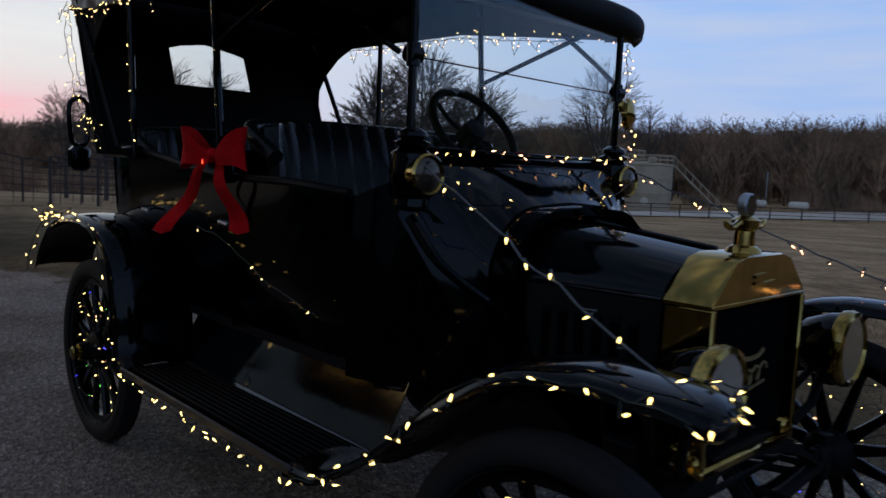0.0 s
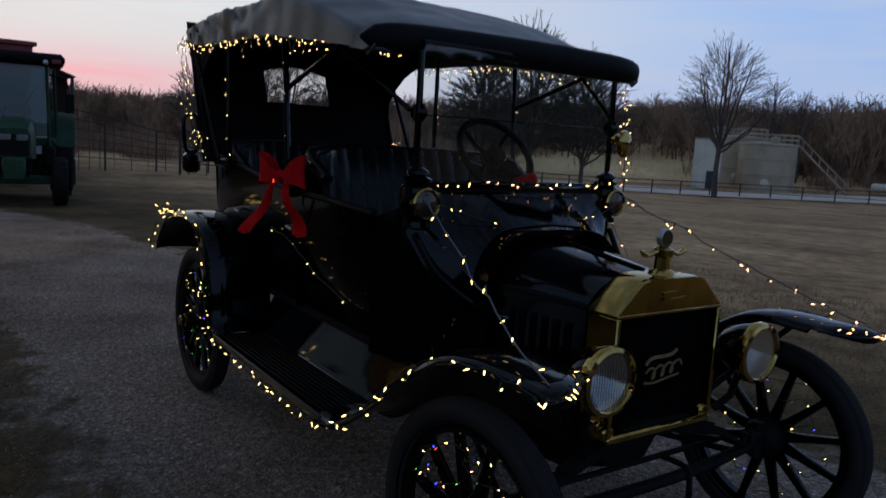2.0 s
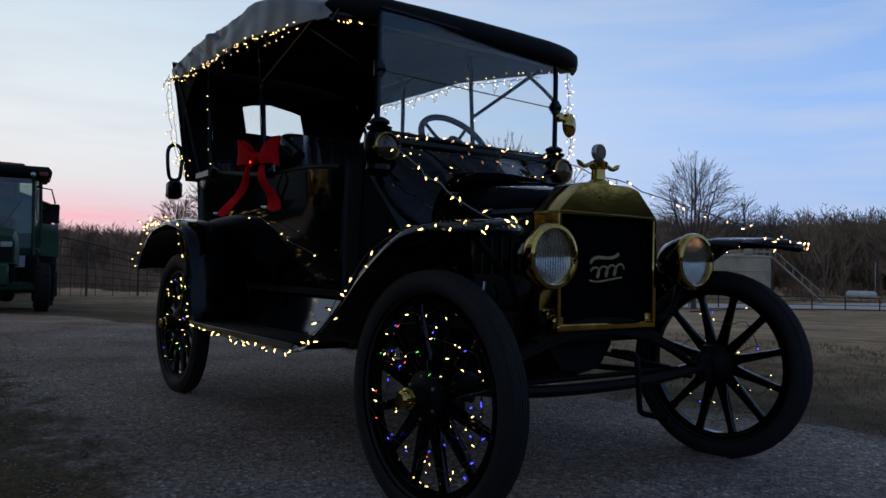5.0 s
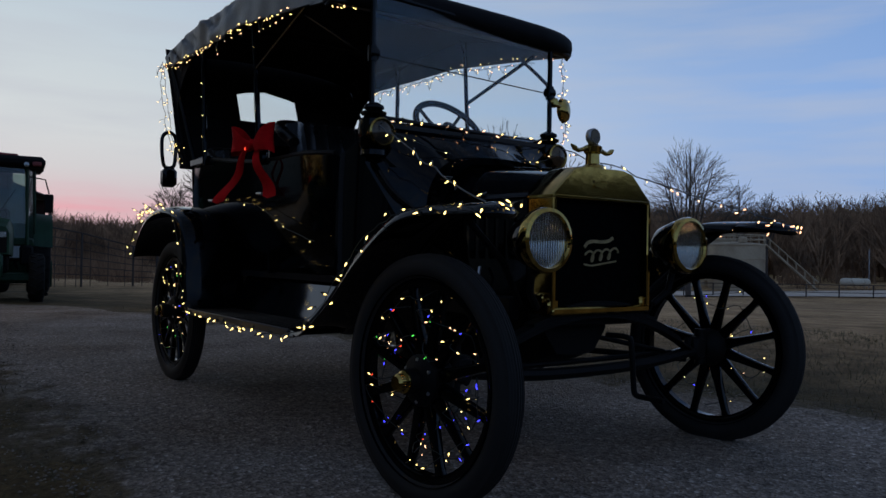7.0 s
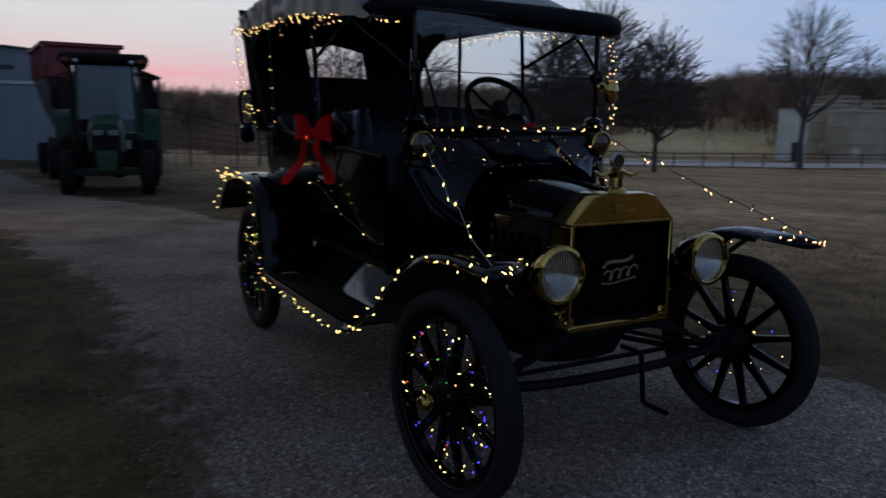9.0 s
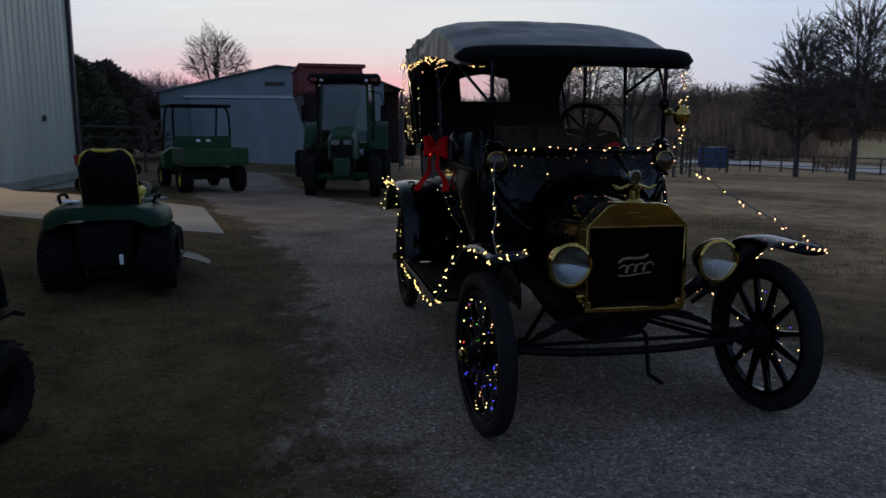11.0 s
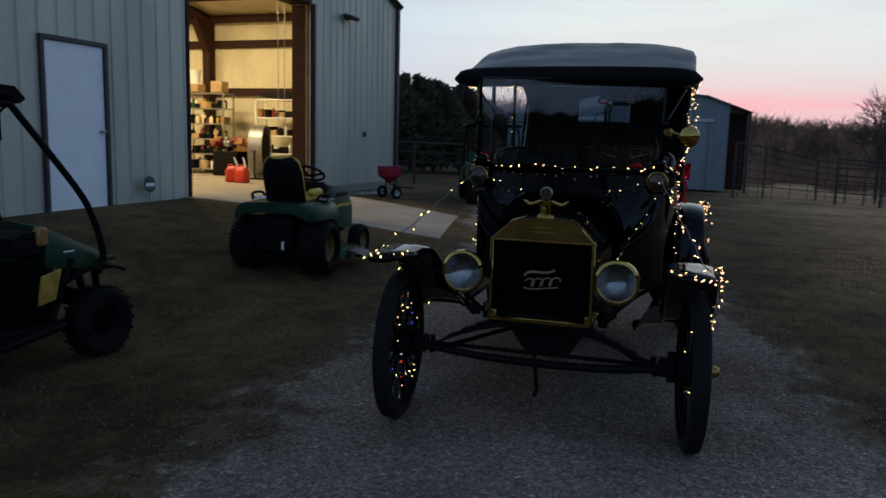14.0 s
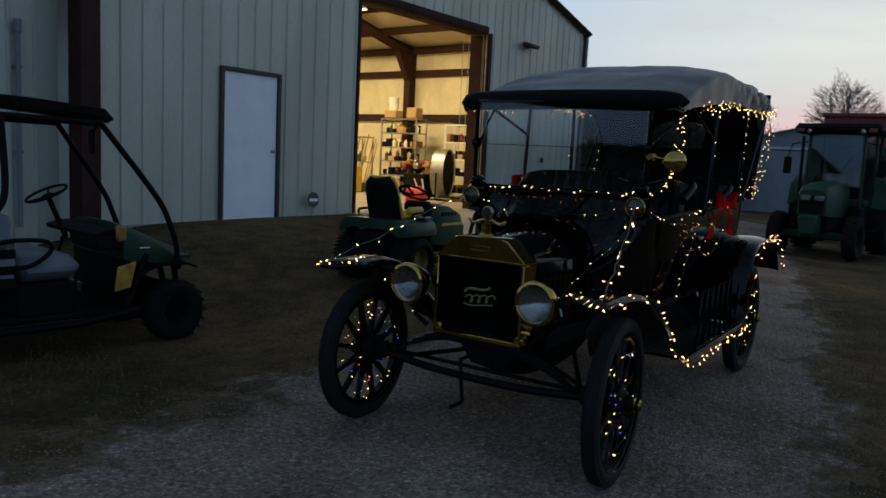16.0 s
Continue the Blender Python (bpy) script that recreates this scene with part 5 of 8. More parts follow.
# ---------------------------------------------------------------- light strings on the car
bulb_geo = Geo().lathe([(0.0, -0.002), (0.0020, 0.0), (0.0027, 0.004), (0.0021, 0.008), (0.0010, 0.013), (0.0, 0.017)], 8)
tiny_geo = Geo().lathe([(0.0, -0.001), (0.0014, 0.001), (0.0019, 0.0035), (0.0013, 0.007), (0.0, 0.011)], 6)
BULB = {n: bulb_geo.mesh("bulb", m) for n, m in (("warm", M_WARM), ("peach", M_PINKISH), ("blue", M_BLUE), ("green", M_GREEN), ("red", M_RED))}
TINY = {n: tiny_geo.mesh("bulb", m) for n, m in (("warm", M_WARM), ("peach", M_PINKISH), ("blue", M_BLUE), ("green", M_GREEN), ("red", M_RED))}
LABELS = {"blue": "blue glowing bulb", "green": "green glowing bulb", "red": "red glowing bulb"}


def string_lights(path, n, label, mix=("warm",), jitter=0.012, small=False, seed=1, sag=0.0, group="light strings", off=Vector((0, 0, 0)), per=4, wire=0.0016):
    """A wire along path with n glowing bulbs standing off it in uneven directions."""
    rng = random.Random(seed)
    th = thing("string_lights", pose(0, 0, 0), label, "string lights", group)
    line = smooth_path(path, per)
    line = [p + Vector((rng.uniform(-1, 1), rng.uniform(-1, 1), rng.uniform(-1, 1))) * jitter * 0.35 + off for p in line]
    wires = Geo().tube(line, wire, 5)
    lens = [0.0]
    for a, b in zip(line, line[1:]):
        lens.append(lens[-1] + (b - a).length)
    for k in range(n):
        d = lens[-1] * min(1, max(0, (k + 0.5 + rng.uniform(-0.38, 0.38)) / n))
        i = max(j for j in range(len(lens)) if lens[j] <= d + 1e-9)
        i = min(i, len(line) - 2)
        t = (d - lens[i]) / max(1e-6, lens[i + 1] - lens[i])
        root = line[i].lerp(line[i + 1], t)
        p = root + Vector((rng.uniform(-1, 1), rng.uniform(-1, 1), rng.uniform(-1, 0.6))) * jitter
        c = rng.choice(mix)
        aim = Vector((rng.uniform(-1, 1), rng.uniform(-1, 1), rng.uniform(-1.2, 0.6)))
        back = p - aim.normalized() * (0.008 if small else 0.014)
        wires.tube([root, back, p], [0.0009, 0.0012 if small else 0.0026, 0.0017 if small else 0.0032], 5)
        part("bulb", (TINY if small else BULB)[c], None, th, LABELS.get(c, ""), m=Matrix.Translation(p) @ aim.to_track_quat("Z", "Y").to_matrix().to_4x4())
    part("wire", wires, M_WIRE if wire < 0.002 else M_CORD, th)
    return th


for s in (-1, 1):
    side_mix = ("warm",) if s < 0 else ("warm", "peach", "peach")
    string_lights([(s * (0.835 - 0.042 * (1 - step(-0.1, 0.45, y))), y, z + 0.005) for y, z in [(-0.22, 0.862), (-0.06, 0.87), (0.10, 0.865), (0.22, 0.825), (0.37, 0.72), (0.55, 0.57), (0.72, 0.465), (0.86, 0.42)]], 20, "warm white light string along the front mudguard edge", side_mix, 0.022, seed=3 + s)
    string_lights([(s * 0.60, -0.165, 0.888), (s * 0.67, -0.235, 0.884), (s * 0.74, -0.262, 0.874), (s * 0.79, -0.245, 0.866)], 8, "warm light string along the front lip of the mudguard", side_mix, 0.016, seed=60 + s)
    string_lights([(s * 0.842, y, z) for y, z in [(0.88, 0.415), (1.1, 0.425), (1.4, 0.42), (1.7, 0.428), (2.05, 0.44)]], 19 if s < 0 else 22, "warm white light string along the running board edge", side_mix, 0.016, seed=6 + s)
    string_lights([(s * 0.845, y, z) for y, z in [(2.06, 0.46), (2.10, 0.60), (2.15, 0.76), (2.24, 0.89), (2.42, 0.975), (2.62, 0.985), (2.82, 0.955), (3.0, 0.87), (3.12, 0.75), (3.14, 0.68)]], 20, "warm white light string over the rear mudguard", side_mix, 0.02, seed=9 + s)
    string_lights([(s * 0.835, y, z) for y, z in [(2.66, 0.99), (2.86, 0.96), (2.93, 0.97), (2.80, 1.0)]], 10, "bunched light string on top of the rear mudguard", side_mix, 0.03, seed=12 + s)
    string_lights([(s * 0.51, 0.76, 1.25), (s * 0.57, 0.52, 1.155), (s * 0.63, 0.28, 1.06), (s * 0.69, 0.04, 0.97), (s * 0.75, -0.20, 0.888)], 9 if s < 0 else 13, "warm light string stretched from the side lamp down to the mudguard", side_mix, 0.022, seed=15 + s, wire=0.0026)
    string_lights([(s * 0.685, y, hem_z(y) - 0.01) for y in (1.15, 1.5, 1.9, 2.3, 2.7, 3.14)], 42, "warm light string along the hem of the canvas top", ("warm", "warm", "peach"), 0.022, True, 18 + s)
    drops = []
    for k in range(17):
        y = 1.25 + 1.9 * k / 16
        drops += [(s * 0.682, y, hem_z(y) - 0.005), (s * 0.682, y + 0.03, hem_z(y) - 0.02 - 0.055 * ((k * 7) % 5) / 4), (s * 0.682, y + 0.06, hem_z(y) - 0.01)]
    string_lights(drops, 38, "icicle light string hanging from the canvas top", ("warm", "warm", "peach"), 0.01, True, 21 + s, per=2)
    string_lights([(s * 0.66, 3.17, 1.94), (s * 0.66, 3.17, 1.80), (s * 0.655, 3.12, 1.60), (s * 0.645, 3.0, 1.40), (s * 0.64, 2.86, 1.30), (s * 0.64, 2.88, 1.40), (s * 0.64, 2.76, 1.25)], 26 if s < 0 else 42, "warm light string hanging down the rear corner", side_mix, 0.03, True, 24 + s)
    string_lights([(s * 0.66, 3.15, 1.93), (s * 0.655, 3.07, 1.68), (s * 0.645, 2.97, 1.45), (s * 0.64, 2.86, 1.26)], 14 if s < 0 else 26, "warm light string down the back edge of the top", side_mix, 0.02, True, 27 + s)
    string_lights([(s * 0.655, 1.70, 1.88), (s * 0.65, 1.67, 1.6), (s * 0.645, 1.64, 1.25)], 6, "sparse light string down a top post", side_mix, 0.008, True, 30 + s)
    string_lights([(s * 0.655, 2.42, 1.88), (s * 0.65, 2.41, 1.6), (s * 0.645, 2.40, 1.28)], 7 if s < 0 else 13, "sparse light string down a top post", side_mix, 0.008, True, 33 + s)
string_lights([(-0.53, 0.79, 1.285), (-0.3, 0.80, 1.288), (0.0, 0.80, 1.278), (0.25, 0.80, 1.285), (0.53, 0.82, 1.29)], 17, "warm light string along the windscreen sill", ("warm", "warm", "peach"), 0.014, seed=40)
string_lights([(-0.46, 0.73, 1.22), (-0.25, 0.69, 1.16), (0.05, 0.68, 1.155), (0.3, 0.70, 1.17), (0.47, 0.74, 1.22)], 10, "sparse light string across the scuttle", ("warm", "peach"), 0.012, True, 41)
string_lights([(0.655, 0.92, 1.74), (0.665, 0.93, 1.66), (0.655, 0.92, 1.56), (0.66, 0.90, 1.46), (0.62, 0.86, 1.36), (0.56, 0.82, 1.29)], 34, "warm light string hanging beside the windscreen post", ("warm", "peach"), 0.026, True, 42)
string_lights([(-0.655, 0.92, 1.74), (-0.60, 0.90, 1.73), (-0.52, 0.88, 1.745), (-0.655, 0.95, 1.74)], 12, "bunched light string at the front corner of the top", ("warm", "peach"), 0.02, True, 43)
string_lights([(0.655, 0.95, 1.75), (0.66, 1.4, 1.82), (0.66, 1.9, 1.88)], 18, "warm light string along the front hem of the top", ("warm", "peach"), 0.014, True, 44)
string_lights([(0.55, 0.86, 1.20), (0.585, 1.0, 1.155), (0.60, 1.25, 1.15), (0.61, 1.55, 1.19), (0.615, 1.85, 1.25)], 22, "warm light string along the padded body rail", ("warm", "peach", "peach"), 0.01, True, 45)
string_lights([(0.49, 0.79, 1.14), (0.44, 0.64, 1.02), (0.37, 0.50, 0.90), (0.325, 0.36, 0.80), (0.31, 0.24, 0.70)], 9, "warm light string hanging down beside the bonnet", ("warm", "peach"), 0.012, True, 49)
string_lights([(0.62, 1.62, 1.20), (0.625, 1.45, 1.02), (0.62, 1.30, 0.82), (0.63, 1.15, 0.68)], 9, "light string draped across the body side", ("peach",), 0.01, True, 46)
string_lights([(-0.612, 1.86, 0.99), (-0.61, 1.70, 0.965), (-0.608, 1.50, 0.90), (-0.605, 1.30, 0.83), (-0.60, 1.1, 0.79)], 5, "light string draped across the body side", ("warm",), 0.012, True, 47)


def wheel_lights(m, mix, n, seed, R=0.27, sides=(-1, 1, 1, 1, 1)):
    rng = random.Random(seed)
    pts = []
    for k in range(n):
        a = k * 2.4 + rng.uniform(-0.3, 0.3)
        r = R * math.sqrt(rng.uniform(0.06, 1.0))
        pts.append(m @ Vector((rng.choice(sides) * rng.uniform(0.022, 0.045), r * math.cos(a), r * math.sin(a))))
    pts.sort(key=lambda p: (round((p.z - 0.1) / 0.09), p.y * (1 if round((p.z - 0.1) / 0.09) % 2 else -1)))
    return string_lights(pts, n, "light string woven through the wheel spokes", mix, 0.006, True, seed + 5, group="wheel lights", per=3)


string_lights([(0.625, 2.35, 1.22), (0.63, 2.1, 1.02), (0.635, 1.8, 0.90), (0.64, 1.55, 0.95), (0.63, 1.3, 1.10), (0.60, 1.05, 1.14)], 11, "light string looped along the body side", ("peach", "peach", "warm"), 0.012, True, 48)
wheel_lights(pose(-0.722, FA + 0.005, 0.363, 0, 0, 184), ("warm", "warm", "blue", "blue", "red", "green", "warm", "peach"), 84, 51, sides=(-1, -1, 1, 1, 1))
wheel_lights(pose(0.718, FA + 0.015, 0.381, 0, 0, STEER), ("warm", "warm", "warm", "warm", "peach", "blue"), 30, 52)
wheel_lights(pose(-0.725, RA - 0.04, 0.408, 0, 0, 180), ("warm", "warm", "warm", "warm", "peach", "blue", "green"), 52, 53)
wheel_lights(pose(0.71, RA - 0.04, 0.408, 0, 0, 0), ("warm", "warm", "peach", "warm"), 30, 54)


# ---------------------------------------------------------------- ribbon bows
def ribbon_bow(m):
    b = thing("ribbon_bow", m, "large red velvet bow with hanging tails tied to the car", "bow", "red bows")

    def strip(pts, w):
        g = Geo()
        rows = []
        for i, (p, ww) in enumerate(zip(pts, w)):
            rows.append([(p[0], p[1], p[2] - ww / 2), (p[0] - 0.006, p[1], p[2]), (p[0], p[1], p[2] + ww / 2)])
        return g.slab(rows, 0.002)

    for s in (-1, 1):
        g = Geo()
        rows = []
        for k in range(17):
            a = math.pi * 2 * k / 16
            y = s * (0.005 + 0.062 * (1 - math.cos(a)))
            x = 0.030 * math.sin(a) - 0.01
            w = 0.020 + 0.052 * (1 - math.cos(a)) / 2
            c = 0.030 * (1 - math.cos(a)) / 2
            rows.append([(x, y + s * 0.012 * abs(v), c + w * v + 0.006 * math.sin(v * 9 + k)) for v in (-1, -0.5, 0, 0.5, 1)])
        g.slab(rows, 0.002)
        part("loop", g, M_BOW, b)
        g = Geo()
        rows = []
        for k in range(13):
            t = k / 12
            y = s * (0.01 + (0.205 if s > 0 else 0.10) * t ** 0.9)
            z = -0.01 - 0.245 * t - (0.02 * t if s > 0 else 0.0)
            w = 0.016 + 0.028 * t
            rows.append([(-0.012 - 0.02 * math.sin(t * 7 + s), y - w, z + 0.012 * t), (-0.018 - 0.02 * math.sin(t * 7 + s), y, z), (-0.012 - 0.02 * math.sin(t * 7 + s), y + w, z + 0.012 * t)])
        g.slab(rows, 0.002)
        part("tail", g, M_BOW, b)
    part("knot", Geo().box((-0.012, 0, 0), (0.05, 0.045, 0.05), 0.018), M_BOW, b)
    part("bulb", BULB["red"], None, b, "small glowing light behind the knot", m=pose(-0.042, 0.018, -0.028))
    return b


ribbon_bow(pose(-0.66, 1.62, 1.245, 0, 0, 20))
ribbon_bow(pose(0.64, 2.05, 1.22, 0, 0, 160) @ Matrix.Scale(0.82, 4))

# ---------------------------------------------------------------- inside the workshop
for k, (x, y) in enumerate([(-4.0, 2.2), (-8.5, 2.2), (-4.0, 6.6), (-8.5, 6.6)]):
    z = gable_z(y) - 0.55
    lt = thing("shop_light", BARN @ pose(x, y, z), "lit fluorescent shop light hanging under the roof", "ceiling light", "shop lights")
    part("housing", Geo().box((0, 0, 0.05), (1.25, 0.16, 0.06), 0.01), M_DOOR, lt)
    part("tube", Geo().tube([(-0.58, 0, 0.0), (0.58, 0, 0.0)], 0.018, 10), glowing("shop_tube", (1.0, 0.80, 0.52), 22.0) if k == 0 else bpy.data.materials["shop_tube"], lt, "glowing fluorescent tube")
    part("chain", Geo().tube([(-0.5, 0, 0.08), (-0.5, 0, 0.5)], 0.005, 5), M_TRIM, lt)
    part("chain", Geo().tube([(0.5, 0, 0.08), (0.5, 0, 0.5)], 0.005, 5), M_TRIM, lt)
    lamp = bpy.data.lights.new("shop_lamp", "AREA")
    lamp.shape, lamp.size, lamp.size_y, lamp.energy, lamp.color = "RECTANGLE", 1.2, 0.2, 270.0, (1.0, 0.78, 0.44)
    lo = new("shop_lamp", lamp)
    lo.matrix_basis = BARN @ pose(x, y, z - 0.04)

pl = thing("pendant_lamp", pose(-9.0, 9.54, 4.47), "lit round bulb under a pale enamel shade", "pendant lamp")
part("bulb", Geo().lathe([(0.0, -0.06), (0.05, -0.04), (0.07, 0.0), (0.05, 0.05), (0.02, 0.08)], 20), bpy.data.materials["shop_tube"], pl, "glowing bulb")
part("shade", Geo().lathe([(0.16, 0.02), (0.13, 0.07), (0.06, 0.11), (0.03, 0.14), (0.0, 0.15)], 24), M_DOOR, pl)
part("cord", Geo().tube([(0, 0, 0.14), (0, 0, 0.95)], 0.008, 6), M_TRIM, pl)

RW = B1 - 0.06                                       # inner face of the side wall
for x in (-5.6, -12.6 + 0.6):
    g = Geo()
    g.box((x, RW - 0.16, 2.0), (0.22, 0.30, 4.3), 0.008)
    g.loft([[(x - 0.1, RW - 0.3, 3.3), (x + 0.1, RW - 0.3, 3.3), (x + 0.1, RW - 0.02, 3.3), (x - 0.1, RW - 0.02, 3.3)], [(x - 0.1, RW - 1.0, 4.45), (x + 0.1, RW - 1.0, 4.45), (x + 0.1, RW - 0.02, 4.3), (x - 0.1, RW - 0.02, 4.3)]], True, True)
    g.tube([(x, RW - 0.1, 4.12), (x, BMID, RIDGE - 0.42)], 0.16, 4)
    g.tube([(x, B0 + 0.2, 4.12), (x, BMID, RIDGE - 0.42)], 0.16, 4)
    g.box((x, B0 + 0.2, 2.0), (0.22, 0.30, 4.3), 0.008)
    solid("steel_frame", g, M_BROWN, "rust-brown steel portal frame", "frame", m=BARN)
for z in (2.25, 3.55):
    solid("wall_girt", Geo().box((DEPTH / 2, RW - 0.06, z), (-DEPTH - 0.5, 0.09, 0.20), 0.006), M_BROWN, "rust-brown horizontal wall girt", "beam", m=BARN)
for k in range(5):
    y = BMID + 0.9 + k * 1.35
    solid("roof_purlin", Geo().box((DEPTH / 2, y, gable_z(y) - 0.25), (-DEPTH - 0.5, 0.09, 0.20), 0.006), M_BROWN, "rust-brown roof purlin", "beam", m=BARN)
    y = BMID - 0.9 - k * 1.35
    solid("roof_purlin", Geo().box((DEPTH / 2, y, gable_z(y) - 0.25), (-DEPTH - 0.5, 0.09, 0.20), 0.006), M_BROWN, "rust-brown roof purlin", "beam", m=BARN)

FL = 0.365
rng = random.Random(9)


def shelf_unit(x, y, w, h, levels, mat, label, depth=0.45, rz=-2.86):
    u = thing("shelf_unit", pose(x, y, FL, 0, 0, rz), label, "shelf", "workshop shelves")
    for sx in (-1, 1):
        for sy in (-1, 1):
            part("upright", Geo().box((sx * w / 2, sy * depth / 2, h / 2), (0.04, 0.04, h), 0.004), mat, u)
    for k in range(levels):
        part("shelf_board", Geo().box((0, 0, 0.12 + (h - 0.14) * k / (levels - 1)), (w, depth, 0.03), 0.004), mat, u)
    return u


def place_goods(x, y, w, h, levels, n, rz=-2.86):
    cols = [M_CARD, M_DOOR, M_REDP, M_BLACKP, M_BLACKP, M_BLACKP, M_BLACKP, M_TRIM, M_CHASSIS, M_YELLOW, M_GREENP, M_STEEL, M_WOOD, M_INSUL]
    names = {M_CARD: ("box", "brown cardboard box on a shelf"), M_DOOR: ("bottle", "white plastic bottle on a shelf"), M_REDP: ("tin", "red paint tin on a shelf"), M_BLACKP: ("tool_case", "black plastic tool case on a shelf"), M_TRIM: ("paint_tin", "dark bronze paint tin on a shelf"), M_CHASSIS: ("tool_case", "greasy black metal case on a shelf"), M_YELLOW: ("spray_can", "yellow spray can on a shelf"), M_GREENP: ("jug", "green plastic jug on a shelf"), M_STEEL: ("metal_can", "bare metal can on a shelf"), M_WOOD: ("crate", "small wooden crate on a shelf"), M_INSUL: ("tub", "cream plastic tub on a shelf")}
    base = pose(x, y, FL, 0, 0, rz)
    for lev in range(levels - 1):
        z = 0.135 + (h - 0.14) * lev / (levels - 1)
        for k in range(n):
            mt = rng.choice(cols)
            nm, lab = names[mt]
            px = -w / 2 + 0.09 + (w - 0.18) * k / max(1, n - 1) + rng.uniform(-0.02, 0.02)
            hh = rng.uniform(0.16, 0.34)
            g = Geo()
            if nm in ("box", "tool_case", "crate"):
                g.box((0, 0, hh * 0.35), (rng.uniform(0.12, 0.2), rng.uniform(0.2, 0.3), hh * 0.7), 0.008)
            else:
                r = rng.uniform(0.04, 0.065)
                g.lathe([(0.0, 0), (r, 0.002), (r * 1.02, hh * 0.6), (r * 0.8, hh * 0.72), (r * 0.35, hh * 0.78), (r * 0.35, hh * 0.9), (0.0, hh * 0.91)], 12)
            ob = new(nm, g.mesh(nm, mt))
            ob.matrix_basis = base @ pose(px, rng.uniform(-0.08, 0.05), z, 0, 0, rng.uniform(-12, 12))
            tagged(ob, lab, nm.replace("_", " "), "goods on the shelves")


shelf_unit(-11.5, 14.55, 1.30, 2.15, 6, M_STEEL, "grey steel shelf unit full of bottles and boxes")
place_goods(-11.5, 14.55, 1.30, 2.15, 6, 15)
shelf_unit(-9.35, 14.65, 1.25, 2.0, 5, M_DOOR, "white wire shelf unit with car parts")
place_goods(-9.35, 14.65, 1.25, 2.0, 5, 13)
shelf_unit(-8.3, 14.75, 0.75, 1.9, 5, M_TRIM, "dark shelf unit crowded with parts")
place_goods(-8.3, 14.75, 0.75, 1.9, 5, 9)
shelf_unit(-13.2, 14.3, 1.2, 1.6, 3, M_STEEL, "grey steel shelf unit with tools")
place_goods(-13.2, 14.3, 1.2, 1.6, 3, 10)
for x, y, z, sx, sy, sz, mt, nm, lab in ((-11.85, 14.5, 2.15, 0.42, 0.34, 0.22, M_CARD, "cardboard_box", "brown cardboard box on top of the shelves"), (-11.1, 14.5, 2.15, 0.36, 0.32, 0.30, M_CARD, "cardboard_box", "brown cardboard box on top of the shelves"), (-10.45, 13.95, 0.0, 0.75, 0.5, 0.62, M_BLACKP, "storage_bin", "black plastic storage bin on the floor"), (-8.25, 13.9, 0.0, 0.55, 0.45, 1.0, M_WOOD, "wood_cabinet", "orange-brown wooden cabinet on the floor"), (-9.9, 14.0, 0.62, 0.7, 0.4, 0.25, M_WOOD, "crate", "wooden crate heaped with parts"), (-12.6, 13.5, 0.0, 0.6, 0.45, 0.75, M_YELLOW, "power_washer", "yellow machine housing on the floor")):
    ob = new(nm, Geo().box((0, 0, sz / 2), (sx, sy, sz), 0.02).mesh(nm, mt))
    ob.matrix_basis = pose(x, y, FL + z + (0.005 if z else 0), 0, 0, rng.uniform(-14, 10))
    tagged(ob, lab, nm.replace("_", " "))
ob = new("bucket", Geo().lathe([(0.0, 0), (0.13, 0), (0.15, 0.34), (0.158, 0.35), (0.158, 0.37), (0.0, 0.372)], 24).mesh("bucket", M_DOOR))
ob.matrix_basis = pose(-11.85, 14.5, FL + 2.38)
tagged(ob, "white plastic bucket on top of a box", "bucket")
# barrel fan
fan = thing("barrel_fan", pose(-9.15, 13.2, FL, 0, 0, -72), "large silver drum fan on a stand", "fan")
part("drum", Geo().lathe([(0.59, -0.17), (0.615, -0.16), (0.61, 0.0), (0.615, 0.16), (0.59, 0.17), (0.58, 0.155), (0.58, -0.155)], 48, shift(0, 0, 0.70) @ turn("X", -90), ring=True), M_STEEL, fan, "bare silver drum")
part("grille", Geo().lathe([(0.58, 0.13), (0.3, 0.145), (0.0, 0.145)], 32, shift(0, 0, 0.70) @ turn("X", -90)), M_BLACKP, fan)
for sx in (-1, 1):
    part("leg", Geo().tube([(sx * 0.63, 0, 0.70), (sx * 0.63, 0, 0.06), (sx * 0.63, 0.3, 0.03), (sx * 0.63, -0.3, 0.03)], 0.02, 8), M_BLACKP, fan)
# fuel cans
for x, y, r in ((-8.86, 11.52, 20), (-8.58, 11.44, -12)):
    fc = thing("fuel_can", pose(x, y, FL, 0, 0, r), "red plastic fuel can with a white spout", "fuel can", "fuel cans")
    part("body", Geo().loft([[(x * w, y * w * 0.62, z) for x, y in ((-1, -0.7), (-0.8, -1), (0.8, -1), (1, -0.7), (1, 0.7), (0.8, 1), (-0.8, 1), (-1, 0.7))] for z, w in ((0.0, 0.14), (0.03, 0.16), (0.24, 0.16), (0.31, 0.13), (0.36, 0.06))], True, True), M_REDCAN, fc)
    part("spout", Geo().tube([(0.08, 0, 0.32), (0.10, 0, 0.38), (0.02, 0.02, 0.56)], [0.03, 0.022, 0.012], 10), M_DOOR, fc, "white spout")
    part("grip", Geo().tube([(-0.12, 0, 0.30), (-0.10, 0, 0.385), (0.0, 0, 0.39), (0.04, 0, 0.33)], 0.016, 8), M_REDCAN, fc)
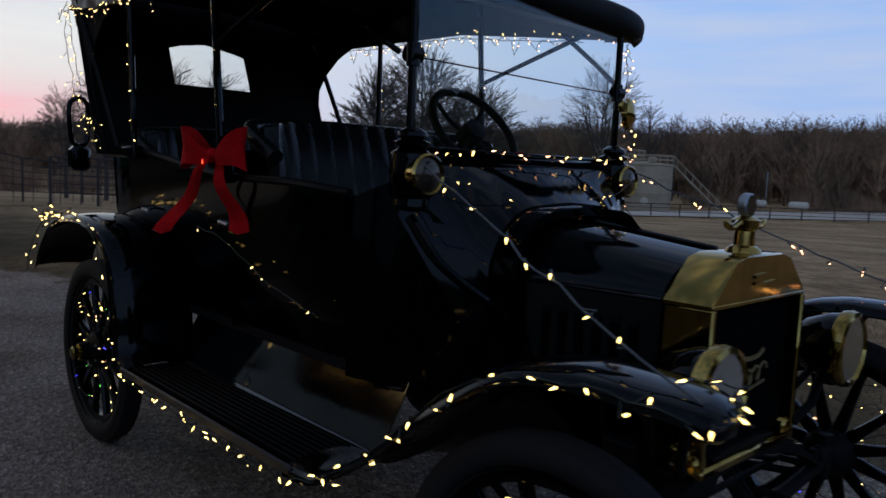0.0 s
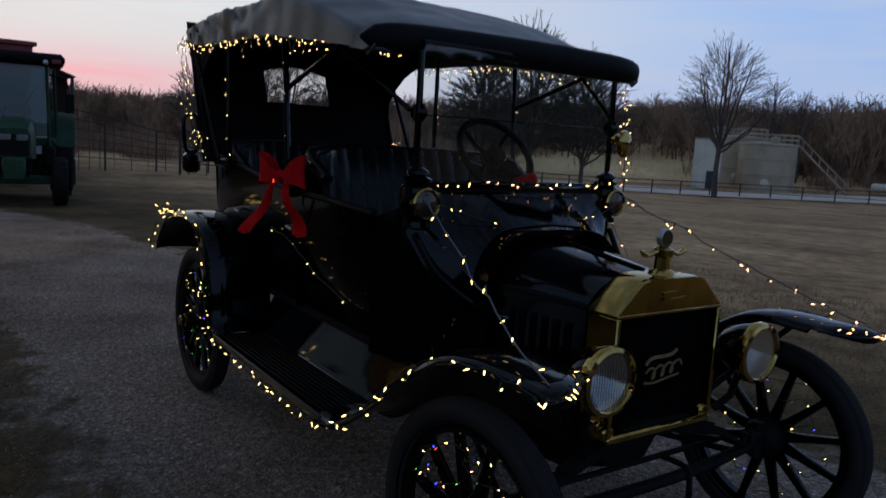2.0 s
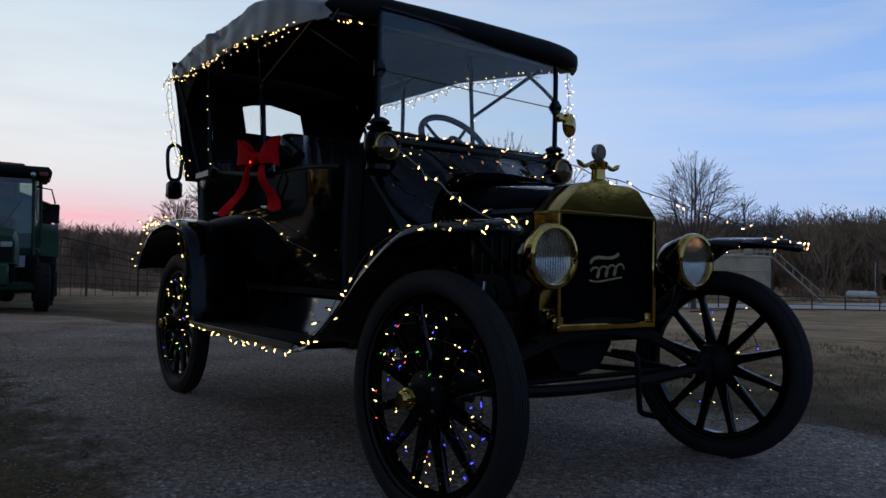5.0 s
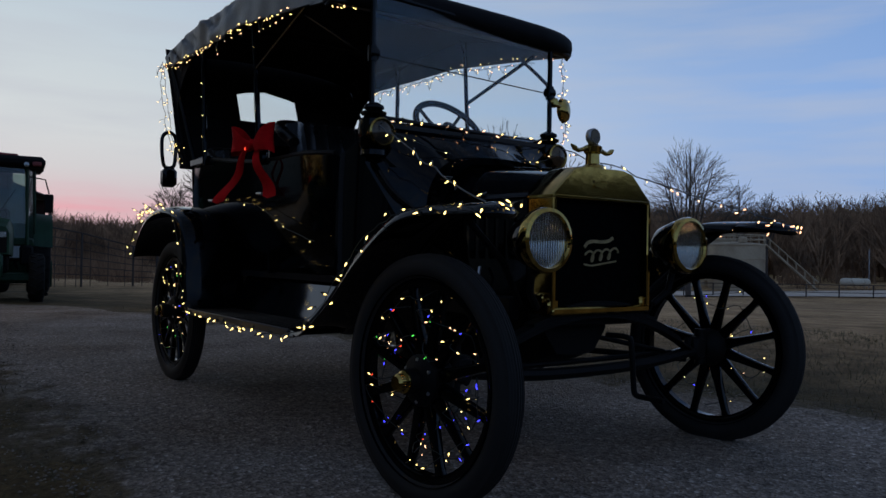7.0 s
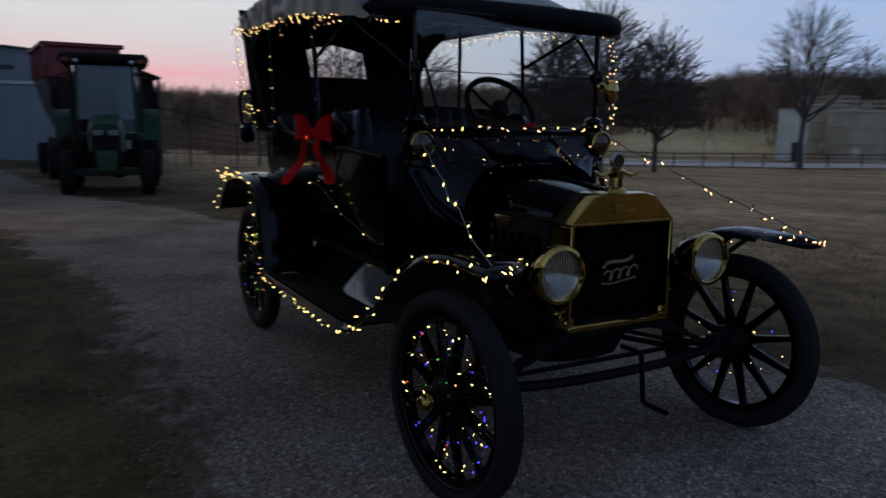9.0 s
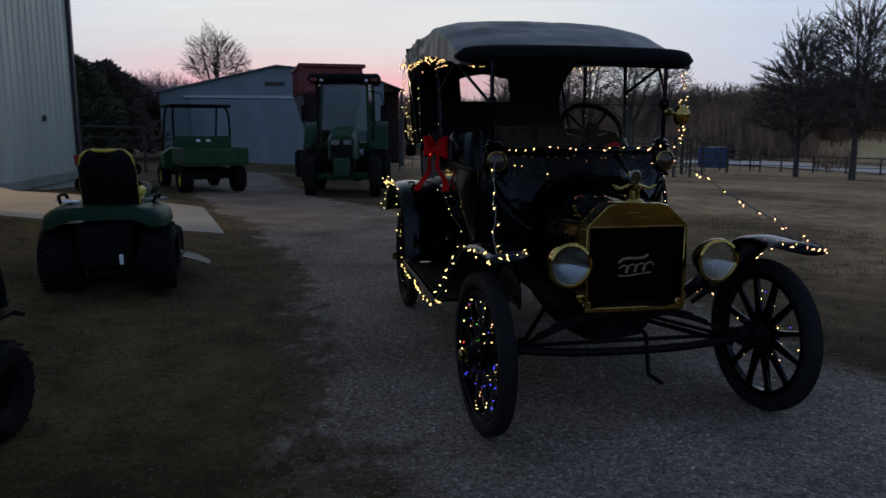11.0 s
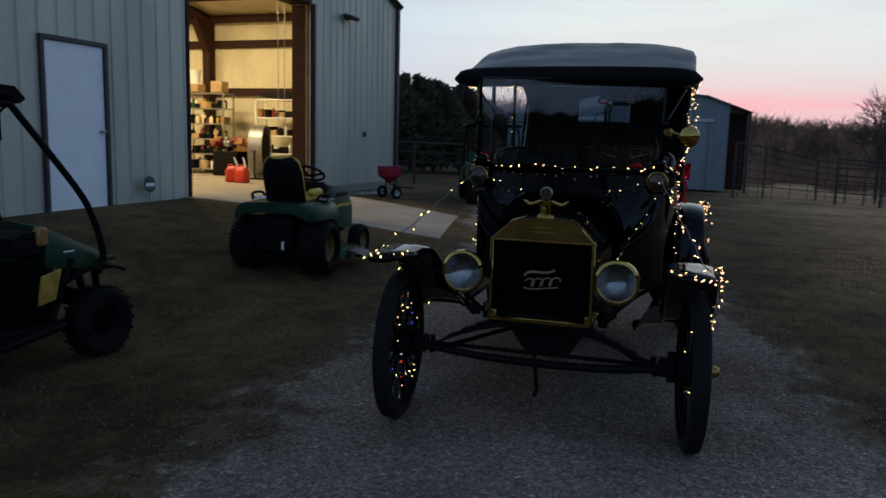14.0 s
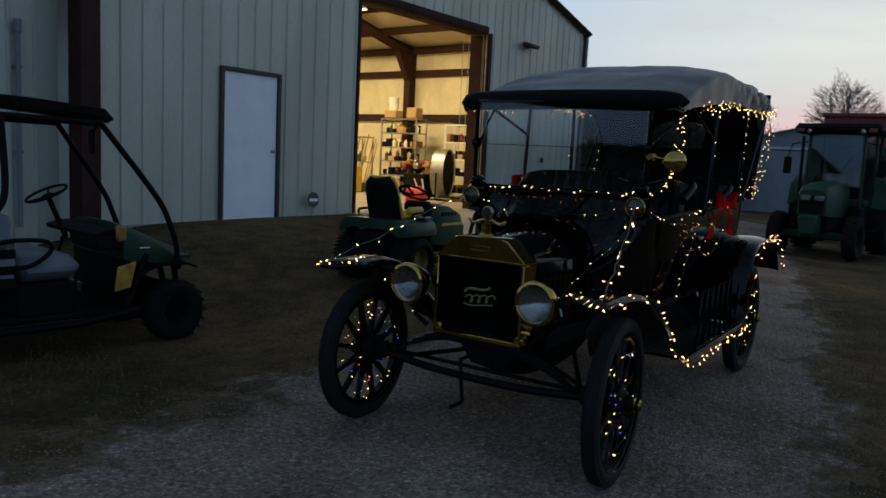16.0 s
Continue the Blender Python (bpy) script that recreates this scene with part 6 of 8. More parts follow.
# leaning tools and heaped parts
for k in range(7):
    tp = thing("garden_tool", pose(-12.3 - 0.11 * k, 13.9 + 0.05 * (k % 3), FL), "long-handled tool leaning against the wall", "tool", "leaning tools")
    part("handle", Geo().tube([(0, 0, 0.0), (0.03, 0.42, 1.45 + 0.08 * (k % 4))], 0.016, 6), M_WOOD, tp)
    part("head", Geo().box((0, 0, 0.12), (0.16, 0.03, 0.22), 0.01), M_STEEL, tp)
for k in range(34):
    mt = rng.choice([M_BLACKP, M_WOOD, M_BLACKP, M_WOOD, M_STEEL, M_REDP, M_CHASSIS])
    ob = new("machine_part", Geo().box((0, 0, 0.06), (rng.uniform(0.1, 0.3), rng.uniform(0.08, 0.2), rng.uniform(0.08, 0.2)), 0.02).mesh("machine_part", mt))
    ob.matrix_basis = pose(-10.5 + rng.uniform(-0.35, 0.85), 13.95 + rng.uniform(-0.2, 0.2), FL + 0.66 + rng.uniform(0, 0.22), rng.uniform(-20, 20), rng.uniform(-20, 20), rng.uniform(0, 180))
    tagged(ob, "greasy salvaged machine part heaped on a bin", "machine part", "heaped parts")
ch = thing("hoist_chain", pose(-8.2, 12.4, FL), "hanging loop of hoist chain inside the doorway", "chain")
part("chain_run", Geo().tube([(0, 0, 1.2), (0, 0, 4.3)], 0.007, 6), M_STEEL, ch)
part("chain_run", Geo().tube([(0.16, 0, 1.2), (0.16, 0, 4.3)], 0.007, 6), M_STEEL, ch)

tb = thing("tool_box", pose(-8.25, 13.9, FL + 1.005, 0, 0, -10), "black tool box with a handle on the wooden cabinet", "tool box")
part("box", Geo().box((0, 0, 0.15), (0.46, 0.30, 0.30), 0.02), M_BLACKP, tb)
part("handle", Geo().tube([(-0.12, 0, 0.30), (-0.11, 0, 0.37), (0.11, 0, 0.37), (0.12, 0, 0.30)], 0.012, 6), M_STEEL, tb)
cp = thing("car_part", pose(-9.35, 14.6, FL + 2.02, 0, 0, 4), "long dark car part lying on the shelf top", "car part")
part("panel", Geo().loft([[(x, y * w, z * w + 0.10) for y, z in ((-0.16, -0.08), (0.16, -0.08), (0.14, 0.05), (-0.10, 0.07))] for x, w in ((-0.55, 0.5), (-0.3, 1.1), (0.1, 1.3), (0.45, 0.8), (0.62, 0.3))], True, True), M_BLACKP, cp)
sk = thing("paper_sack", pose(-8.05, 13.2, FL, 0, 0, 20), "pale paper sack standing on the floor", "sack")
part("body", Geo().loft([[(x * w, y * w * 0.6, z) for x, y in ((-1, -0.8), (0, -1), (1, -0.8), (1, 0.8), (0, 1), (-1, 0.8))] for z, w in ((0.0, 0.17), (0.12, 0.20), (0.40, 0.17), (0.52, 0.12), (0.56, 0.15))], True, True), M_INSUL, sk)

# ---------------------------------------------------------------- vehicles in the yard
def az_pose(x, y, az, z=None):
    """Pose of a vehicle whose local +y is its nose, headed az degrees from +y towards +x."""
    return pose(x, y, height(x, y) if z is None else z, 0, 0, -az)


def rubber_wheel(parent, m, R, W, rim_mat, lugs=0, label="black rubber wheel", rim_r=0.55):
    """A wheel about local x, outer side +x."""
    ring = []
    for k in range(15):
        a = radians(-100 + 200 * k / 14)
        ring.append((R - W * 0.28 + W * 0.28 * math.cos(a), W / 2 * math.sin(a) / math.sin(radians(100)) * 1.0))
    ring += [(R * rim_r + 0.01, W * 0.42), (R * rim_r, W * 0.3), (R * rim_r, -W * 0.3), (R * rim_r + 0.01, -W * 0.42)]
    w = part("wheel", Geo().lathe(ring, 36, turn("Y", 90), ring=True), M_TYRE, parent, label, m=m)
    part("rim", Geo().lathe([(R * rim_r, W * 0.34), (R * rim_r * 0.92, W * 0.30), (R * rim_r * 0.8, W * 0.12), (R * 0.2, W * 0.10), (R * 0.16, W * 0.2), (0.0, W * 0.21)], 24, turn("Y", 90)), rim_mat, w)
    if lugs:
        lg = Geo().box((0, 0, R - 0.002), (W * 0.46, R * 0.08, R * 0.035), 0.004, shift(W * 0.22, 0, 0) @ turn("Z", 24)).mesh("lug", M_TYRE)
        lg2 = Geo().box((0, 0, R - 0.002), (W * 0.46, R * 0.08, R * 0.035), 0.004, shift(-W * 0.22, 0, 0) @ turn("Z", -24)).mesh("lug", M_TYRE)
        for k in range(lugs):
            part("lug", lg, None, w, m=turn("X", 360 * k / lugs))
            part("lug", lg2, None, w, m=turn("X", 360 * (k + 0.5) / lugs))
    return w


def mower():
    m = thing("riding_mower", az_pose(-3.02, 3.24, -2) @ Matrix.Scale(0.99, 4), "dark green riding lawn mower with a black high-backed seat", "lawn mower")
    for s in (-1, 1):
        rubber_wheel(m, pose(s * 0.36, -0.12, 0.27, 0, 0, 0 if s > 0 else 180), 0.27, 0.28, M_WHEELRIM, 40)
        rubber_wheel(m, pose(s * 0.34, 1.00, 0.19, 0, 0, 0 if s > 0 else 180), 0.19, 0.15, M_WHEELRIM)
    g = Geo()
    g.loft([[(x * w, y, z) for x, z in ((-1, 0.535), (-1.0, 0.585), (-0.96, 0.635), (-0.86, 0.675), (-0.70, 0.695), (-0.45, 0.70), (0.45, 0.70), (0.70, 0.695), (0.86, 0.675), (0.96, 0.635), (1, 0.585), (1, 0.535), (0.90, 0.56), (0.6, 0.60), (-0.6, 0.60), (-0.90, 0.56))] for y, w in ((-0.42, 0.36), (-0.40, 0.40), (-0.34, 0.44), (-0.1, 0.46), (0.14, 0.45), (0.26, 0.40), (0.34, 0.28))], True, True)
    part("fender_deck", g, M_DKGREEN, m, "dull green rear fender deck")
    g = Geo()
    g.box((0, -0.18, 0.41), (0.42, 0.42, 0.32), 0.03)
    g.box((0, 0.5, 0.34), (0.30, 1.1, 0.12), 0.02)
    g.box((0, -0.42, 0.28), (0.28, 0.05, 0.10), 0.01)
    part("chassis", g, M_BLACKP, m)
    g = Geo()
    rows = []
    for z, y, w in ((0.64, -0.18, 0.19), (0.72, -0.21, 0.215), (0.9, -0.27, 0.215), (1.03, -0.31, 0.205), (1.09, -0.32, 0.185), (1.12, -0.325, 0.15), (1.13, -0.325, 0.10)):
        rows.append([(w * math.sin(a), y + 0.10 * (1 - math.cos(a)) , z) for a in np.linspace(-1.25, 1.25, 13)])
    g.slab(rows, -0.04)
    st = part("seat", g, M_BLACKP, m, "black moulded seat shell")
    pad = [[(x * 0.97, y + 0.045, z + (0.01 if z > 1.0 else 0)) for x, y, z in r] for r in rows]
    part("back_pad", Geo().slab(pad, 0.05), M_YELLOW, st, "yellow vinyl back pad")
    g = Geo()
    edge = [r[0] for r in rows] + rows[-1][1:-1] + [r[-1] for r in reversed(rows)]
    g.tube([Vector((p[0] * 1.07, p[1] - 0.022, p[2] + (0.022 if p[2] > 1.0 else 0))) for p in edge], 0.016, 8)
    part("piping", g, M_YELLOW, st, "yellow seat edging")
    g = Geo()
    g.box((0, 0.04, 0.75), (0.40, 0.46, 0.10), 0.04)
    for s in (-1, 1):
        g.box((s * 0.185, 0.12, 0.80), (0.07, 0.30, 0.09), 0.03)
    part("cushion", g, M_YELLOW, st, "yellow vinyl seat cushion")
    st.matrix_basis = shift(0.035, 0, -0.03) @ Matrix.Diagonal((0.92, 1, 1, 1))
    part("badge", Geo().lathe([(0.030, 0), (0.030, 0.006), (0.0, 0.007)], 20, pose(0, -0.292, 0.95) @ turn("X", 97)), M_YELLOW, st, "small round yellow badge")
    g = Geo()
    g.loft([[(x * w, y, zb + (zt - zb) * v) for x, v in ((-1, 0), (-1, 0.65), (-0.8, 0.95), (0, 1.0), (0.8, 0.95), (1, 0.65), (1, 0))] for y, w, zb, zt in ((0.50, 0.18, 0.40, 0.76), (0.56, 0.215, 0.38, 0.84), (0.85, 0.22, 0.34, 0.82), (1.12, 0.21, 0.32, 0.72), (1.22, 0.17, 0.34, 0.62))], False, True)
    hd = part("hood", g, M_DKGREEN, m, "green engine hood")
    for s in (-1, 1):
        part("side_stripe", Geo().box((s * 0.222, 0.86, 0.60), (0.006, 0.42, 0.03), 0.002), M_YELLOW, hd, "yellow stripe")
        part("headlight", Geo().box((s * 0.11, 1.225, 0.54), (0.11, 0.02, 0.06), 0.008), M_LENS_DARK, hd)
    part("dash_tower", Geo().box((0, 0.48, 0.72), (0.34, 0.14, 0.28), 0.04), M_BLACKP, m)
    stw = part("steering_wheel", Geo().tube([(0.17 * math.cos(a), 0.17 * math.sin(a), 0) for a in np.linspace(0, 2 * math.pi, 29)[:-1]], 0.014, 8, True), M_BLACKP, m, m=pose(0, 0.40, 0.95, -28))
    part("spoke", Geo().tube([(-0.16, 0, 0), (0, 0, -0.03), (0.16, 0, 0)], 0.012, 6), M_BLACKP, stw)
    part("spoke", Geo().tube([(0, -0.16, 0), (0, 0, -0.03)], 0.012, 6), M_BLACKP, stw)
    g = Geo()
    g.loft([[(x * w, y, z) for x, z in ((-1, 0.09), (-0.95, 0.18), (0.95, 0.18), (1, 0.09))] for y, w in ((0.18, 0.36), (0.3, 0.46), (0.7, 0.48), (0.86, 0.36))], True, True)
    part("mower_deck", g, M_GREENP, m)
    part("discharge_chute", Geo().slab([[(0.48, 0.36, 0.16), (0.48, 0.66, 0.16)], [(0.58, 0.36, 0.13), (0.58, 0.66, 0.13)], [(0.70, 0.40, 0.08), (0.70, 0.60, 0.08)]], 0.012), M_TRIM, m, "dark plastic discharge chute")
    part("reflector", Geo().box((0.13, -0.45, 0.30), (0.03, 0.012, 0.08), 0.004), M_DOOR, m, "white rear reflector")
    part("hitch", Geo().box((0, -0.46, 0.20), (0.16, 0.10, 0.02), 0.004), M_BLACKP, m)
    for s in (-1, 1):
        part("fender_grip", Geo().tube(smooth_path([(s * 0.34, 0.10, 0.70), (s * 0.36, 0.08, 0.76), (s * 0.36, -0.12, 0.76), (s * 0.34, -0.14, 0.70)], 3), 0.014, 6), M_BLACKP, m)
    for k in range(5):
        part("hood_slot", Geo().box((0.216, 0.66 + 0.07 * k, 0.72), (0.006, 0.03, 0.05), 0.002), M_BLACKP, hd)


mower()
for x, y, r, mt, lab in ((-3.33, 3.19, 30, M_DOOR, "crumpled white rag lying on the mower"), (-2.70, 3.33, -20, M_GREYSEAT, "grey work glove lying on the mower")):
    rows = [[(0.07 * u + 0.01 * noise.noise((u * 3, v * 3, r)), 0.09 * v, 0.012 + 0.022 * abs(noise.noise((u * 2.3, v * 2.7, r + 4)))) for u in np.linspace(-1, 1, 9)] for v in np.linspace(-1, 1, 9)]
    nm = "rag" if mt is M_DOOR else "work_glove"
    ob = new(nm, Geo().slab(rows, 0.010).mesh(nm, mt))
    ob.matrix_basis = pose(x, y, height(-3.02, 3.24) + 0.696, 0, 0, r)
    tagged(ob, lab, nm.replace("_", " "))


def utility_cart():
    """Open two-seat work cart with bent roof poles; nose along local +y."""
    c = thing("utility_cart", az_pose(-3.35, 0.49, 8, -0.045) @ Matrix.Scale(0.86, 4), "dark green open utility cart with a roof on bent black poles", "utility cart")
    for s in (-1, 1):
        rubber_wheel(c, pose(s * 0.46, 0.05, 0.27, 0, 0, 0 if s > 0 else 180), 0.27, 0.19, M_CHASSIS, 20, rim_r=0.48)
        rubber_wheel(c, pose(s * 0.50, -2.10, 0.30, 0, 0, 0 if s > 0 else 180), 0.30, 0.27, M_CHASSIS, 20, rim_r=0.48)
        g = Geo()
        g.slab([[(s * 0.34, y, z) for y, z in ((-0.36, 0.50), (-0.30, 0.64), (-0.12, 0.70), (0.12, 0.70), (0.22, 0.66))], [(s * 0.56, y, z - 0.02) for y, z in ((-0.36, 0.50), (-0.30, 0.64), (-0.12, 0.70), (0.12, 0.70), (0.22, 0.66))]], 0.02)
        part("wheel_arch", g, M_BLACKP, c)
        part("shock_absorber", Geo().tube([(s * 0.34, 0.06, 0.36), (s * 0.30, 0.0, 0.72)], 0.03, 8), M_CHASSIS, c)
    g = Geo()
    g.loft([[(x * w, y, z0 + (z1 - z0) * v) for x, v in ((-1, 0), (-1, 0.55), (-0.93, 0.80), (-0.78, 0.95), (-0.4, 1.0), (0.4, 1.0), (0.78, 0.95), (0.93, 0.80), (1, 0.55), (1, 0))] for y, w, z0, z1 in ((-0.48, 0.52, 0.82, 1.15), (-0.42, 0.53, 0.80, 1.14), (-0.24, 0.53, 0.77, 1.06), (-0.04, 0.51, 0.75, 0.96), (0.10, 0.48, 0.75, 0.90), (0.16, 0.40, 0.76, 0.86))], False, True)
    cowl = part("front_cowl", g, M_DKGREEN, c, "dark green sloping front cowl")
    part("cowl_lip", Geo().slab([[(-0.54, 0.04, 0.82), (0.54, 0.04, 0.82)], [(-0.50, 0.22, 0.82), (0.50, 0.22, 0.82)]], 0.035), M_DKGREEN, cowl)
    part("marker_decal", Geo().box((0.531, -0.28, 0.92), (0.004, 0.10, 0.012), 0.001), M_DOOR, cowl, "pale maker's mark as a bar")
    for s in (-1, 1):
        part("headlight", Geo().lathe([(0.06, 0), (0.05, 0.02), (0.0, 0.025)], 16, pose(s * 0.34, 0.17, 0.70) @ turn("X", -80)), M_LENS_DARK, c)
        part("front_strut", Geo().tube([(s * 0.36, 0.12, 0.72), (s * 0.34, 0.16, 0.52), (s * 0.30, 0.10, 0.40)], 0.03, 8), M_BLACKP, c)
    g = Geo()
    g.box((0, 0.14, 0.42), (0.72, 0.08, 0.16), 0.03)
    part("bumper", g, M_BLACKP, c)
    part("tow_hook", Geo().tube([(0, 0.14, 0.44), (0, 0.36, 0.43), (0.05, 0.40, 0.43)], 0.022, 8), M_BLACKP, c)
    part("floor_pan", Geo().box((0, -0.98, 0.33), (1.05, 1.30, 0.06), 0.015), M_BLACKP, c)
    part("rocker", Geo().tube([(0.53, -0.36, 0.33), (0.54, -0.9, 0.26), (0.53, -1.7, 0.26)], 0.04, 8), M_CHASSIS, c)
    part("rocker", Geo().tube([(-0.53, -0.36, 0.33), (-0.54, -0.9, 0.26), (-0.53, -1.7, 0.26)], 0.04, 8), M_CHASSIS, c)
    part("fire_wall", Geo().box((0, -0.44, 0.62), (1.04, 0.05, 0.56), 0.01), M_BLACKP, c)
    part("glovebox_tray", Geo().box((0.26, -0.60, 0.98), (0.50, 0.26, 0.14), 0.02), M_BLACKP, c)
    part("dash", Geo().slab([[(-0.50, -0.74, 1.06), (0.50, -0.74, 1.06)], [(-0.50, -0.62, 1.10), (0.50, -0.62, 1.10)], [(-0.52, -0.46, 1.10), (0.52, -0.46, 1.10)]], 0.04), M_BLACKP, c)
    part("dash_end", Geo().box((0.50, -0.50, 1.06), (0.08, 0.10, 0.15), 0.02), M_WOOD, c, "tan dash end cap")
    part("splash_guard", Geo().slab([[(0.535, -0.57, 0.52), (0.535, -0.42, 0.55)], [(0.56, -0.55, 0.75), (0.56, -0.38, 0.79)]], 0.02), M_AMBER, c, "amber kick panel")
    part("kick_frame", Geo().tube([(0.53, -0.26, 0.86), (0.53, -0.36, 0.62), (0.52, -0.46, 0.36)], 0.025, 8), M_BLACKP, c)
    for x in (-0.30, -0.14):
        part("pedal", Geo().box((x, -0.58, 0.46), (0.07, 0.02, 0.10), 0.006), M_STEEL, c)
    part("gear_lever", Geo().tube([(0.05, -0.86, 0.86), (0.06, -0.80, 1.06)], 0.014, 6), M_BLACKP, c)
    part("seat_cushion", Geo().box((0, -1.13, 0.77), (1.04, 0.56, 0.22), 0.09), M_GREYSEAT, c, "grey vinyl bench cushion")
    part("seat_back", Geo().box((0, -1.46, 1.02), (1.04, 0.12, 0.46), 0.05), M_GREYSEAT, c)
    part("seat_base", Geo().box((0, -1.16, 0.50), (1.00, 0.50, 0.30), 0.02), M_BLACKP, c)
    bed = part("cargo_bed", Geo().box((0, -2.12, 0.68), (1.14, 1.05, 0.06), 0.01), M_DKGREEN, c, "dark green cargo bed")
    for x, y, sx, sy in ((-0.56, -2.12, 0.03, 1.05), (0.56, -2.12, 0.03, 1.05), (0, -1.61, 1.1, 0.03), (0, -2.64, 1.1, 0.03)):
        part("bed_side", Geo().box((x, y, 0.84), (sx, sy, 0.30), 0.008), M_DKGREEN, bed)
    sgn = part("side_panel", Geo().box((0.545, -1.62, 0.80), (0.02, 0.40, 0.34), 0.01), M_BLACKP, c, "dark side panel with pale lettering bars")
    part("lettering_bar", Geo().box((0.558, -1.54, 0.86), (0.004, 0.22, 0.06), 0.001), M_GREYSEAT, sgn, "pale maker's mark as a bar")
    part("lettering_bar", Geo().box((0.558, -1.52, 0.74), (0.004, 0.15, 0.03), 0.001), M_GREYSEAT, sgn)
    part("arm_rail", Geo().tube(smooth_path([(0.54, -1.60, 0.82), (0.545, -1.56, 1.02), (0.545, -1.2, 1.03), (0.545, -1.14, 0.94), (0.54, -1.30, 0.82), (0.54, -1.55, 0.80)], 5), 0.020, 8), M_BLACKP, c)
    for s in (-1, 1):
        part("roof_pole", Geo().tube(smooth_path([(s * 0.54, 0.05, 0.80), (s * 0.54, 0.03, 0.95), (s * 0.54, -0.04, 1.16), (s * 0.52, -0.17, 1.42), (s * 0.44, -0.64, 2.06)], 6), 0.027, 10), M_BLACKP, c)
        part("rear_pole", Geo().tube(smooth_path([(s * 0.54, -1.66, 0.66), (s * 0.54, -1.60, 1.2), (s * 0.50, -1.48, 1.45), (s * 0.44, -1.48, 2.10)], 5), 0.028, 10), M_BLACKP, c)
        part("roof_rail", Geo().tube([(s * 0.44, -0.64, 2.07), (s * 0.44, -1.9, 2.09)], 0.03, 8), M_BLACKP, c)
    rf = Geo()
    rf.slab([[(x, y, z - 0.03 * x * x * 4) for x in np.linspace(-0.47, 0.47, 9)] for y, z in ((-0.60, 2.10), (-0.64, 2.16), (-1.2, 2.20), (-1.6, 2.21), (-2.05, 2.20))], 0.07)
    part("roof", rf, M_BLACKP, c, "dark moulded roof")
    part("mirror", Geo().box((0.30, -0.66, 1.90), (0.10, 0.03, 0.22), 0.02), M_BLACKP, c)
    part("mirror_stem", Geo().tube([(0.30, -0.66, 1.98), (0.42, -0.66, 2.06)], 0.010, 6), M_BLACKP, c)
    sw2 = part("steering_wheel", Geo().tube([(0.19 * math.cos(a), 0.19 * math.sin(a), 0) for a in np.linspace(0, 2 * math.pi, 33)[:-1]], 0.014, 8, True), M_BLACKP, c, m=pose(-0.24, -0.84, 1.38, 26))
    part("hub", Geo().lathe([(0.0, 0.0), (0.05, -0.01), (0.06, -0.04), (0.02, -0.05)], 16), M_BLACKP, sw2)
    for k in range(3):
        part("spoke", Geo().tube([(0, 0, -0.03), (0.18 * math.cos(2.1 * k + 0.5), 0.18 * math.sin(2.1 * k + 0.5), 0)], 0.011, 6), M_BLACKP, sw2)
    part("column", Geo().tube([(-0.24, -0.82, 1.34), (-0.24, -0.66, 0.95)], 0.026, 8), M_BLACKP, c)
    for ob in c.children:
        if not ob.name.startswith("wheel"):
            ob.matrix_basis = shift(0, 0, 0.3) @ Matrix.Diagonal((1, 0.88, 0.88, 1)) @ shift(0, 0, -0.3) @ ob.matrix_basis


utility_cart()


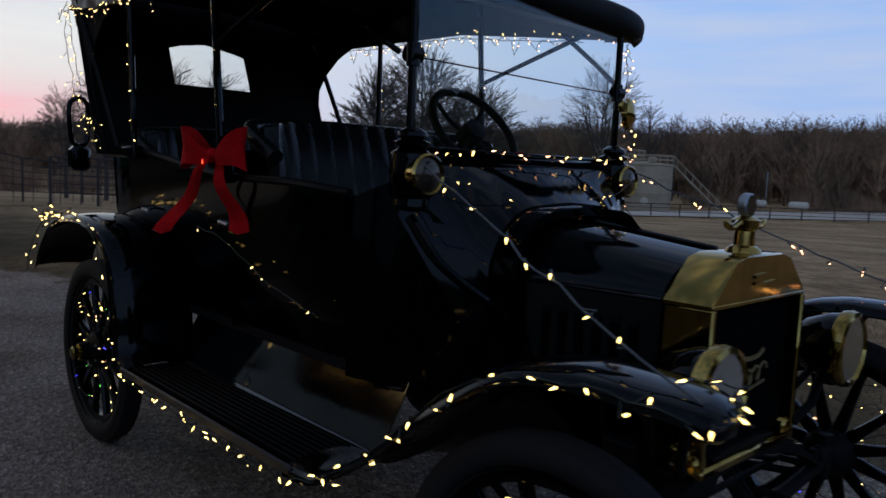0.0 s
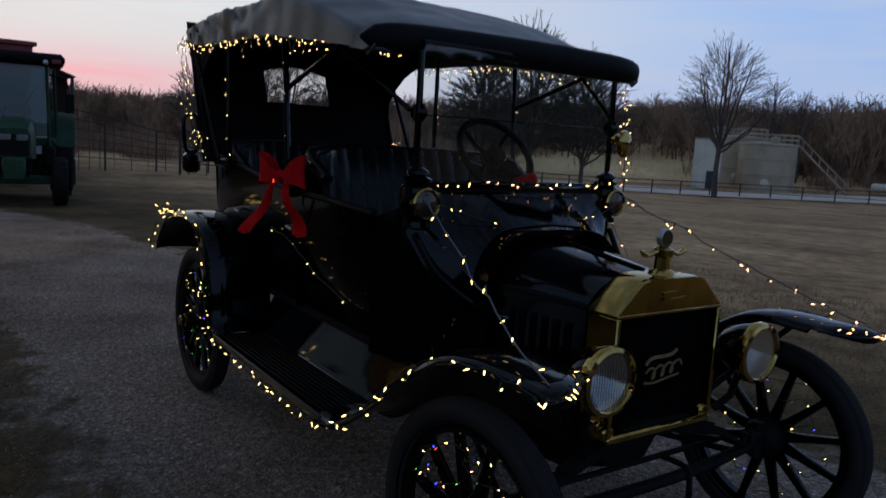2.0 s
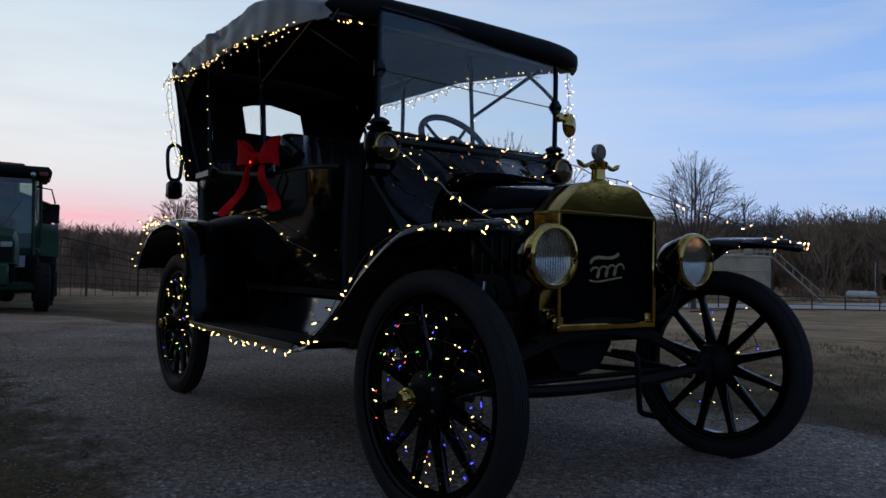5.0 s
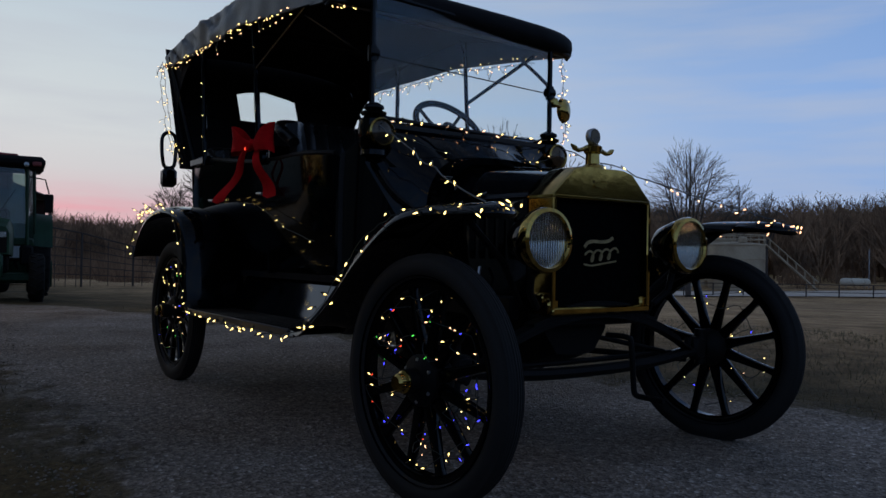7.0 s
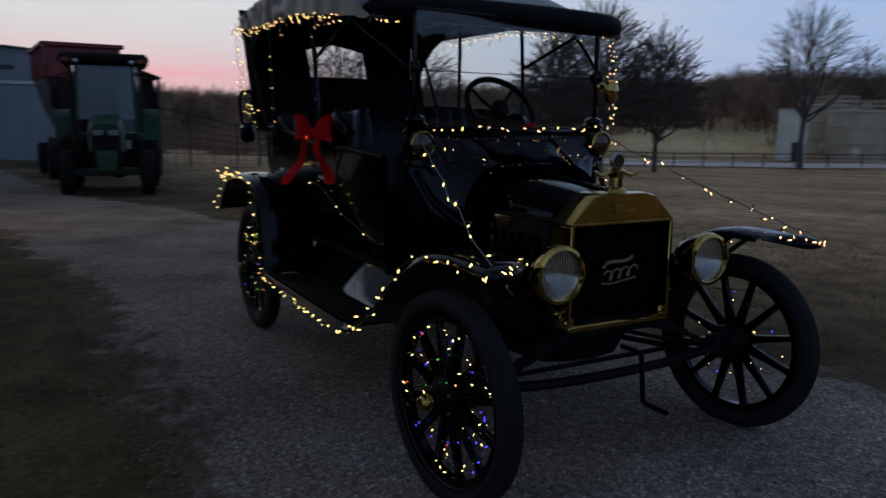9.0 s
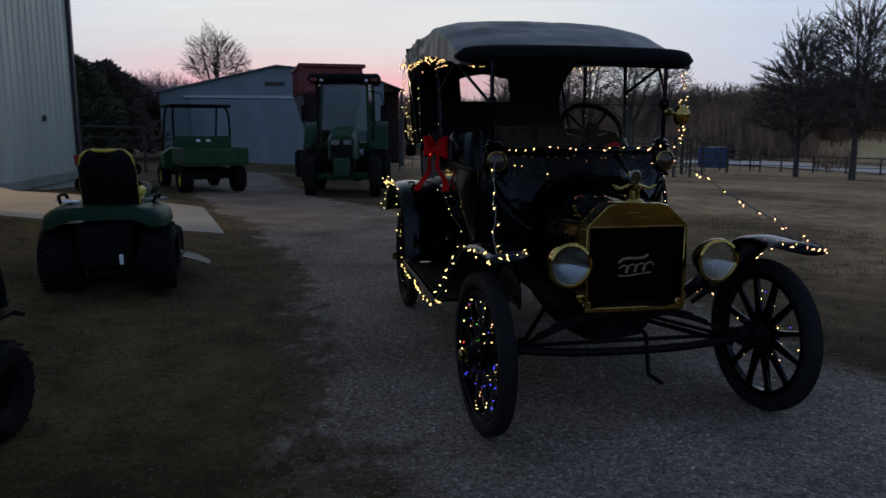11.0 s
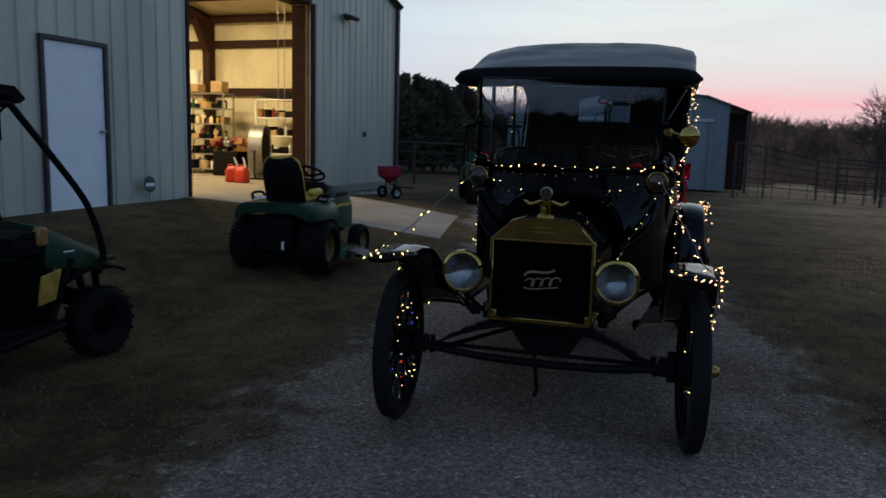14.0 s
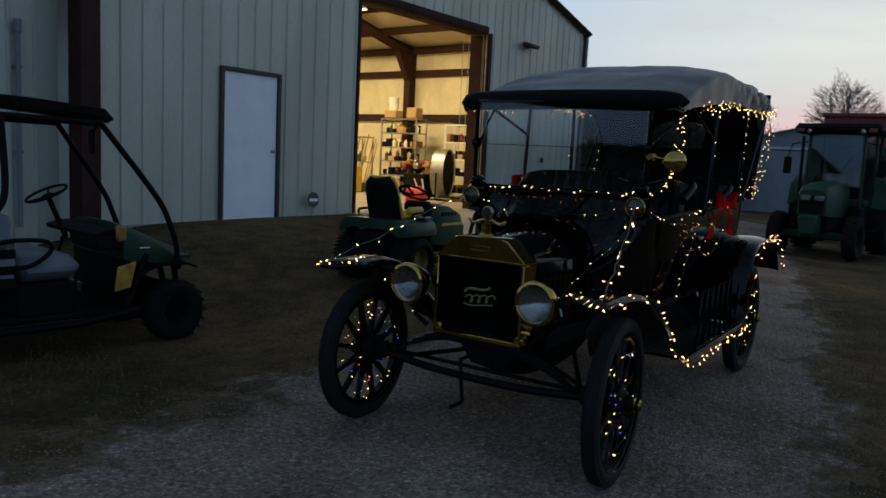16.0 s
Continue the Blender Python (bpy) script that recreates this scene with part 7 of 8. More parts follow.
def work_vehicle():
    c = thing("utility_vehicle", az_pose(-3.4, 14.2, -21), "green utility vehicle with a cargo bed and black roof", "utility vehicle")
    for s in (-1, 1):
        rubber_wheel(c, pose(s * 0.58, 0.0, 0.31, 0, 0, 0 if s > 0 else 180), 0.31, 0.27, M_YELLOW, 14)
        rubber_wheel(c, pose(s * 0.58, 2.0, 0.29, 0, 0, 0 if s > 0 else 180), 0.29, 0.22, M_YELLOW, 14)
    bed = part("cargo_bed", Geo().box((0, 0.05, 0.64), (1.35, 1.15, 0.07), 0.015), M_GREENP, c, "green dump bed")
    for x, y, sx, sy in ((-0.66, 0.05, 0.05, 1.15), (0.66, 0.05, 0.05, 1.15), (0, 0.60, 1.3, 0.05)):
        part("bed_side", Geo().box((x, y, 0.82), (sx, sy, 0.34), 0.015), M_GREENP, bed)
    part("tailgate", Geo().box((0, -0.52, 0.82), (1.36, 0.05, 0.32), 0.015), M_GREENP, bed)
    part("chassis", Geo().box((0, 1.0, 0.42), (0.9, 2.3, 0.22), 0.03), M_BLACKP, c)
    part("seat", Geo().box((0, 0.95, 0.72), (1.2, 0.45, 0.16), 0.04), M_BLACKP, c)
    for x in (-0.3, 0.3):
        part("seat_back", Geo().box((x, 0.74, 0.92), (0.48, 0.12, 0.36), 0.05), M_BLACKP, c)
    g = Geo()
    g.loft([[(x * w, y, z0 + (z1 - z0) * v) for x, v in ((-1, 0), (-1, 0.7), (-0.7, 1), (0.7, 1), (1, 0.7), (1, 0))] for y, w, z0, z1 in ((1.55, 0.66, 0.45, 0.98), (1.8, 0.66, 0.5, 0.95), (2.3, 0.58, 0.45, 0.72))], False, True)
    part("hood", g, M_GREENP, c)
    for s in (-1, 1):
        part("roof_post", Geo().tube(smooth_path([(s * 0.62, 0.62, 0.66), (s * 0.62, 0.64, 1.6), (s * 0.58, 0.75, 1.86)], 4), 0.025, 8), M_BLACKP, c)
        part("roof_post", Geo().tube(smooth_path([(s * 0.62, 1.85, 0.9), (s * 0.60, 1.6, 1.6), (s * 0.58, 1.48, 1.86)], 4), 0.025, 8), M_BLACKP, c)
        part("tail_light", Geo().box((s * 0.11, 0.552, 1.13), (0.09, 0.015, 0.05), 0.004), M_DOOR, c, "pale marker plate")
    part("roof", Geo().box((0, 1.1, 1.90), (1.36, 1.05, 0.07), 0.03), M_BLACKP, c, "black plastic roof")
    w = part("windscreen", Geo().slab([[(-0.6, 1.85, 0.98), (0.6, 1.85, 0.98)], [(-0.57, 1.52, 1.84), (0.57, 1.52, 1.84)]], 0.006), M_GLASS, c, smooth=0)
    part("headboard", Geo().box((0, 0.58, 1.09), (1.26, 0.04, 0.28), 0.01), M_GREENP, c)


work_vehicle()


def farm_tractor():
    """Local +y is the nose."""
    c = thing("farm_tractor", az_pose(-0.50, 14.45, 187) @ Matrix.Diagonal((1.02, 1.11, 1.11, 1)), "dark green farm tractor with a glazed cab", "tractor")
    for s in (-1, 1):
        rubber_wheel(c, pose(s * 0.72, 0.0, 0.41, 0, 0, 0 if s > 0 else 180), 0.41, 0.26, M_CHASSIS, 18)
        rubber_wheel(c, pose(s * 0.78, -1.95, 0.72, 0, 0, 0 if s > 0 else 180), 0.72, 0.42, M_CHASSIS, 20)
    part("front_axle", Geo().box((0, 0, 0.42), (1.3, 0.14, 0.14), 0.02), M_DKGREEN, c)
    g = Geo()
    g.loft([[(x * w, y, z0 + (z1 - z0) * v) for x, v in ((-1, 0), (-1, 0.72), (-0.8, 0.94), (0, 1), (0.8, 0.94), (1, 0.72), (1, 0))] for y, w, z0, z1 in ((-1.0, 0.33, 0.75, 1.46), (-0.4, 0.33, 0.75, 1.44), (0.25, 0.31, 0.78, 1.36), (0.38, 0.27, 0.80, 1.28))], False, True)
    hd = part("hood", g, M_TRACTOR, c, "green engine hood")
    part("grille", Geo().box((0, 0.375, 1.0), (0.48, 0.03, 0.36), 0.02), M_BLACKP, hd)
    for s in (-1, 1):
        part("headlight", Geo().box((s * 0.13, 0.392, 1.12), (0.19, 0.02, 0.10), 0.012), M_REFLECTOR, hd, "pale headlight")
    part("weight_bracket", Geo().box((0, 0.42, 0.62), (0.36, 0.30, 0.36), 0.03), M_TRACTOR, c)
    part("engine", Geo().box((0, -0.6, 0.70), (0.50, 1.6, 0.42), 0.03), M_BLACKP, c)
    part("transmission", Geo().box((0, -1.6, 0.72), (0.5, 1.0, 0.5), 0.04), M_BLACKP, c)
    # cab
    cab = part("cab", Geo().box((0, -1.55, 1.02), (1.36, 1.2, 0.14), 0.03), M_DKGREEN, c, "dark green cab with big windows")
    corners = [(-0.56, -0.86), (0.56, -0.86), (0.70, -1.35), (-0.70, -1.35), (-0.62, -2.12), (0.62, -2.12)]
    for x, y in corners:
        part("pillar", Geo().tube([(x, y, 0.9), (x * 0.95, y - (0.06 if y > -1 else 0), 2.36)], 0.035, 6), M_DKGREEN, cab)
    panes = [((-0.56, -0.86), (0.56, -0.86)), ((0.56, -0.86), (0.70, -1.35)), ((-0.56, -0.86), (-0.70, -1.35)), ((0.70, -1.35), (0.62, -2.12)), ((-0.70, -1.35), (-0.62, -2.12)), ((-0.62, -2.12), (0.62, -2.12))]
    for (x0, y0), (x1, y1) in panes:
        low = 1.35 if abs(y0 - y1) < 0.01 and y0 > -1 else 1.05
        p = part("pane", Geo().slab([[(x0, y0, low), (x1, y1, low)], [(x0 * 0.95, y0 - (0.06 if y0 > -1 else 0), 2.34), (x1 * 0.95, y1 - (0.06 if y1 > -1 else 0), 2.34)]], 0.008), M_CABGLASS, cab, "tinted cab glass", smooth=0)
        p.visible_shadow = False
    rf = part("roof", Geo().box((0, -1.52, 2.46), (1.70, 1.55, 0.20), 0.07), M_BLACKP, cab, "dark cab roof")
    for s in (-1, 1):
        part("work_light", Geo().box((s * 0.70, -0.74, 2.42), (0.16, 0.05, 0.08), 0.015), M_REDP, rf, "amber marker lamp")
        part("round_light", Geo().lathe([(0.05, 0), (0.045, 0.02), (0.0, 0.025)], 14, pose(s * 0.52, -0.745, 2.40) @ turn("X", -90)), M_REFLECTOR, rf)
        part("mirror_arm", Geo().tube([(s * 0.58, -0.9, 2.2), (s * 0.85, -0.78, 2.15), (s * 0.92, -0.76, 1.9)], 0.014, 6), M_BLACKP, cab)
        part("mirror", Geo().box((s * 0.92, -0.76, 1.72), (0.16, 0.04, 0.34), 0.02), M_BLACKP, cab)
        g = Geo()
        g.slab([[(s * 0.60, y, z) for y, z in ((-1.28, 0.95), (-1.4, 1.35), (-1.7, 1.55), (-2.2, 1.55), (-2.5, 1.38))], [(s * 1.02, y, z - 0.03) for y, z in ((-1.28, 0.95), (-1.4, 1.35), (-1.7, 1.55), (-2.2, 1.55), (-2.5, 1.38))]], 0.03)
        part("rear_fender", g, M_TRACTOR, c, "green rear fender")
        part("step", Geo().box((s * 0.72, -1.0, 0.52), (0.28, 0.34, 0.03), 0.008), M_BLACKP, c)
        part("fuel_tank", Geo().box((s * 0.55, -1.0, 0.78), (0.24, 0.6, 0.36), 0.04), M_BLACKP, c)
    part("seat", Geo().box((0, -1.75, 1.35), (0.5, 0.2, 0.6), 0.06), M_BLACKP, cab)
    bl = part("box_blade", Geo().box((0, -3.05, 0.42), (2.1, 0.06, 0.46), 0.015), M_TRACTOR, c, "dark green box blade hung on the hitch")
    for s in (-1, 1):
        part("end_plate", Geo().box((s * 1.05, -2.85, 0.40), (0.04, 0.55, 0.52), 0.01), M_TRACTOR, bl)
        part("lift_arm", Geo().tube([(s * 0.35, -2.25, 0.62), (s * 0.40, -2.95, 0.52)], 0.035, 6), M_BLACKP, bl)
    part("top_bar", Geo().tube([(-1.05, -2.85, 0.68), (1.05, -2.85, 0.68)], 0.04, 8), M_BLACKP, bl)
    swt = part("steering_wheel", Geo().tube([(0.2 * math.cos(a), 0.2 * math.sin(a), 0) for a in np.linspace(0, 2 * math.pi, 25)[:-1]], 0.016, 6, True), M_BLACKP, cab, m=pose(0, -1.12, 1.52, 35))
    part("wiper", Geo().tube([(0.0, -0.86, 1.40), (-0.34, -0.90, 1.95)], 0.010, 5), M_BLACKP, cab)
    part("exhaust", Geo().tube([(0.60, -0.70, 1.0), (0.62, -0.72, 2.3)], 0.035, 8), M_BLACKP, c)


farm_tractor()

# red wagon behind the tractor
wg = thing("farm_wagon", pose(-0.42, 20.4, height(-0.42, 20.4), 0, 0, 4) @ Matrix.Diagonal((1.18, 1, 1.12, 1)), "faded red hopper wagon on four wheels", "wagon")
part("box", Geo().box((0, 1.8, 2.76), (1.56, 3.56, 0.74), 0.04), M_REDP, wg)
part("hopper", Geo().loft([[(sx * w, 1.8 + sy * l, z) for sx, sy in ((-1, -1), (1, -1), (1, 1), (-1, 1))] for z, w, l in ((2.40, 0.77, 1.77), (1.70, 0.60, 1.45), (1.0, 0.34, 0.9))], True, True), M_TRIM, wg, "dark tapering hopper")
rib_mesh = Geo().box((0, 0, 2.76), (0.05, 0.05, 0.72), 0.01).mesh("rib", M_REDP)
for k in range(5):
    part("rib", rib_mesh, None, wg, m=shift(-0.70 + 0.35 * k, 0.01, 0))
for k in range(6):
    for s in (-1, 1):
        part("rib", rib_mesh, None, wg, m=shift(s * 0.79, 0.25 + 0.62 * k, 0))
for x, y, sx, sy in ((0, 0.0, 1.72, 0.10), (0, 3.6, 1.72, 0.10), (-0.80, 1.8, 0.10, 3.5), (0.80, 1.8, 0.10, 3.5)):
    part("top_rim", Geo().box((x, y, 3.16), (sx, sy, 0.10), 0.02), M_REDP, wg)
for s in (-1, 1):
    for y in (0.6, 3.0):
        rubber_wheel(wg, pose(s * 0.68, y, 0.42, 0, 0, 0 if s > 0 else 180), 0.42, 0.26, M_STEEL)
part("frame", Geo().box((0, 1.8, 0.86), (1.1, 3.5, 0.25), 0.02), M_BLACKP, wg)
part("tongue", Geo().tube([(0, 0.2, 0.80), (0, -0.9, 0.55)], 0.05, 8), M_BLACKP, wg)

# broadcast spreader at the workshop corner
sp = thing("broadcast_spreader", az_pose(-5.46, 12.46, 30) @ Matrix.Scale(0.82, 4), "red plastic hopper spreader on two wheels", "spreader")
part("hopper", Geo().lathe([(0.05, 0.42), (0.11, 0.48), (0.26, 0.58), (0.31, 0.64), (0.335, 0.86), (0.35, 0.87), (0.33, 0.86), (0.29, 0.65), (0.10, 0.50)], 28), M_REDBUCKET, sp)
for s in (-1, 1):
    rubber_wheel(sp, pose(s * 0.30, 0, 0.17, 0, 0, 0 if s > 0 else 180), 0.17, 0.10, M_STEEL)
part("axle", Geo().tube([(-0.3, 0, 0.17), (0.3, 0, 0.17)], 0.015, 8), M_CHASSIS, sp)
part("tow_bar", Geo().tube([(0, 0, 0.40), (0, 0.35, 0.30), (0, 0.9, 0.25)], 0.02, 8), M_CHASSIS, sp)
part("frame", Geo().tube([(-0.2, 0, 0.17), (-0.14, 0, 0.5), (0.14, 0, 0.5), (0.2, 0, 0.17)], 0.016, 8), M_CHASSIS, sp)

# ---------------------------------------------------------------- the blue-grey shed
SY = 40.0
sb = height(-2, SY) - 0.05
sh = thing("shed", pose(0, 0, 0), "weathered blue-grey metal shed with a sliding door", "shed")
outl = [(-8.6, sb), (3.36, sb), (3.36, 3.68), (2.22, 4.10), (-2.5, 4.50), (-8.6, 3.08)]
part("wall", Geo().prism(outl, SY, SY + 10), M_SHED, sh)
rg = Geo().box((0, 0, 0), (0.04, 0.03, 1.0), 0.006).mesh("rib", M_SHED)
for k in range(43):
    x = -8.5 + 0.28 * k
    zt = ease(x, [(-8.6, 3.08), (-2.5, 4.50), (2.22, 4.10), (3.36, 3.68)]) - 0.06
    part("rib", rg, None, sh, m=shift(x, SY - 0.012, (sb + zt) / 2) @ Matrix.Diagonal((1, 1, zt - sb, 1)))
part("roof", Geo().slab([[(x, SY - 0.25, z) for x, z in ((-8.9, 3.05), (-2.5, 4.56), (2.22, 4.16), (3.55, 3.66))], [(x, SY + 10.2, z) for x, z in ((-8.9, 3.05), (-2.5, 4.56), (2.22, 4.16), (3.55, 3.66))]], 0.05), M_SHED, sh, "grey metal roof")
dr = part("sliding_door", Geo().box((-2.4, SY - 0.07, (sb + 2.75) / 2), (9.2, 0.05, 2.7 - sb), 0.01), M_SHED, sh, "wide blue-grey sliding door")
part("door_track", Geo().box((-2.4, SY - 0.09, 2.84), (10.0, 0.12, 0.18), 0.02), M_STEEL, sh, "pale door track hood")
for x in (-7.0, -2.4, 2.2):
    part("door_stile", Geo().box((x, SY - 0.10, (sb + 2.75) / 2), (0.16, 0.03, 2.7 - sb), 0.008), M_SHED, dr)
part("gable_vent", Geo().box((-2.6, SY - 0.04, 3.56), (1.05, 0.08, 0.18), 0.02), M_TRIM, sh, "dark gable vent slot")
lt2 = thing("lean_to", pose(0, 0, 0), "dark open lean-to on the side of the shed", "lean-to")
part("roof", Geo().slab([[(3.40, SY - 0.1, 3.66), (3.40, SY + 9, 3.66)], [(4.5, SY - 0.1, 3.25), (4.5, SY + 9, 3.25)]], 0.06), M_TRIM, lt2)
part("back_wall", Geo().box((3.92, SY + 2.0, 1.2), (1.05, 0.1, 4.2), 0.01), M_BROWN, lt2)
for y in (0.2, 4.0, 8.5):
    part("post", Geo().tube([(4.4, SY + y, height(4.4, SY)), (4.4, SY + y, 3.3)], 0.08, 8), M_TRIM, lt2)

# ---------------------------------------------------------------- fences
def pipe_fence(pts, tall, rails, label, mesh=0, r=0.035):
    f = thing("pipe_fence", pose(0, 0, 0), label, "fence", "pipe fences")
    tops = []
    for i, (x, y) in enumerate(pts):
        h = tall[i] if isinstance(tall, (list, tuple)) else tall
        z = height(x, y)
        part("post", Geo().tube([(x, y, z - 0.1), (x, y, z + h)], r * 1.3, 8), M_FENCE, f)
        tops.append((x, y, z, h))
    for k in range(rails):
        u = 1 - k / rails * 0.92
        part("rail", Geo().tube([(x, y, z + h * u) for x, y, z, h in tops], r if k == 0 else r * 0.6, 6), M_FENCE, f)
    for k in range(mesh):
        t = (k + 0.5) / mesh * (len(tops) - 1)
        i = min(int(t), len(tops) - 2)
        a, b = Vector(tops[i]), Vector(tops[i + 1])
        q = a.lerp(b, t - i)
        part("stay", Geo().tube([(q[0], q[1], q[2] + 0.02), (q[0], q[1], q[2] + q[3] * 0.97)], r * 0.45, 5), M_FENCE, f)
    return f


pipe_fence([(7.2, 31.5), (8.6, 30.3), (10.2, 29.4), (11.8, 28.7), (13.2, 28.7), (14.4, 28.9), (15.8, 29.8), (17.2, 30.8), (19.5, 36), (22.5, 39), (26, 42), (31, 46)], 1.85, 5, "rusty pipe stock fence with several rails", 26, 0.045)
pipe_fence([(11.8, 28.7), (12.6, 33.0), (13.6, 38.0)], 1.8, 5, "rusty pipe stock pen behind the fence", 12, 0.045)
pipe_fence([(3.3, 33.0), (4.6, 33.4), (6.9, 34.2), (9.5, 35.0), (12.5, 36.0)], [2.5, 2.3, 1.8, 1.7, 1.6], 6, "dark pipe corral fence beyond the shed", 12)
pipe_fence([(-6.2, 22.0), (-7.8, 21.0), (-9.5, 20.0)], 1.4, 4, "pale pipe gate beside the shed", 0)
road_posts = [((57 + 1.5 * k) * math.sin(radians(28 + k * 2.0)) - 1.8, (57 + 1.5 * k) * math.cos(radians(28 + k * 2.0)) - 1.3) for k in range(26)]
pipe_fence(road_posts, 1.25, 3, "field fence along the pale road", 0, 0.05)
ob = new("stock_trough", Geo().box((0, 0, 0.90), (2.0, 2.0, 1.80), 0.08).box((0, 0, 1.85), (2.1, 2.1, 0.10), 0.03).mesh("stock_trough", M_BLUEBIN))
ob.matrix_basis = pose(36.4, 61.5, height(36.4, 61.5), 0, 0, 15)
tagged(ob, "blue plastic tank standing by the fence", "tank")

# ---------------------------------------------------------------- tank, white building and stairs across the field
ta = radians(57.2)
tk = None
for az, d, r, h in ((55.6, 99, 3.1, 5.5), (57.5, 94, 3.1, 5.2)):
    tx, ty = d * math.sin(radians(az)) - 1.8, d * math.cos(radians(az)) - 1.3
    tz = height(tx, ty)
    tk = thing("storage_tank", pose(tx, ty, tz), "squat tan round storage tank with a railed top", "storage tank", "storage tanks")
    part("shell", Geo().lathe([(r, -0.3), (r, h * 0.33), (r + 0.05, h * 0.34), (r, h * 0.36), (r, h * 0.66), (r + 0.05, h * 0.67), (r, h * 0.69), (r, h - 0.2), (r + 0.10, h - 0.15), (r + 0.10, h), (r - 0.1, h + 0.05), (0.0, h + 0.35)], 48), M_TANK, tk)
    part("hatch", Geo().lathe([(0.5, h + 0.2), (0.5, h + 0.7), (0.42, h + 0.8), (0.0, h + 0.85)], 16, shift(-1.0, -1.4, 0)), M_TANK, tk)
    part("manhole", Geo().lathe([(0.45, 0.0), (0.45, 0.16), (0.38, 0.2), (0.0, 0.2)], 18, pose(-0.84 * r, -0.54 * r, 0.9) @ turn("Z", -57) @ turn("X", 90)), M_WHITEWALL, tk, "pale round manhole cover")
    post_mesh = Geo().tube([(0, 0, h), (0, 0, h + 1.05)], 0.045, 5).mesh("rail_post", M_TANK)
    for k in range(18):
        part("rail_post", post_mesh, None, tk, m=shift(r * math.cos(2 * math.pi * k / 18), r * math.sin(2 * math.pi * k / 18), 0))
    for z in (0.55, 1.05):
        part("hand_rail", Geo().tube([(r * math.cos(2 * math.pi * k / 40), r * math.sin(2 * math.pi * k / 40), h + z) for k in range(40)], 0.05, 5, True), M_TANK, tk)
tk = thing("tank_stair", pose(0, 0, 0), "long pale steel stair up to the tank tops", "stair")
px, py = math.cos(ta), -math.sin(ta)                    # to the right, seen from the yard
s0 = Vector((tx + px * 3.1, ty + py * 3.1, tz + 5.2))
s1 = Vector((tx + px * 8.6, ty + py * 8.6, height(tx + px * 8.6, ty + py * 8.6)))
off = Vector((math.sin(ta), math.cos(ta), 0)) * 0.45
for s in (-1, 1):
    part("stair_stringer", Geo().tube([s0 + off * s, s1 + off * s], 0.11, 4), M_TANK, tk)
    part("stair_rail", Geo().tube([s0 + off * s + Vector((0, 0, 1.0)), s1 + off * s + Vector((0, 0, 1.0))], 0.05, 5), M_TANK, tk)
    for k in range(6):
        q = s0.lerp(s1, (k + 0.5) / 6) + off * s
        part("rail_post", Geo().tube([q, q + Vector((0, 0, 1.0))], 0.04, 5), M_TANK, tk)
st_mesh = Geo().box((0, 0, 0), (0.3, 0.95, 0.05), 0.01).mesh("stair_tread", M_TANK)
for k in range(18):
    q = s0.lerp(s1, (k + 0.5) / 18)
    part("stair_tread", st_mesh, None, tk, m=Matrix.Translation(q) @ Matrix.Rotation(-ta, 4, "Z") @ turn("Z", 0))
hx, hy = 90 * math.sin(radians(53.6)) - 1.8, 90 * math.cos(radians(53.6)) - 1.3
hb = thing("pump_house", pose(hx, hy, height(hx, hy) - 0.1, 0, 0, -53.6), "pale block building beside the tank", "building")
part("wall", Geo().box((0, 0, 2.7), (2.9, 3.0, 5.4), 0.05), M_WHITEWALL, hb)
part("roof", Geo().box((0, 0, 5.47), (3.1, 3.2, 0.14), 0.03), M_TANK, hb)
part("door", Geo().box((0.5, -1.52, 1.0), (0.9, 0.06, 2.0), 0.02), M_TRIM, hb)
for k, (az, d, sx, sz) in enumerate(((64.9, 100, 3.2, 1.3), (67.8, 100, 2.3, 1.3))):
    x, y = d * math.sin(radians(az)) - 1.8, d * math.cos(radians(az)) - 1.3
    pt = thing("propane_tank", pose(x, y, height(x, y), 0, 0, -az), "white horizontal tank on legs in the field", "propane tank", "propane tanks")
    part("vessel", Geo().lathe([(0.0, -sx / 2), (0.3, -sx / 2 + 0.08), (0.45, -sx / 2 + 0.3), (0.45, sx / 2 - 0.3), (0.3, sx / 2 - 0.08), (0.0, sx / 2)], 20, shift(0, 0, 0.8) @ turn("Y", 90)), M_WHITEWALL, pt)
    for s in (-1, 1):
        part("leg", Geo().box((s * sx * 0.3, 0, 0.22), (0.12, 0.6, 0.44), 0.02), M_TANK, pt)
x, y = 101 * math.sin(radians(65.7)) - 1.8, 101 * math.cos(radians(65.7)) - 1.3
pl = thing("mast", pose(x, y, height(x, y)), "thin pale mast standing in the field", "mast")
part("pole", Geo().tube([(0, 0, 0), (0, 0, 4.6)], 0.06, 6), M_STEEL, pl)

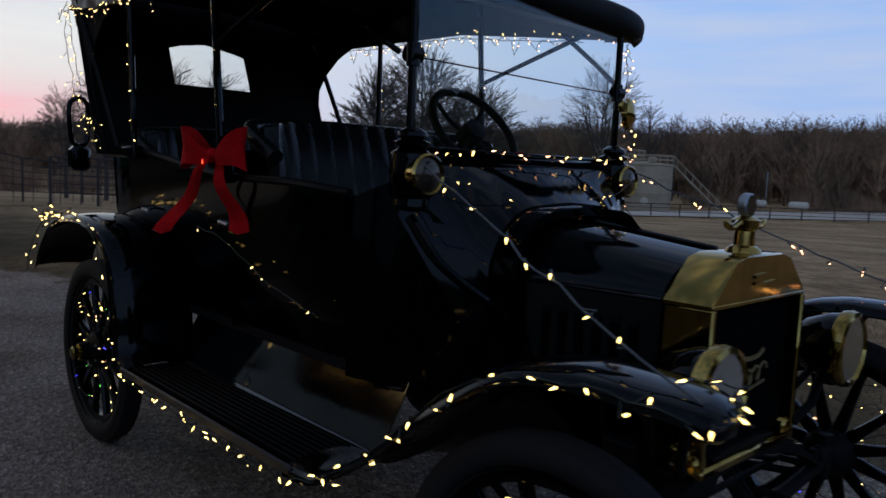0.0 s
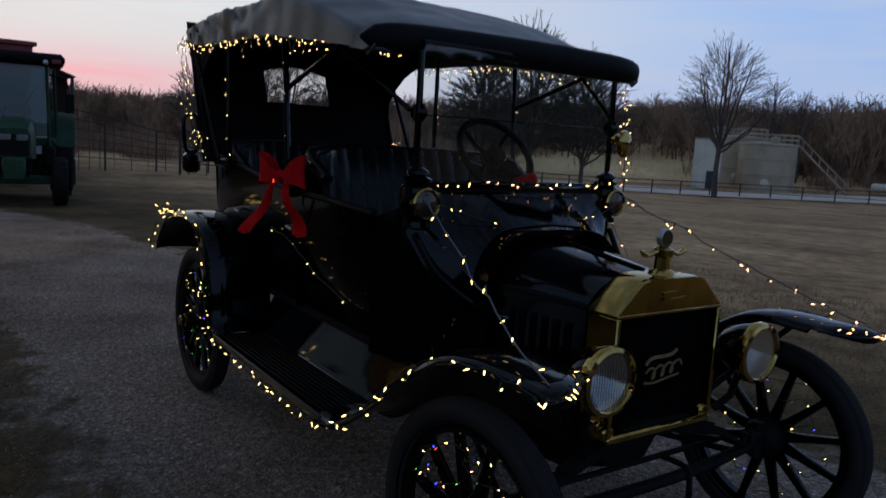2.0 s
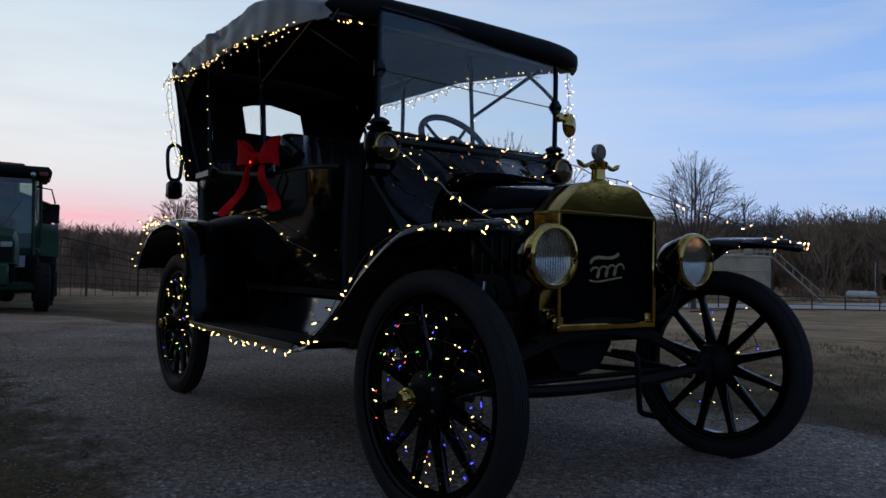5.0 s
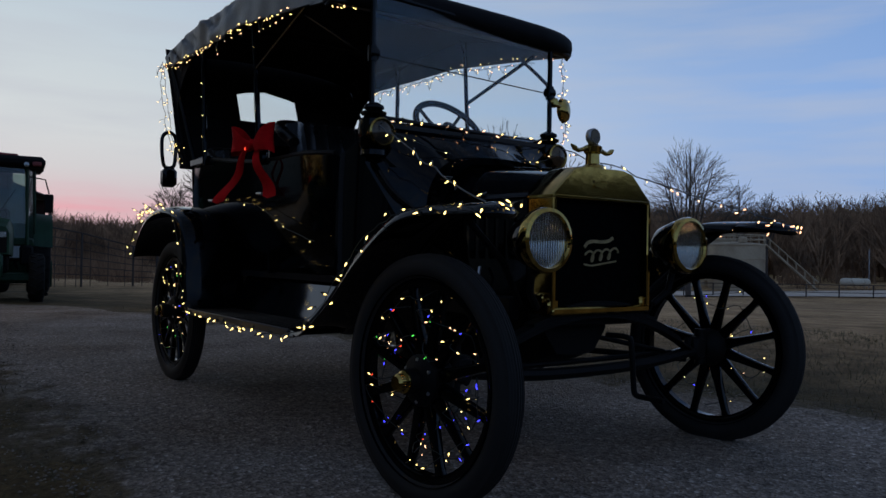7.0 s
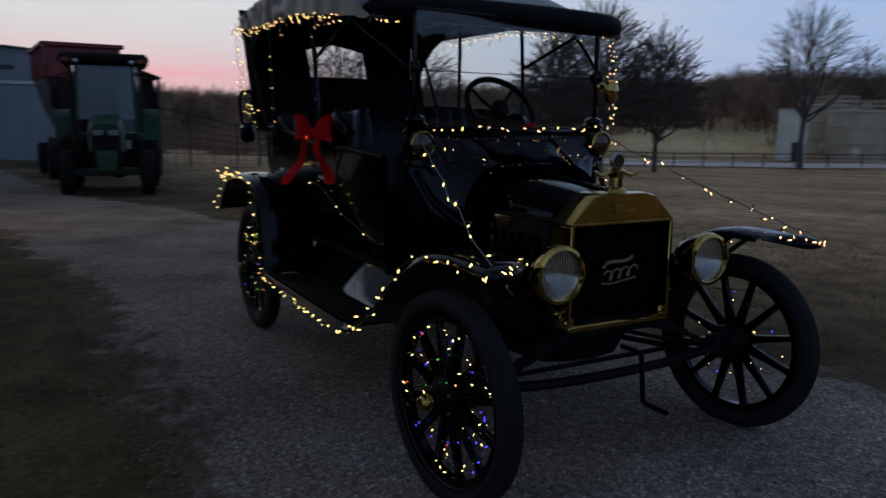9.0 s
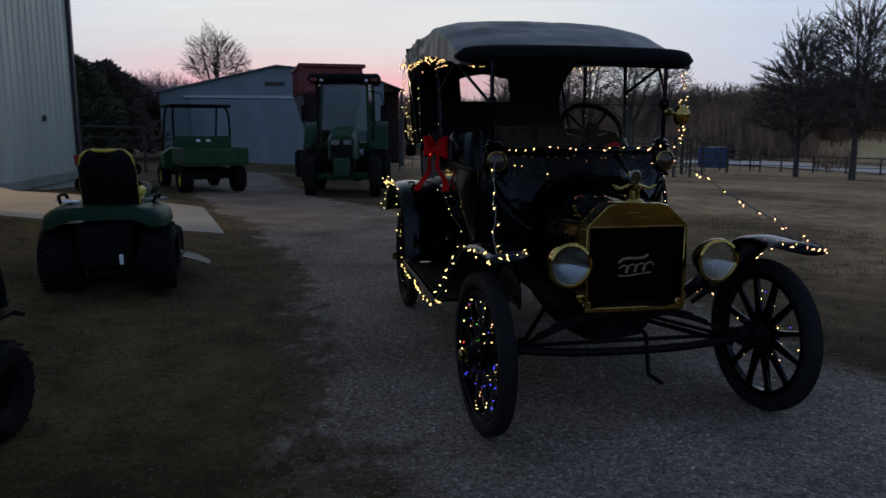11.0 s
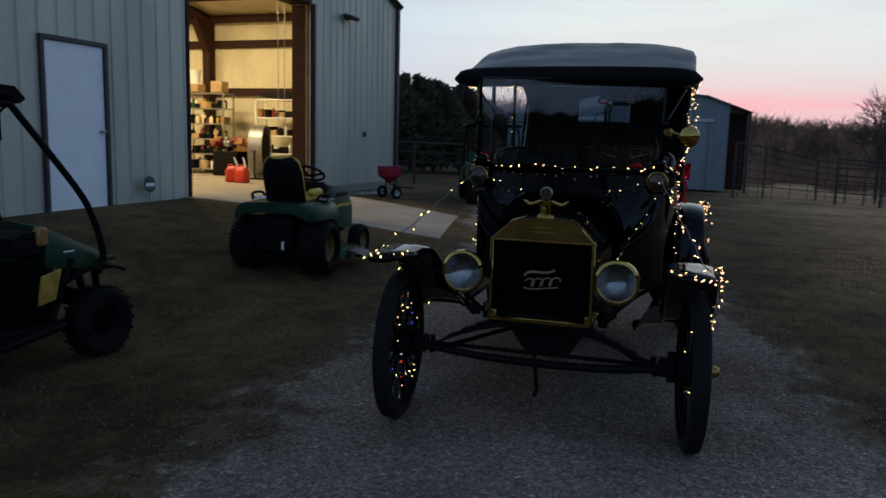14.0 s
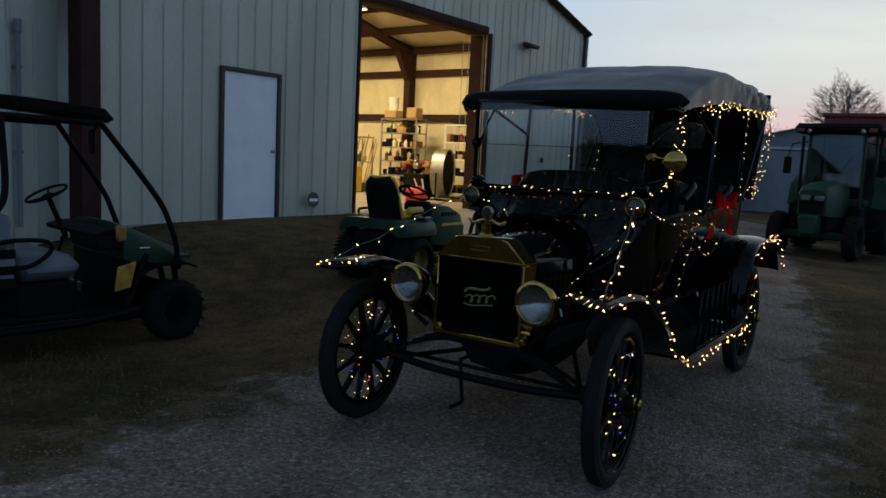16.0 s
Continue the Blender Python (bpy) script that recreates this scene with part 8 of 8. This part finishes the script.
# ---------------------------------------------------------------- trees
def bare_tree(x, y, tall, spread, seed, label="bare winter tree with a wide twiggy crown", trunk_r=None, fork=0.20, levels=5, group="bare trees", twigs=1.0, mat=None, fine=0.75, spin=0):
    """A tapering trunk that forks low into limbs, branches and fine twigs, brought to its full height."""
    rng2 = random.Random(seed)
    far = math.hypot(x, y)
    thin = far * 0.00030 * fine
    bars = []

    def limb(p, d, length, r, level):
        n = 4 if level < 3 else 3
        pts, rs = [p], [r]
        q, dd = p.copy(), d.copy()
        for k in range(n):
            dd = (dd + Vector((rng2.uniform(-1, 1), rng2.uniform(-1, 1), rng2.uniform(-0.5, 0.75))) * (0.09 + 0.06 * level)).normalized()
            q = q + dd * length / n
            pts.append(q.copy())
            rs.append(r * (1 - (0.35 if level == 0 else 0.6) * (k + 1) / n))
        bars.append((pts, rs, level))
        if level >= levels:
            return
        kids = (5, 5, 5, 5, 5)[min(level, 4)]
        if level >= 3:
            kids = max(3, int(kids * twigs + rng2.random()))
        for k in range(kids):
            t = 1.0 if k == 0 else rng2.uniform(0.5 if level == 0 else 0.25, 0.97)
            i = min(int(t * n), n - 1)
            base = pts[i].lerp(pts[i + 1], t * n - i)
            side_v = dd.orthogonal().normalized()
            side_v.rotate(Matrix.Rotation(rng2.uniform(0, 2 * math.pi), 3, dd))
            open_a = (rng2.uniform(0.15, 0.4) if k == 0 else rng2.uniform(0.45, 0.95)) * spread
            nd = (dd * math.cos(open_a) + side_v * math.sin(open_a) + Vector((0, 0, 0.14))).normalized()
            limb(base, nd, length * rng2.uniform(0.60, 0.86) * (1.25 if level == 0 else 1.0), rs[min(i + 1, n)] * (0.78 if k == 0 else 0.58), level + 1)

    limb(Vector((0, 0, -0.1)), Vector((rng2.uniform(-0.06, 0.06), rng2.uniform(-0.06, 0.06), 1)).normalized(), tall * fork, trunk_r or tall * 0.024, 0)
    top = max(p.z for pts, _, _ in bars for p in pts)
    f = tall / top
    trunk, crown = Geo(), Geo()
    for pts, rs, level in bars:
        (trunk if level < 2 else crown).tube([p * f for p in pts], [max(thin * (1.0 if level < levels else 0.8), r) for r in rs], 7 if level < 2 else (4 if level < 3 else 3))
    th = thing("tree", pose(x, y, height(x, y), 0, 0, rng2.uniform(0, 360) + spin), label, "tree", group)
    part("trunk", trunk, M_BARK, th, "grey-brown trunk and limbs")
    part("crown", crown, mat or M_TWIG, th, "fine bare twigs")
    return th


def at_az(az, d):
    return d * math.sin(radians(az)) - 1.6, d * math.cos(radians(az)) - 1.6


def crown_tree(x, y, tall, radius, fork, seed, label, limbs=9, tips=300, lean=0.0, fine=0.8, mat=None, low=1.35):
    """Upright trunk that divides into rising limbs; branches and twigs reach out to a rounded, uneven crown."""
    rng2 = random.Random(seed)
    thin = math.hypot(x, y) * 0.00030 * fine
    zf, up = tall * fork, tall * (1 - fork)

    def on_crown(a, phi, share):
        bump = 1 + 0.16 * noise.noise((math.cos(a) * 1.6 + seed, math.sin(a) * 1.6, phi * 2.2)) + rng2.uniform(-0.07, 0.07)
        r = share * bump
        return Vector((radius * math.sin(phi) * math.cos(a) * r + lean * share, radius * math.sin(phi) * math.sin(a) * r, zf + up * (0.12 + 0.88 * math.cos(phi)) * r))

    def bend(a, b, rise, n):
        c = a.lerp(b, 0.5) + rise
        return [(a * (1 - t) ** 2 + c * 2 * t * (1 - t) + b * t * t) + (Vector((rng2.uniform(-1, 1), rng2.uniform(-1, 1), rng2.uniform(-1, 1))) * radius * 0.022 if 0 < t < 1 else Vector()) for t in [k / n for k in range(n + 1)]]

    r0 = tall * 0.016
    trunk, crown = Geo(), Geo()
    stem = [Vector((0, 0, -0.2)), Vector((rng2.uniform(-0.1, 0.1), rng2.uniform(-0.1, 0.1), zf * 0.5)), Vector((lean * 0.1, 0, zf))]
    trunk.tube(stem, [r0 * 1.25, r0, r0 * 0.9], 9)
    nodes, girth = [], []
    for k in range(limbs):
        phi = rng2.uniform(0.0, 0.3) if k % 4 == 0 else rng2.uniform(0.5, min(low, 1.35))
        base = stem[1].lerp(stem[2], rng2.uniform(0.45, 1.0))
        tip = on_crown(k * 2.39996 + rng2.uniform(-0.3, 0.3), phi, 0.86)
        pts = bend(base, tip, Vector((tip.x, tip.y, 0)) * 0.12 - Vector((0, 0, 0.04 * up)), 7)
        rs = [max(thin * 1.1, r0 * 0.55 * (1 - 0.72 * q / 7)) for q in range(8)]
        trunk.tube(pts, rs, 6)
        nodes += pts[2:]
        girth += rs[2:]
    goals = []
    for k in range(tips):
        phi = math.acos(1 - (1 - math.cos(low)) * (k + 0.5) / tips)
        goals.append(on_crown(k * 2.39996, phi, (0.10 + 0.95 * rng2.random()) ** 0.40))
    goals.sort(key=lambda p: (p - stem[2]).length)
    root, squash = np.array((0, 0, zf - 0.1 * up)), np.array((1 / radius, 1 / radius, 1 / up))
    spots = np.zeros((len(nodes) + 3 * tips, 3))
    spots[:len(nodes)] = [tuple(p) for p in nodes]
    for tip in goals:
        far_off = np.linalg.norm(spots[:len(nodes)] - np.array(tip), axis=1)
        inner = np.linalg.norm((spots[:len(nodes)] - root) * squash, axis=1)
        far_off[inner > 0.84 * np.linalg.norm((np.array(tip) - root) * squash)] += 1e3
        i = int(np.argmin(far_off))
        start = nodes[i]
        d = (tip - start).normalized()
        branch = bend(start, tip, d.orthogonal().normalized() * rng2.uniform(-0.08, 0.08) * (tip - start).length, 3)
        r1 = max(thin, girth[i] * 0.55)
        rs = [r1, max(thin, r1 * 0.8), max(thin, r1 * 0.65), thin]
        crown.tube(branch, rs, 4)
        spots[len(nodes):len(nodes) + 3] = [tuple(p) for p in branch[1:]]
        nodes += branch[1:]
        girth += rs[1:]
        for q in range(6):
            u = rng2.uniform(0.4, 3.0)
            n = min(int(u), 2)
            at = branch[n].lerp(branch[n + 1], u - n)
            e = (d * 1.3 + Vector((rng2.uniform(-1, 1), rng2.uniform(-1, 1), rng2.uniform(-0.5, 1)))).normalized()
            crown.tube([at, at + e * radius * rng2.uniform(0.04, 0.10)], [thin * 0.75, thin * 0.45], 3)
    th = thing("tree", pose(x, y, height(x, y)), label, "tree", "bare trees")
    part("trunk", trunk, M_BARK, th, "grey-brown trunk and limbs")
    part("crown", crown, mat or M_TWIG, th, "fine bare twigs")


def seen_from(ex, ey, az, d):
    return ex + d * math.sin(radians(az)), ey + d * math.cos(radians(az))


crown_tree(*seen_from(-1.96, -1.47, 54.3, 74), 14.4, 4.7, 0.36, 1, "tall bare tree with a rounded crown before the tanks", 13, 900, fine=0.55)
crown_tree(*seen_from(-1.96, -1.47, 57.6, 106), 13.2, 2.8, 0.45, 2, "slender bare tree behind the tanks", 8, 350, fine=0.5)
crown_tree(*seen_from(-1.96, -1.47, 59.4, 108), 12.0, 2.4, 0.45, 3, "slender bare tree behind the tanks", 7, 300, fine=0.5)
for k, (az, d, tall, r) in enumerate(((40.5, 46, 10.0, 3.4), (37.0, 48, 8.8, 2.9), (44.4, 47, 8.4, 3.0))):
    crown_tree(*seen_from(-1.96, -2.0, az, d), tall, r, 0.26, 10 + k, "spreading oak with a dense rounded twiggy crown", 13, 1700, fine=1.2, mat=M_OAK, low=1.6)
for k, (az, d, tall, r, lean) in enumerate(((18.7, 44, 7.3, 1.5, -0.2), (20.4, 45, 7.6, 1.7, 0.3), (23.2, 44, 7.5, 1.9, 0.4), (25.0, 43, 6.3, 1.5, 1.1), (16.6, 47, 6.9, 2.0, -0.2), (14.4, 50, 6.2, 2.0, 0.0))):
    crown_tree(*seen_from(-0.59, -3.37, az, d), tall, r, 0.36, 20 + k, "bare tree with thin dark branches beyond the fence", 9, 620, lean, 0.75, M_OAK)
crown_tree(-15.6, 145.8, 19.8, 7.0, 0.44, 31, "bare tree with a pale round twiggy crown behind the shed", 14, 1100, fine=0.45)
for k in range(12):
    bare_tree(*at_az(-12.0 + k * 0.55, 58 + (k % 3) * 2), 5.9 + 0.35 * (k % 3), 0.6, 60 + k, "thicket of upright bare saplings", 0.05, 0.3, 4, "saplings", mat=M_SAPLING)


def cedar(x, y, tall, wide, seed, mat):
    rng2 = random.Random(seed)
    th = thing("cedar", pose(x, y, height(x, y)), "dense dark bush behind the workshop", "tree", "cedars")
    part("trunk", Geo().tube([(0, 0, -0.1), (0.1, 0, tall * 0.5), (0, 0, tall * 0.9)], [0.16, 0.10, 0.03], 6), M_BARK, th)
    g = Geo()
    for k in range(3600):
        u = rng2.random() ** 0.7
        z = tall * (0.05 + 0.95 * u)
        rmax = wide * (1 - u * u) ** 0.5 * 0.85
        a = rng2.uniform(0, 2 * math.pi)
        rmax *= 1 + 0.55 * noise.noise((math.cos(a) * 1.4 + seed, math.sin(a) * 1.4, u * 3.5))
        z *= 1 + 0.16 * noise.noise((math.cos(a) * 2.2, math.sin(a) * 2.2, seed * 1.7))
        r = rmax * math.sqrt(rng2.uniform(0.25, 1.0))
        c = Vector((r * math.cos(a), r * math.sin(a), z))
        d = Vector((math.cos(a), math.sin(a), rng2.uniform(0.2, 1.2))).normalized() * rng2.uniform(0.12, 0.32)
        e = d.orthogonal().normalized() * rng2.uniform(0.04, 0.12)
        f = d.cross(e).normalized() * 0.05
        g.add([c - e, c + e, c + d, c + f * 2 - d * 0.3], [(0, 1, 2), (0, 1, 3), (1, 2, 3), (2, 0, 3)])
    part("crown", g, mat, th, "brown dead leaves" if mat is M_OAKLEAF else "dark olive foliage", smooth=0)


for k, (az, d, t, w) in enumerate(((-13.2, 41, 5.2, 2.7), (-15.2, 39, 5.2, 2.8), (-17.0, 38, 5.2, 2.9), (-19.0, 37, 5.3, 2.9), (-21.2, 37, 5.4, 2.9), (-23.5, 36, 5.2, 2.9), (-11.8, 46, 4.8, 2.4), (-16.2, 43, 5.6, 2.8))):
    cedar(*at_az(az, d), t * 0.9, w, 80 + k, M_OAKLEAF if az > -14 else M_BUSH)

# far woods: an uneven wall of trees all round, unseen at the back, and brush in front of it
# heights behind the camera are chosen for what the windscreen and paint mirror
EL = [(-180, 3.4), (-165, 2.7), (-150, 2.3), (-120, 2.6), (-70, 3.8), (-20, 3.4), (-10, 2.6), (0, 2.3), (11, 2.3), (20, 2.4), (32, 2.8), (45, 3.45), (55, 3.85), (61, 4.1), (66, 4.4), (84, 4.5), (110, 6.5), (145, 7.5), (165, 6.0), (180, 3.4)]


def woods_top(az, d):
    """Upper edge of the far woods: rounded crowns side by side."""
    lump = abs(math.sin(az * 1.35 + 2 * noise.noise((az * 0.2, 1, 0)))) * 1.1 + abs(math.sin(az * 3.3 + 1.0)) * 0.7
    return 1.4 + d * math.tan(radians(ease(az, EL))) - 1.3 + lump + 1.6 * noise.noise((az * 0.12, 3, 0))


g = Geo()
rng = random.Random(5)
g_front, g_back = g, Geo()
rows = [[], [], [], [], []]
for k in range(721):
    az = -180 + k * 0.5
    d = 127 + 5 * noise.noise((k * 0.05, 0, 0))
    x, y = at_az(az, d)
    top = woods_top(az, d) - 2.0
    base = height(x, y) - 1
    for i, t in enumerate((0, 0.35, 0.7, 0.92, 1.0)):
        bx, by = at_az(az, d + 3 * t + 1.5 * noise.noise((k * 0.5, i * 3, 1)))
        rows[i].append((bx, by, base + (top - base) * t))
near, far_end = 230, 550                                # -65 to 95 degrees: leafless woods; the rest is unseen, added dark to be mirrored
g_front.loft([r[near:far_end] for r in rows])
g_back.loft([r[far_end - 1:] + r[:near + 1] for r in rows])
for k in range(1700):
    az = rng.uniform(-40, 90) if k % 8 else rng.uniform(-180, 180)
    d = 104 + 23 * rng.random() ** 0.7
    x, y = at_az(az, d)
    foot = height(x, y)
    tall = (1.4 + (woods_top(az, 126) - 1.4) * d / 126) * rng.uniform(0.88, 1.10) - foot
    ca, sa = math.cos(radians(az)), math.sin(radians(az))
    g = g_front if -65 < az < 95 else g_back
    wide = tall * rng.uniform(0.26, 0.42)
    lean = rng.uniform(-0.06, 0.06) * tall

    def twig(u0, z0, u1, z1, w):
        g.add([(x + ca * (u0 - w), y - sa * (u0 - w), foot + z0), (x + ca * (u0 + w), y - sa * (u0 + w), foot + z0), (x + ca * u1, y - sa * u1, foot + z1)], [(0, 1, 2)])

    twig(0, -0.3, lean, tall * 0.9, 0.11)
    for q in range(34):
        a = rng.uniform(-1.45, 1.45)
        r = rng.uniform(0.6, 1.0)
        v0 = rng.uniform(0.04, 0.6)
        u1, v1 = wide * math.sin(a) * r, v0 + 0.15 + (0.85 - v0) * math.cos(a) * r
        twig(lean * v0, tall * v0, lean + u1, tall * v1, rng.uniform(0.05, 0.09))
        for f in range(3):
            m0 = rng.uniform(0.45, 0.95)
            bu, bv = lean * v0 + (lean + u1 - lean * v0) * m0, tall * (v0 + (v1 - v0) * m0)
            twig(bu, bv, bu + rng.uniform(-0.8, 0.8), bv + rng.uniform(0.2, 1.0), rng.uniform(0.03, 0.06))
solid("woods", g_front, M_WOODS, "grey-brown leafless woods along the horizon", "woods", "stuff", 0)
# never in view: added tree line that darkens the reflections in the glass
solid("woods", g_back, M_BACKWOODS, "unseen dark woods behind the yard, added for the windscreen reflections", "woods", "stuff", 0)
g = Geo()
for k in range(24000):
    az = rng.uniform(3, 75) if k % 2 else rng.uniform(6, 36)
    d = rng.gauss(107, 4) if az > 40 else rng.gauss(84, 8)
    gap = 26.8 < az < 37.5                              # open by the stock fence, thick wood edge beyond the road
    if gap:
        d = rng.gauss(101, 4)
    clump = noise.noise((az * 0.35, d * 0.08, 9.0))
    if clump < (-0.3 if gap else 0.12 if az > 35 else 0.06):
        continue
    x, y = at_az(az, d)
    z = height(x, y)
    ln = rng.uniform(0.8, 3.0) * (0.6 + clump) * (2.2 if gap else 1.0 if az > 36 else 1.15)
    lean, w = rng.uniform(-0.9, 0.9), rng.uniform(0.05, 0.12) if gap else rng.uniform(0.012, 0.035)
    ca, sa = math.cos(radians(az)), math.sin(radians(az))
    for q in (0, 0.3):
        g.add([(x - ca * w, y + sa * w, z + q), (x + ca * w, y - sa * w, z + q), (x + ca * (lean - q), y - sa * (lean - q), z + ln)], [(0, 1, 2)])
solid("brush", g, M_WOODS, "tangled bare brush before the woods", "brush", "stuff", 0)

# ---------------------------------------------------------------- grass blades and loose stones near the car
rng = random.Random(31)
g = Geo()
for k in range(60000):
    x, y = rng.uniform(-6.5, 6.5), rng.uniform(-5.0, 9.0)
    if abs(x - drive_middle(y)) < drive_half(y) * (0.84 + 0.22 * noise.noise((x * 1.5, y * 1.5, 0)) + 0.12 * rng.random()):
        continue
    if SLAB_PLAN[0] < x < SLAB_PLAN[1] and y > SLAB_PLAN[2]:
        continue
    if noise.noise((x * 0.8, y * 0.8, 4)) + rng.uniform(-0.4, 0.4) < -0.15:
        continue
    a, h = rng.uniform(0, 6.28), rng.uniform(0.015, 0.06)
    w = rng.uniform(0.002, 0.004)
    lx, ly = rng.uniform(-0.04, 0.04), rng.uniform(-0.04, 0.04)
    z = height(x, y)
    g.add([(x - w * math.cos(a), y - w * math.sin(a), z - 0.004), (x + w * math.cos(a), y + w * math.sin(a), z - 0.004), (x + lx, y + ly, z + h)], [(0, 1, 2)])
solid("grass", g, M_BLADE, "short dry grass blades", "grass", "stuff", 0)
g = Geo()
for k in range(16000):
    y = rng.uniform(-4.0, 6.0)
    x = drive_middle(y) + (rng.uniform(-1.0, 1.0) if k % 2 else rng.choice((-1, 1)) * rng.gauss(0.90, 0.08)) * drive_half(y)
    r = rng.uniform(0.003, 0.009)
    z = height(x, y) + (0.011 if abs(x - drive_middle(y)) < drive_half(y) * 0.85 else 0.001)
    a = rng.uniform(0, 6.28)
    c, s = math.cos(a) * r, math.sin(a) * r
    g.add([(x + c, y + s, z), (x - s * 0.8, y + c * 0.8, z), (x - c, y - s, z), (x + s * 0.8, y - c * 0.8, z), (x + c * 0.2, y + s * 0.3, z + r * rng.uniform(0.5, 0.9))], [(0, 1, 4), (1, 2, 4), (2, 3, 4), (3, 0, 4)])
solid("loose_gravel", g, M_PEBBLE, "loose grey stones on the driveway", "gravel", "stuff", 0)
g = Geo()
for k in range(12000):
    x, y = rng.uniform(-6.5, -1.1), rng.uniform(-3.2, 6.5)
    if noise.noise((x * 0.9, y * 0.9, 12)) + rng.uniform(-0.5, 0.5) < -0.05:
        continue
    r, a, z = rng.uniform(0.003, 0.010), rng.uniform(0, 6.28), height(x, y) + 0.012
    c, q = math.cos(a) * r, math.sin(a) * r
    lift = [rng.uniform(-0.003, 0.008) for _ in range(4)]
    g.add([(x + c * 1.6, y + q * 1.6, z + lift[0]), (x - q * 0.6, y + c * 0.6, z + lift[1]), (x - c * 1.4, y - q * 1.4, z + lift[2]), (x + q * 0.6, y - c * 0.6, z + lift[3])], [(0, 1, 2), (0, 2, 3)])
solid("leaf_litter", g, M_LITTER, "scattered pale dead leaf scraps on the yard", "leaf litter", "stuff", 0)
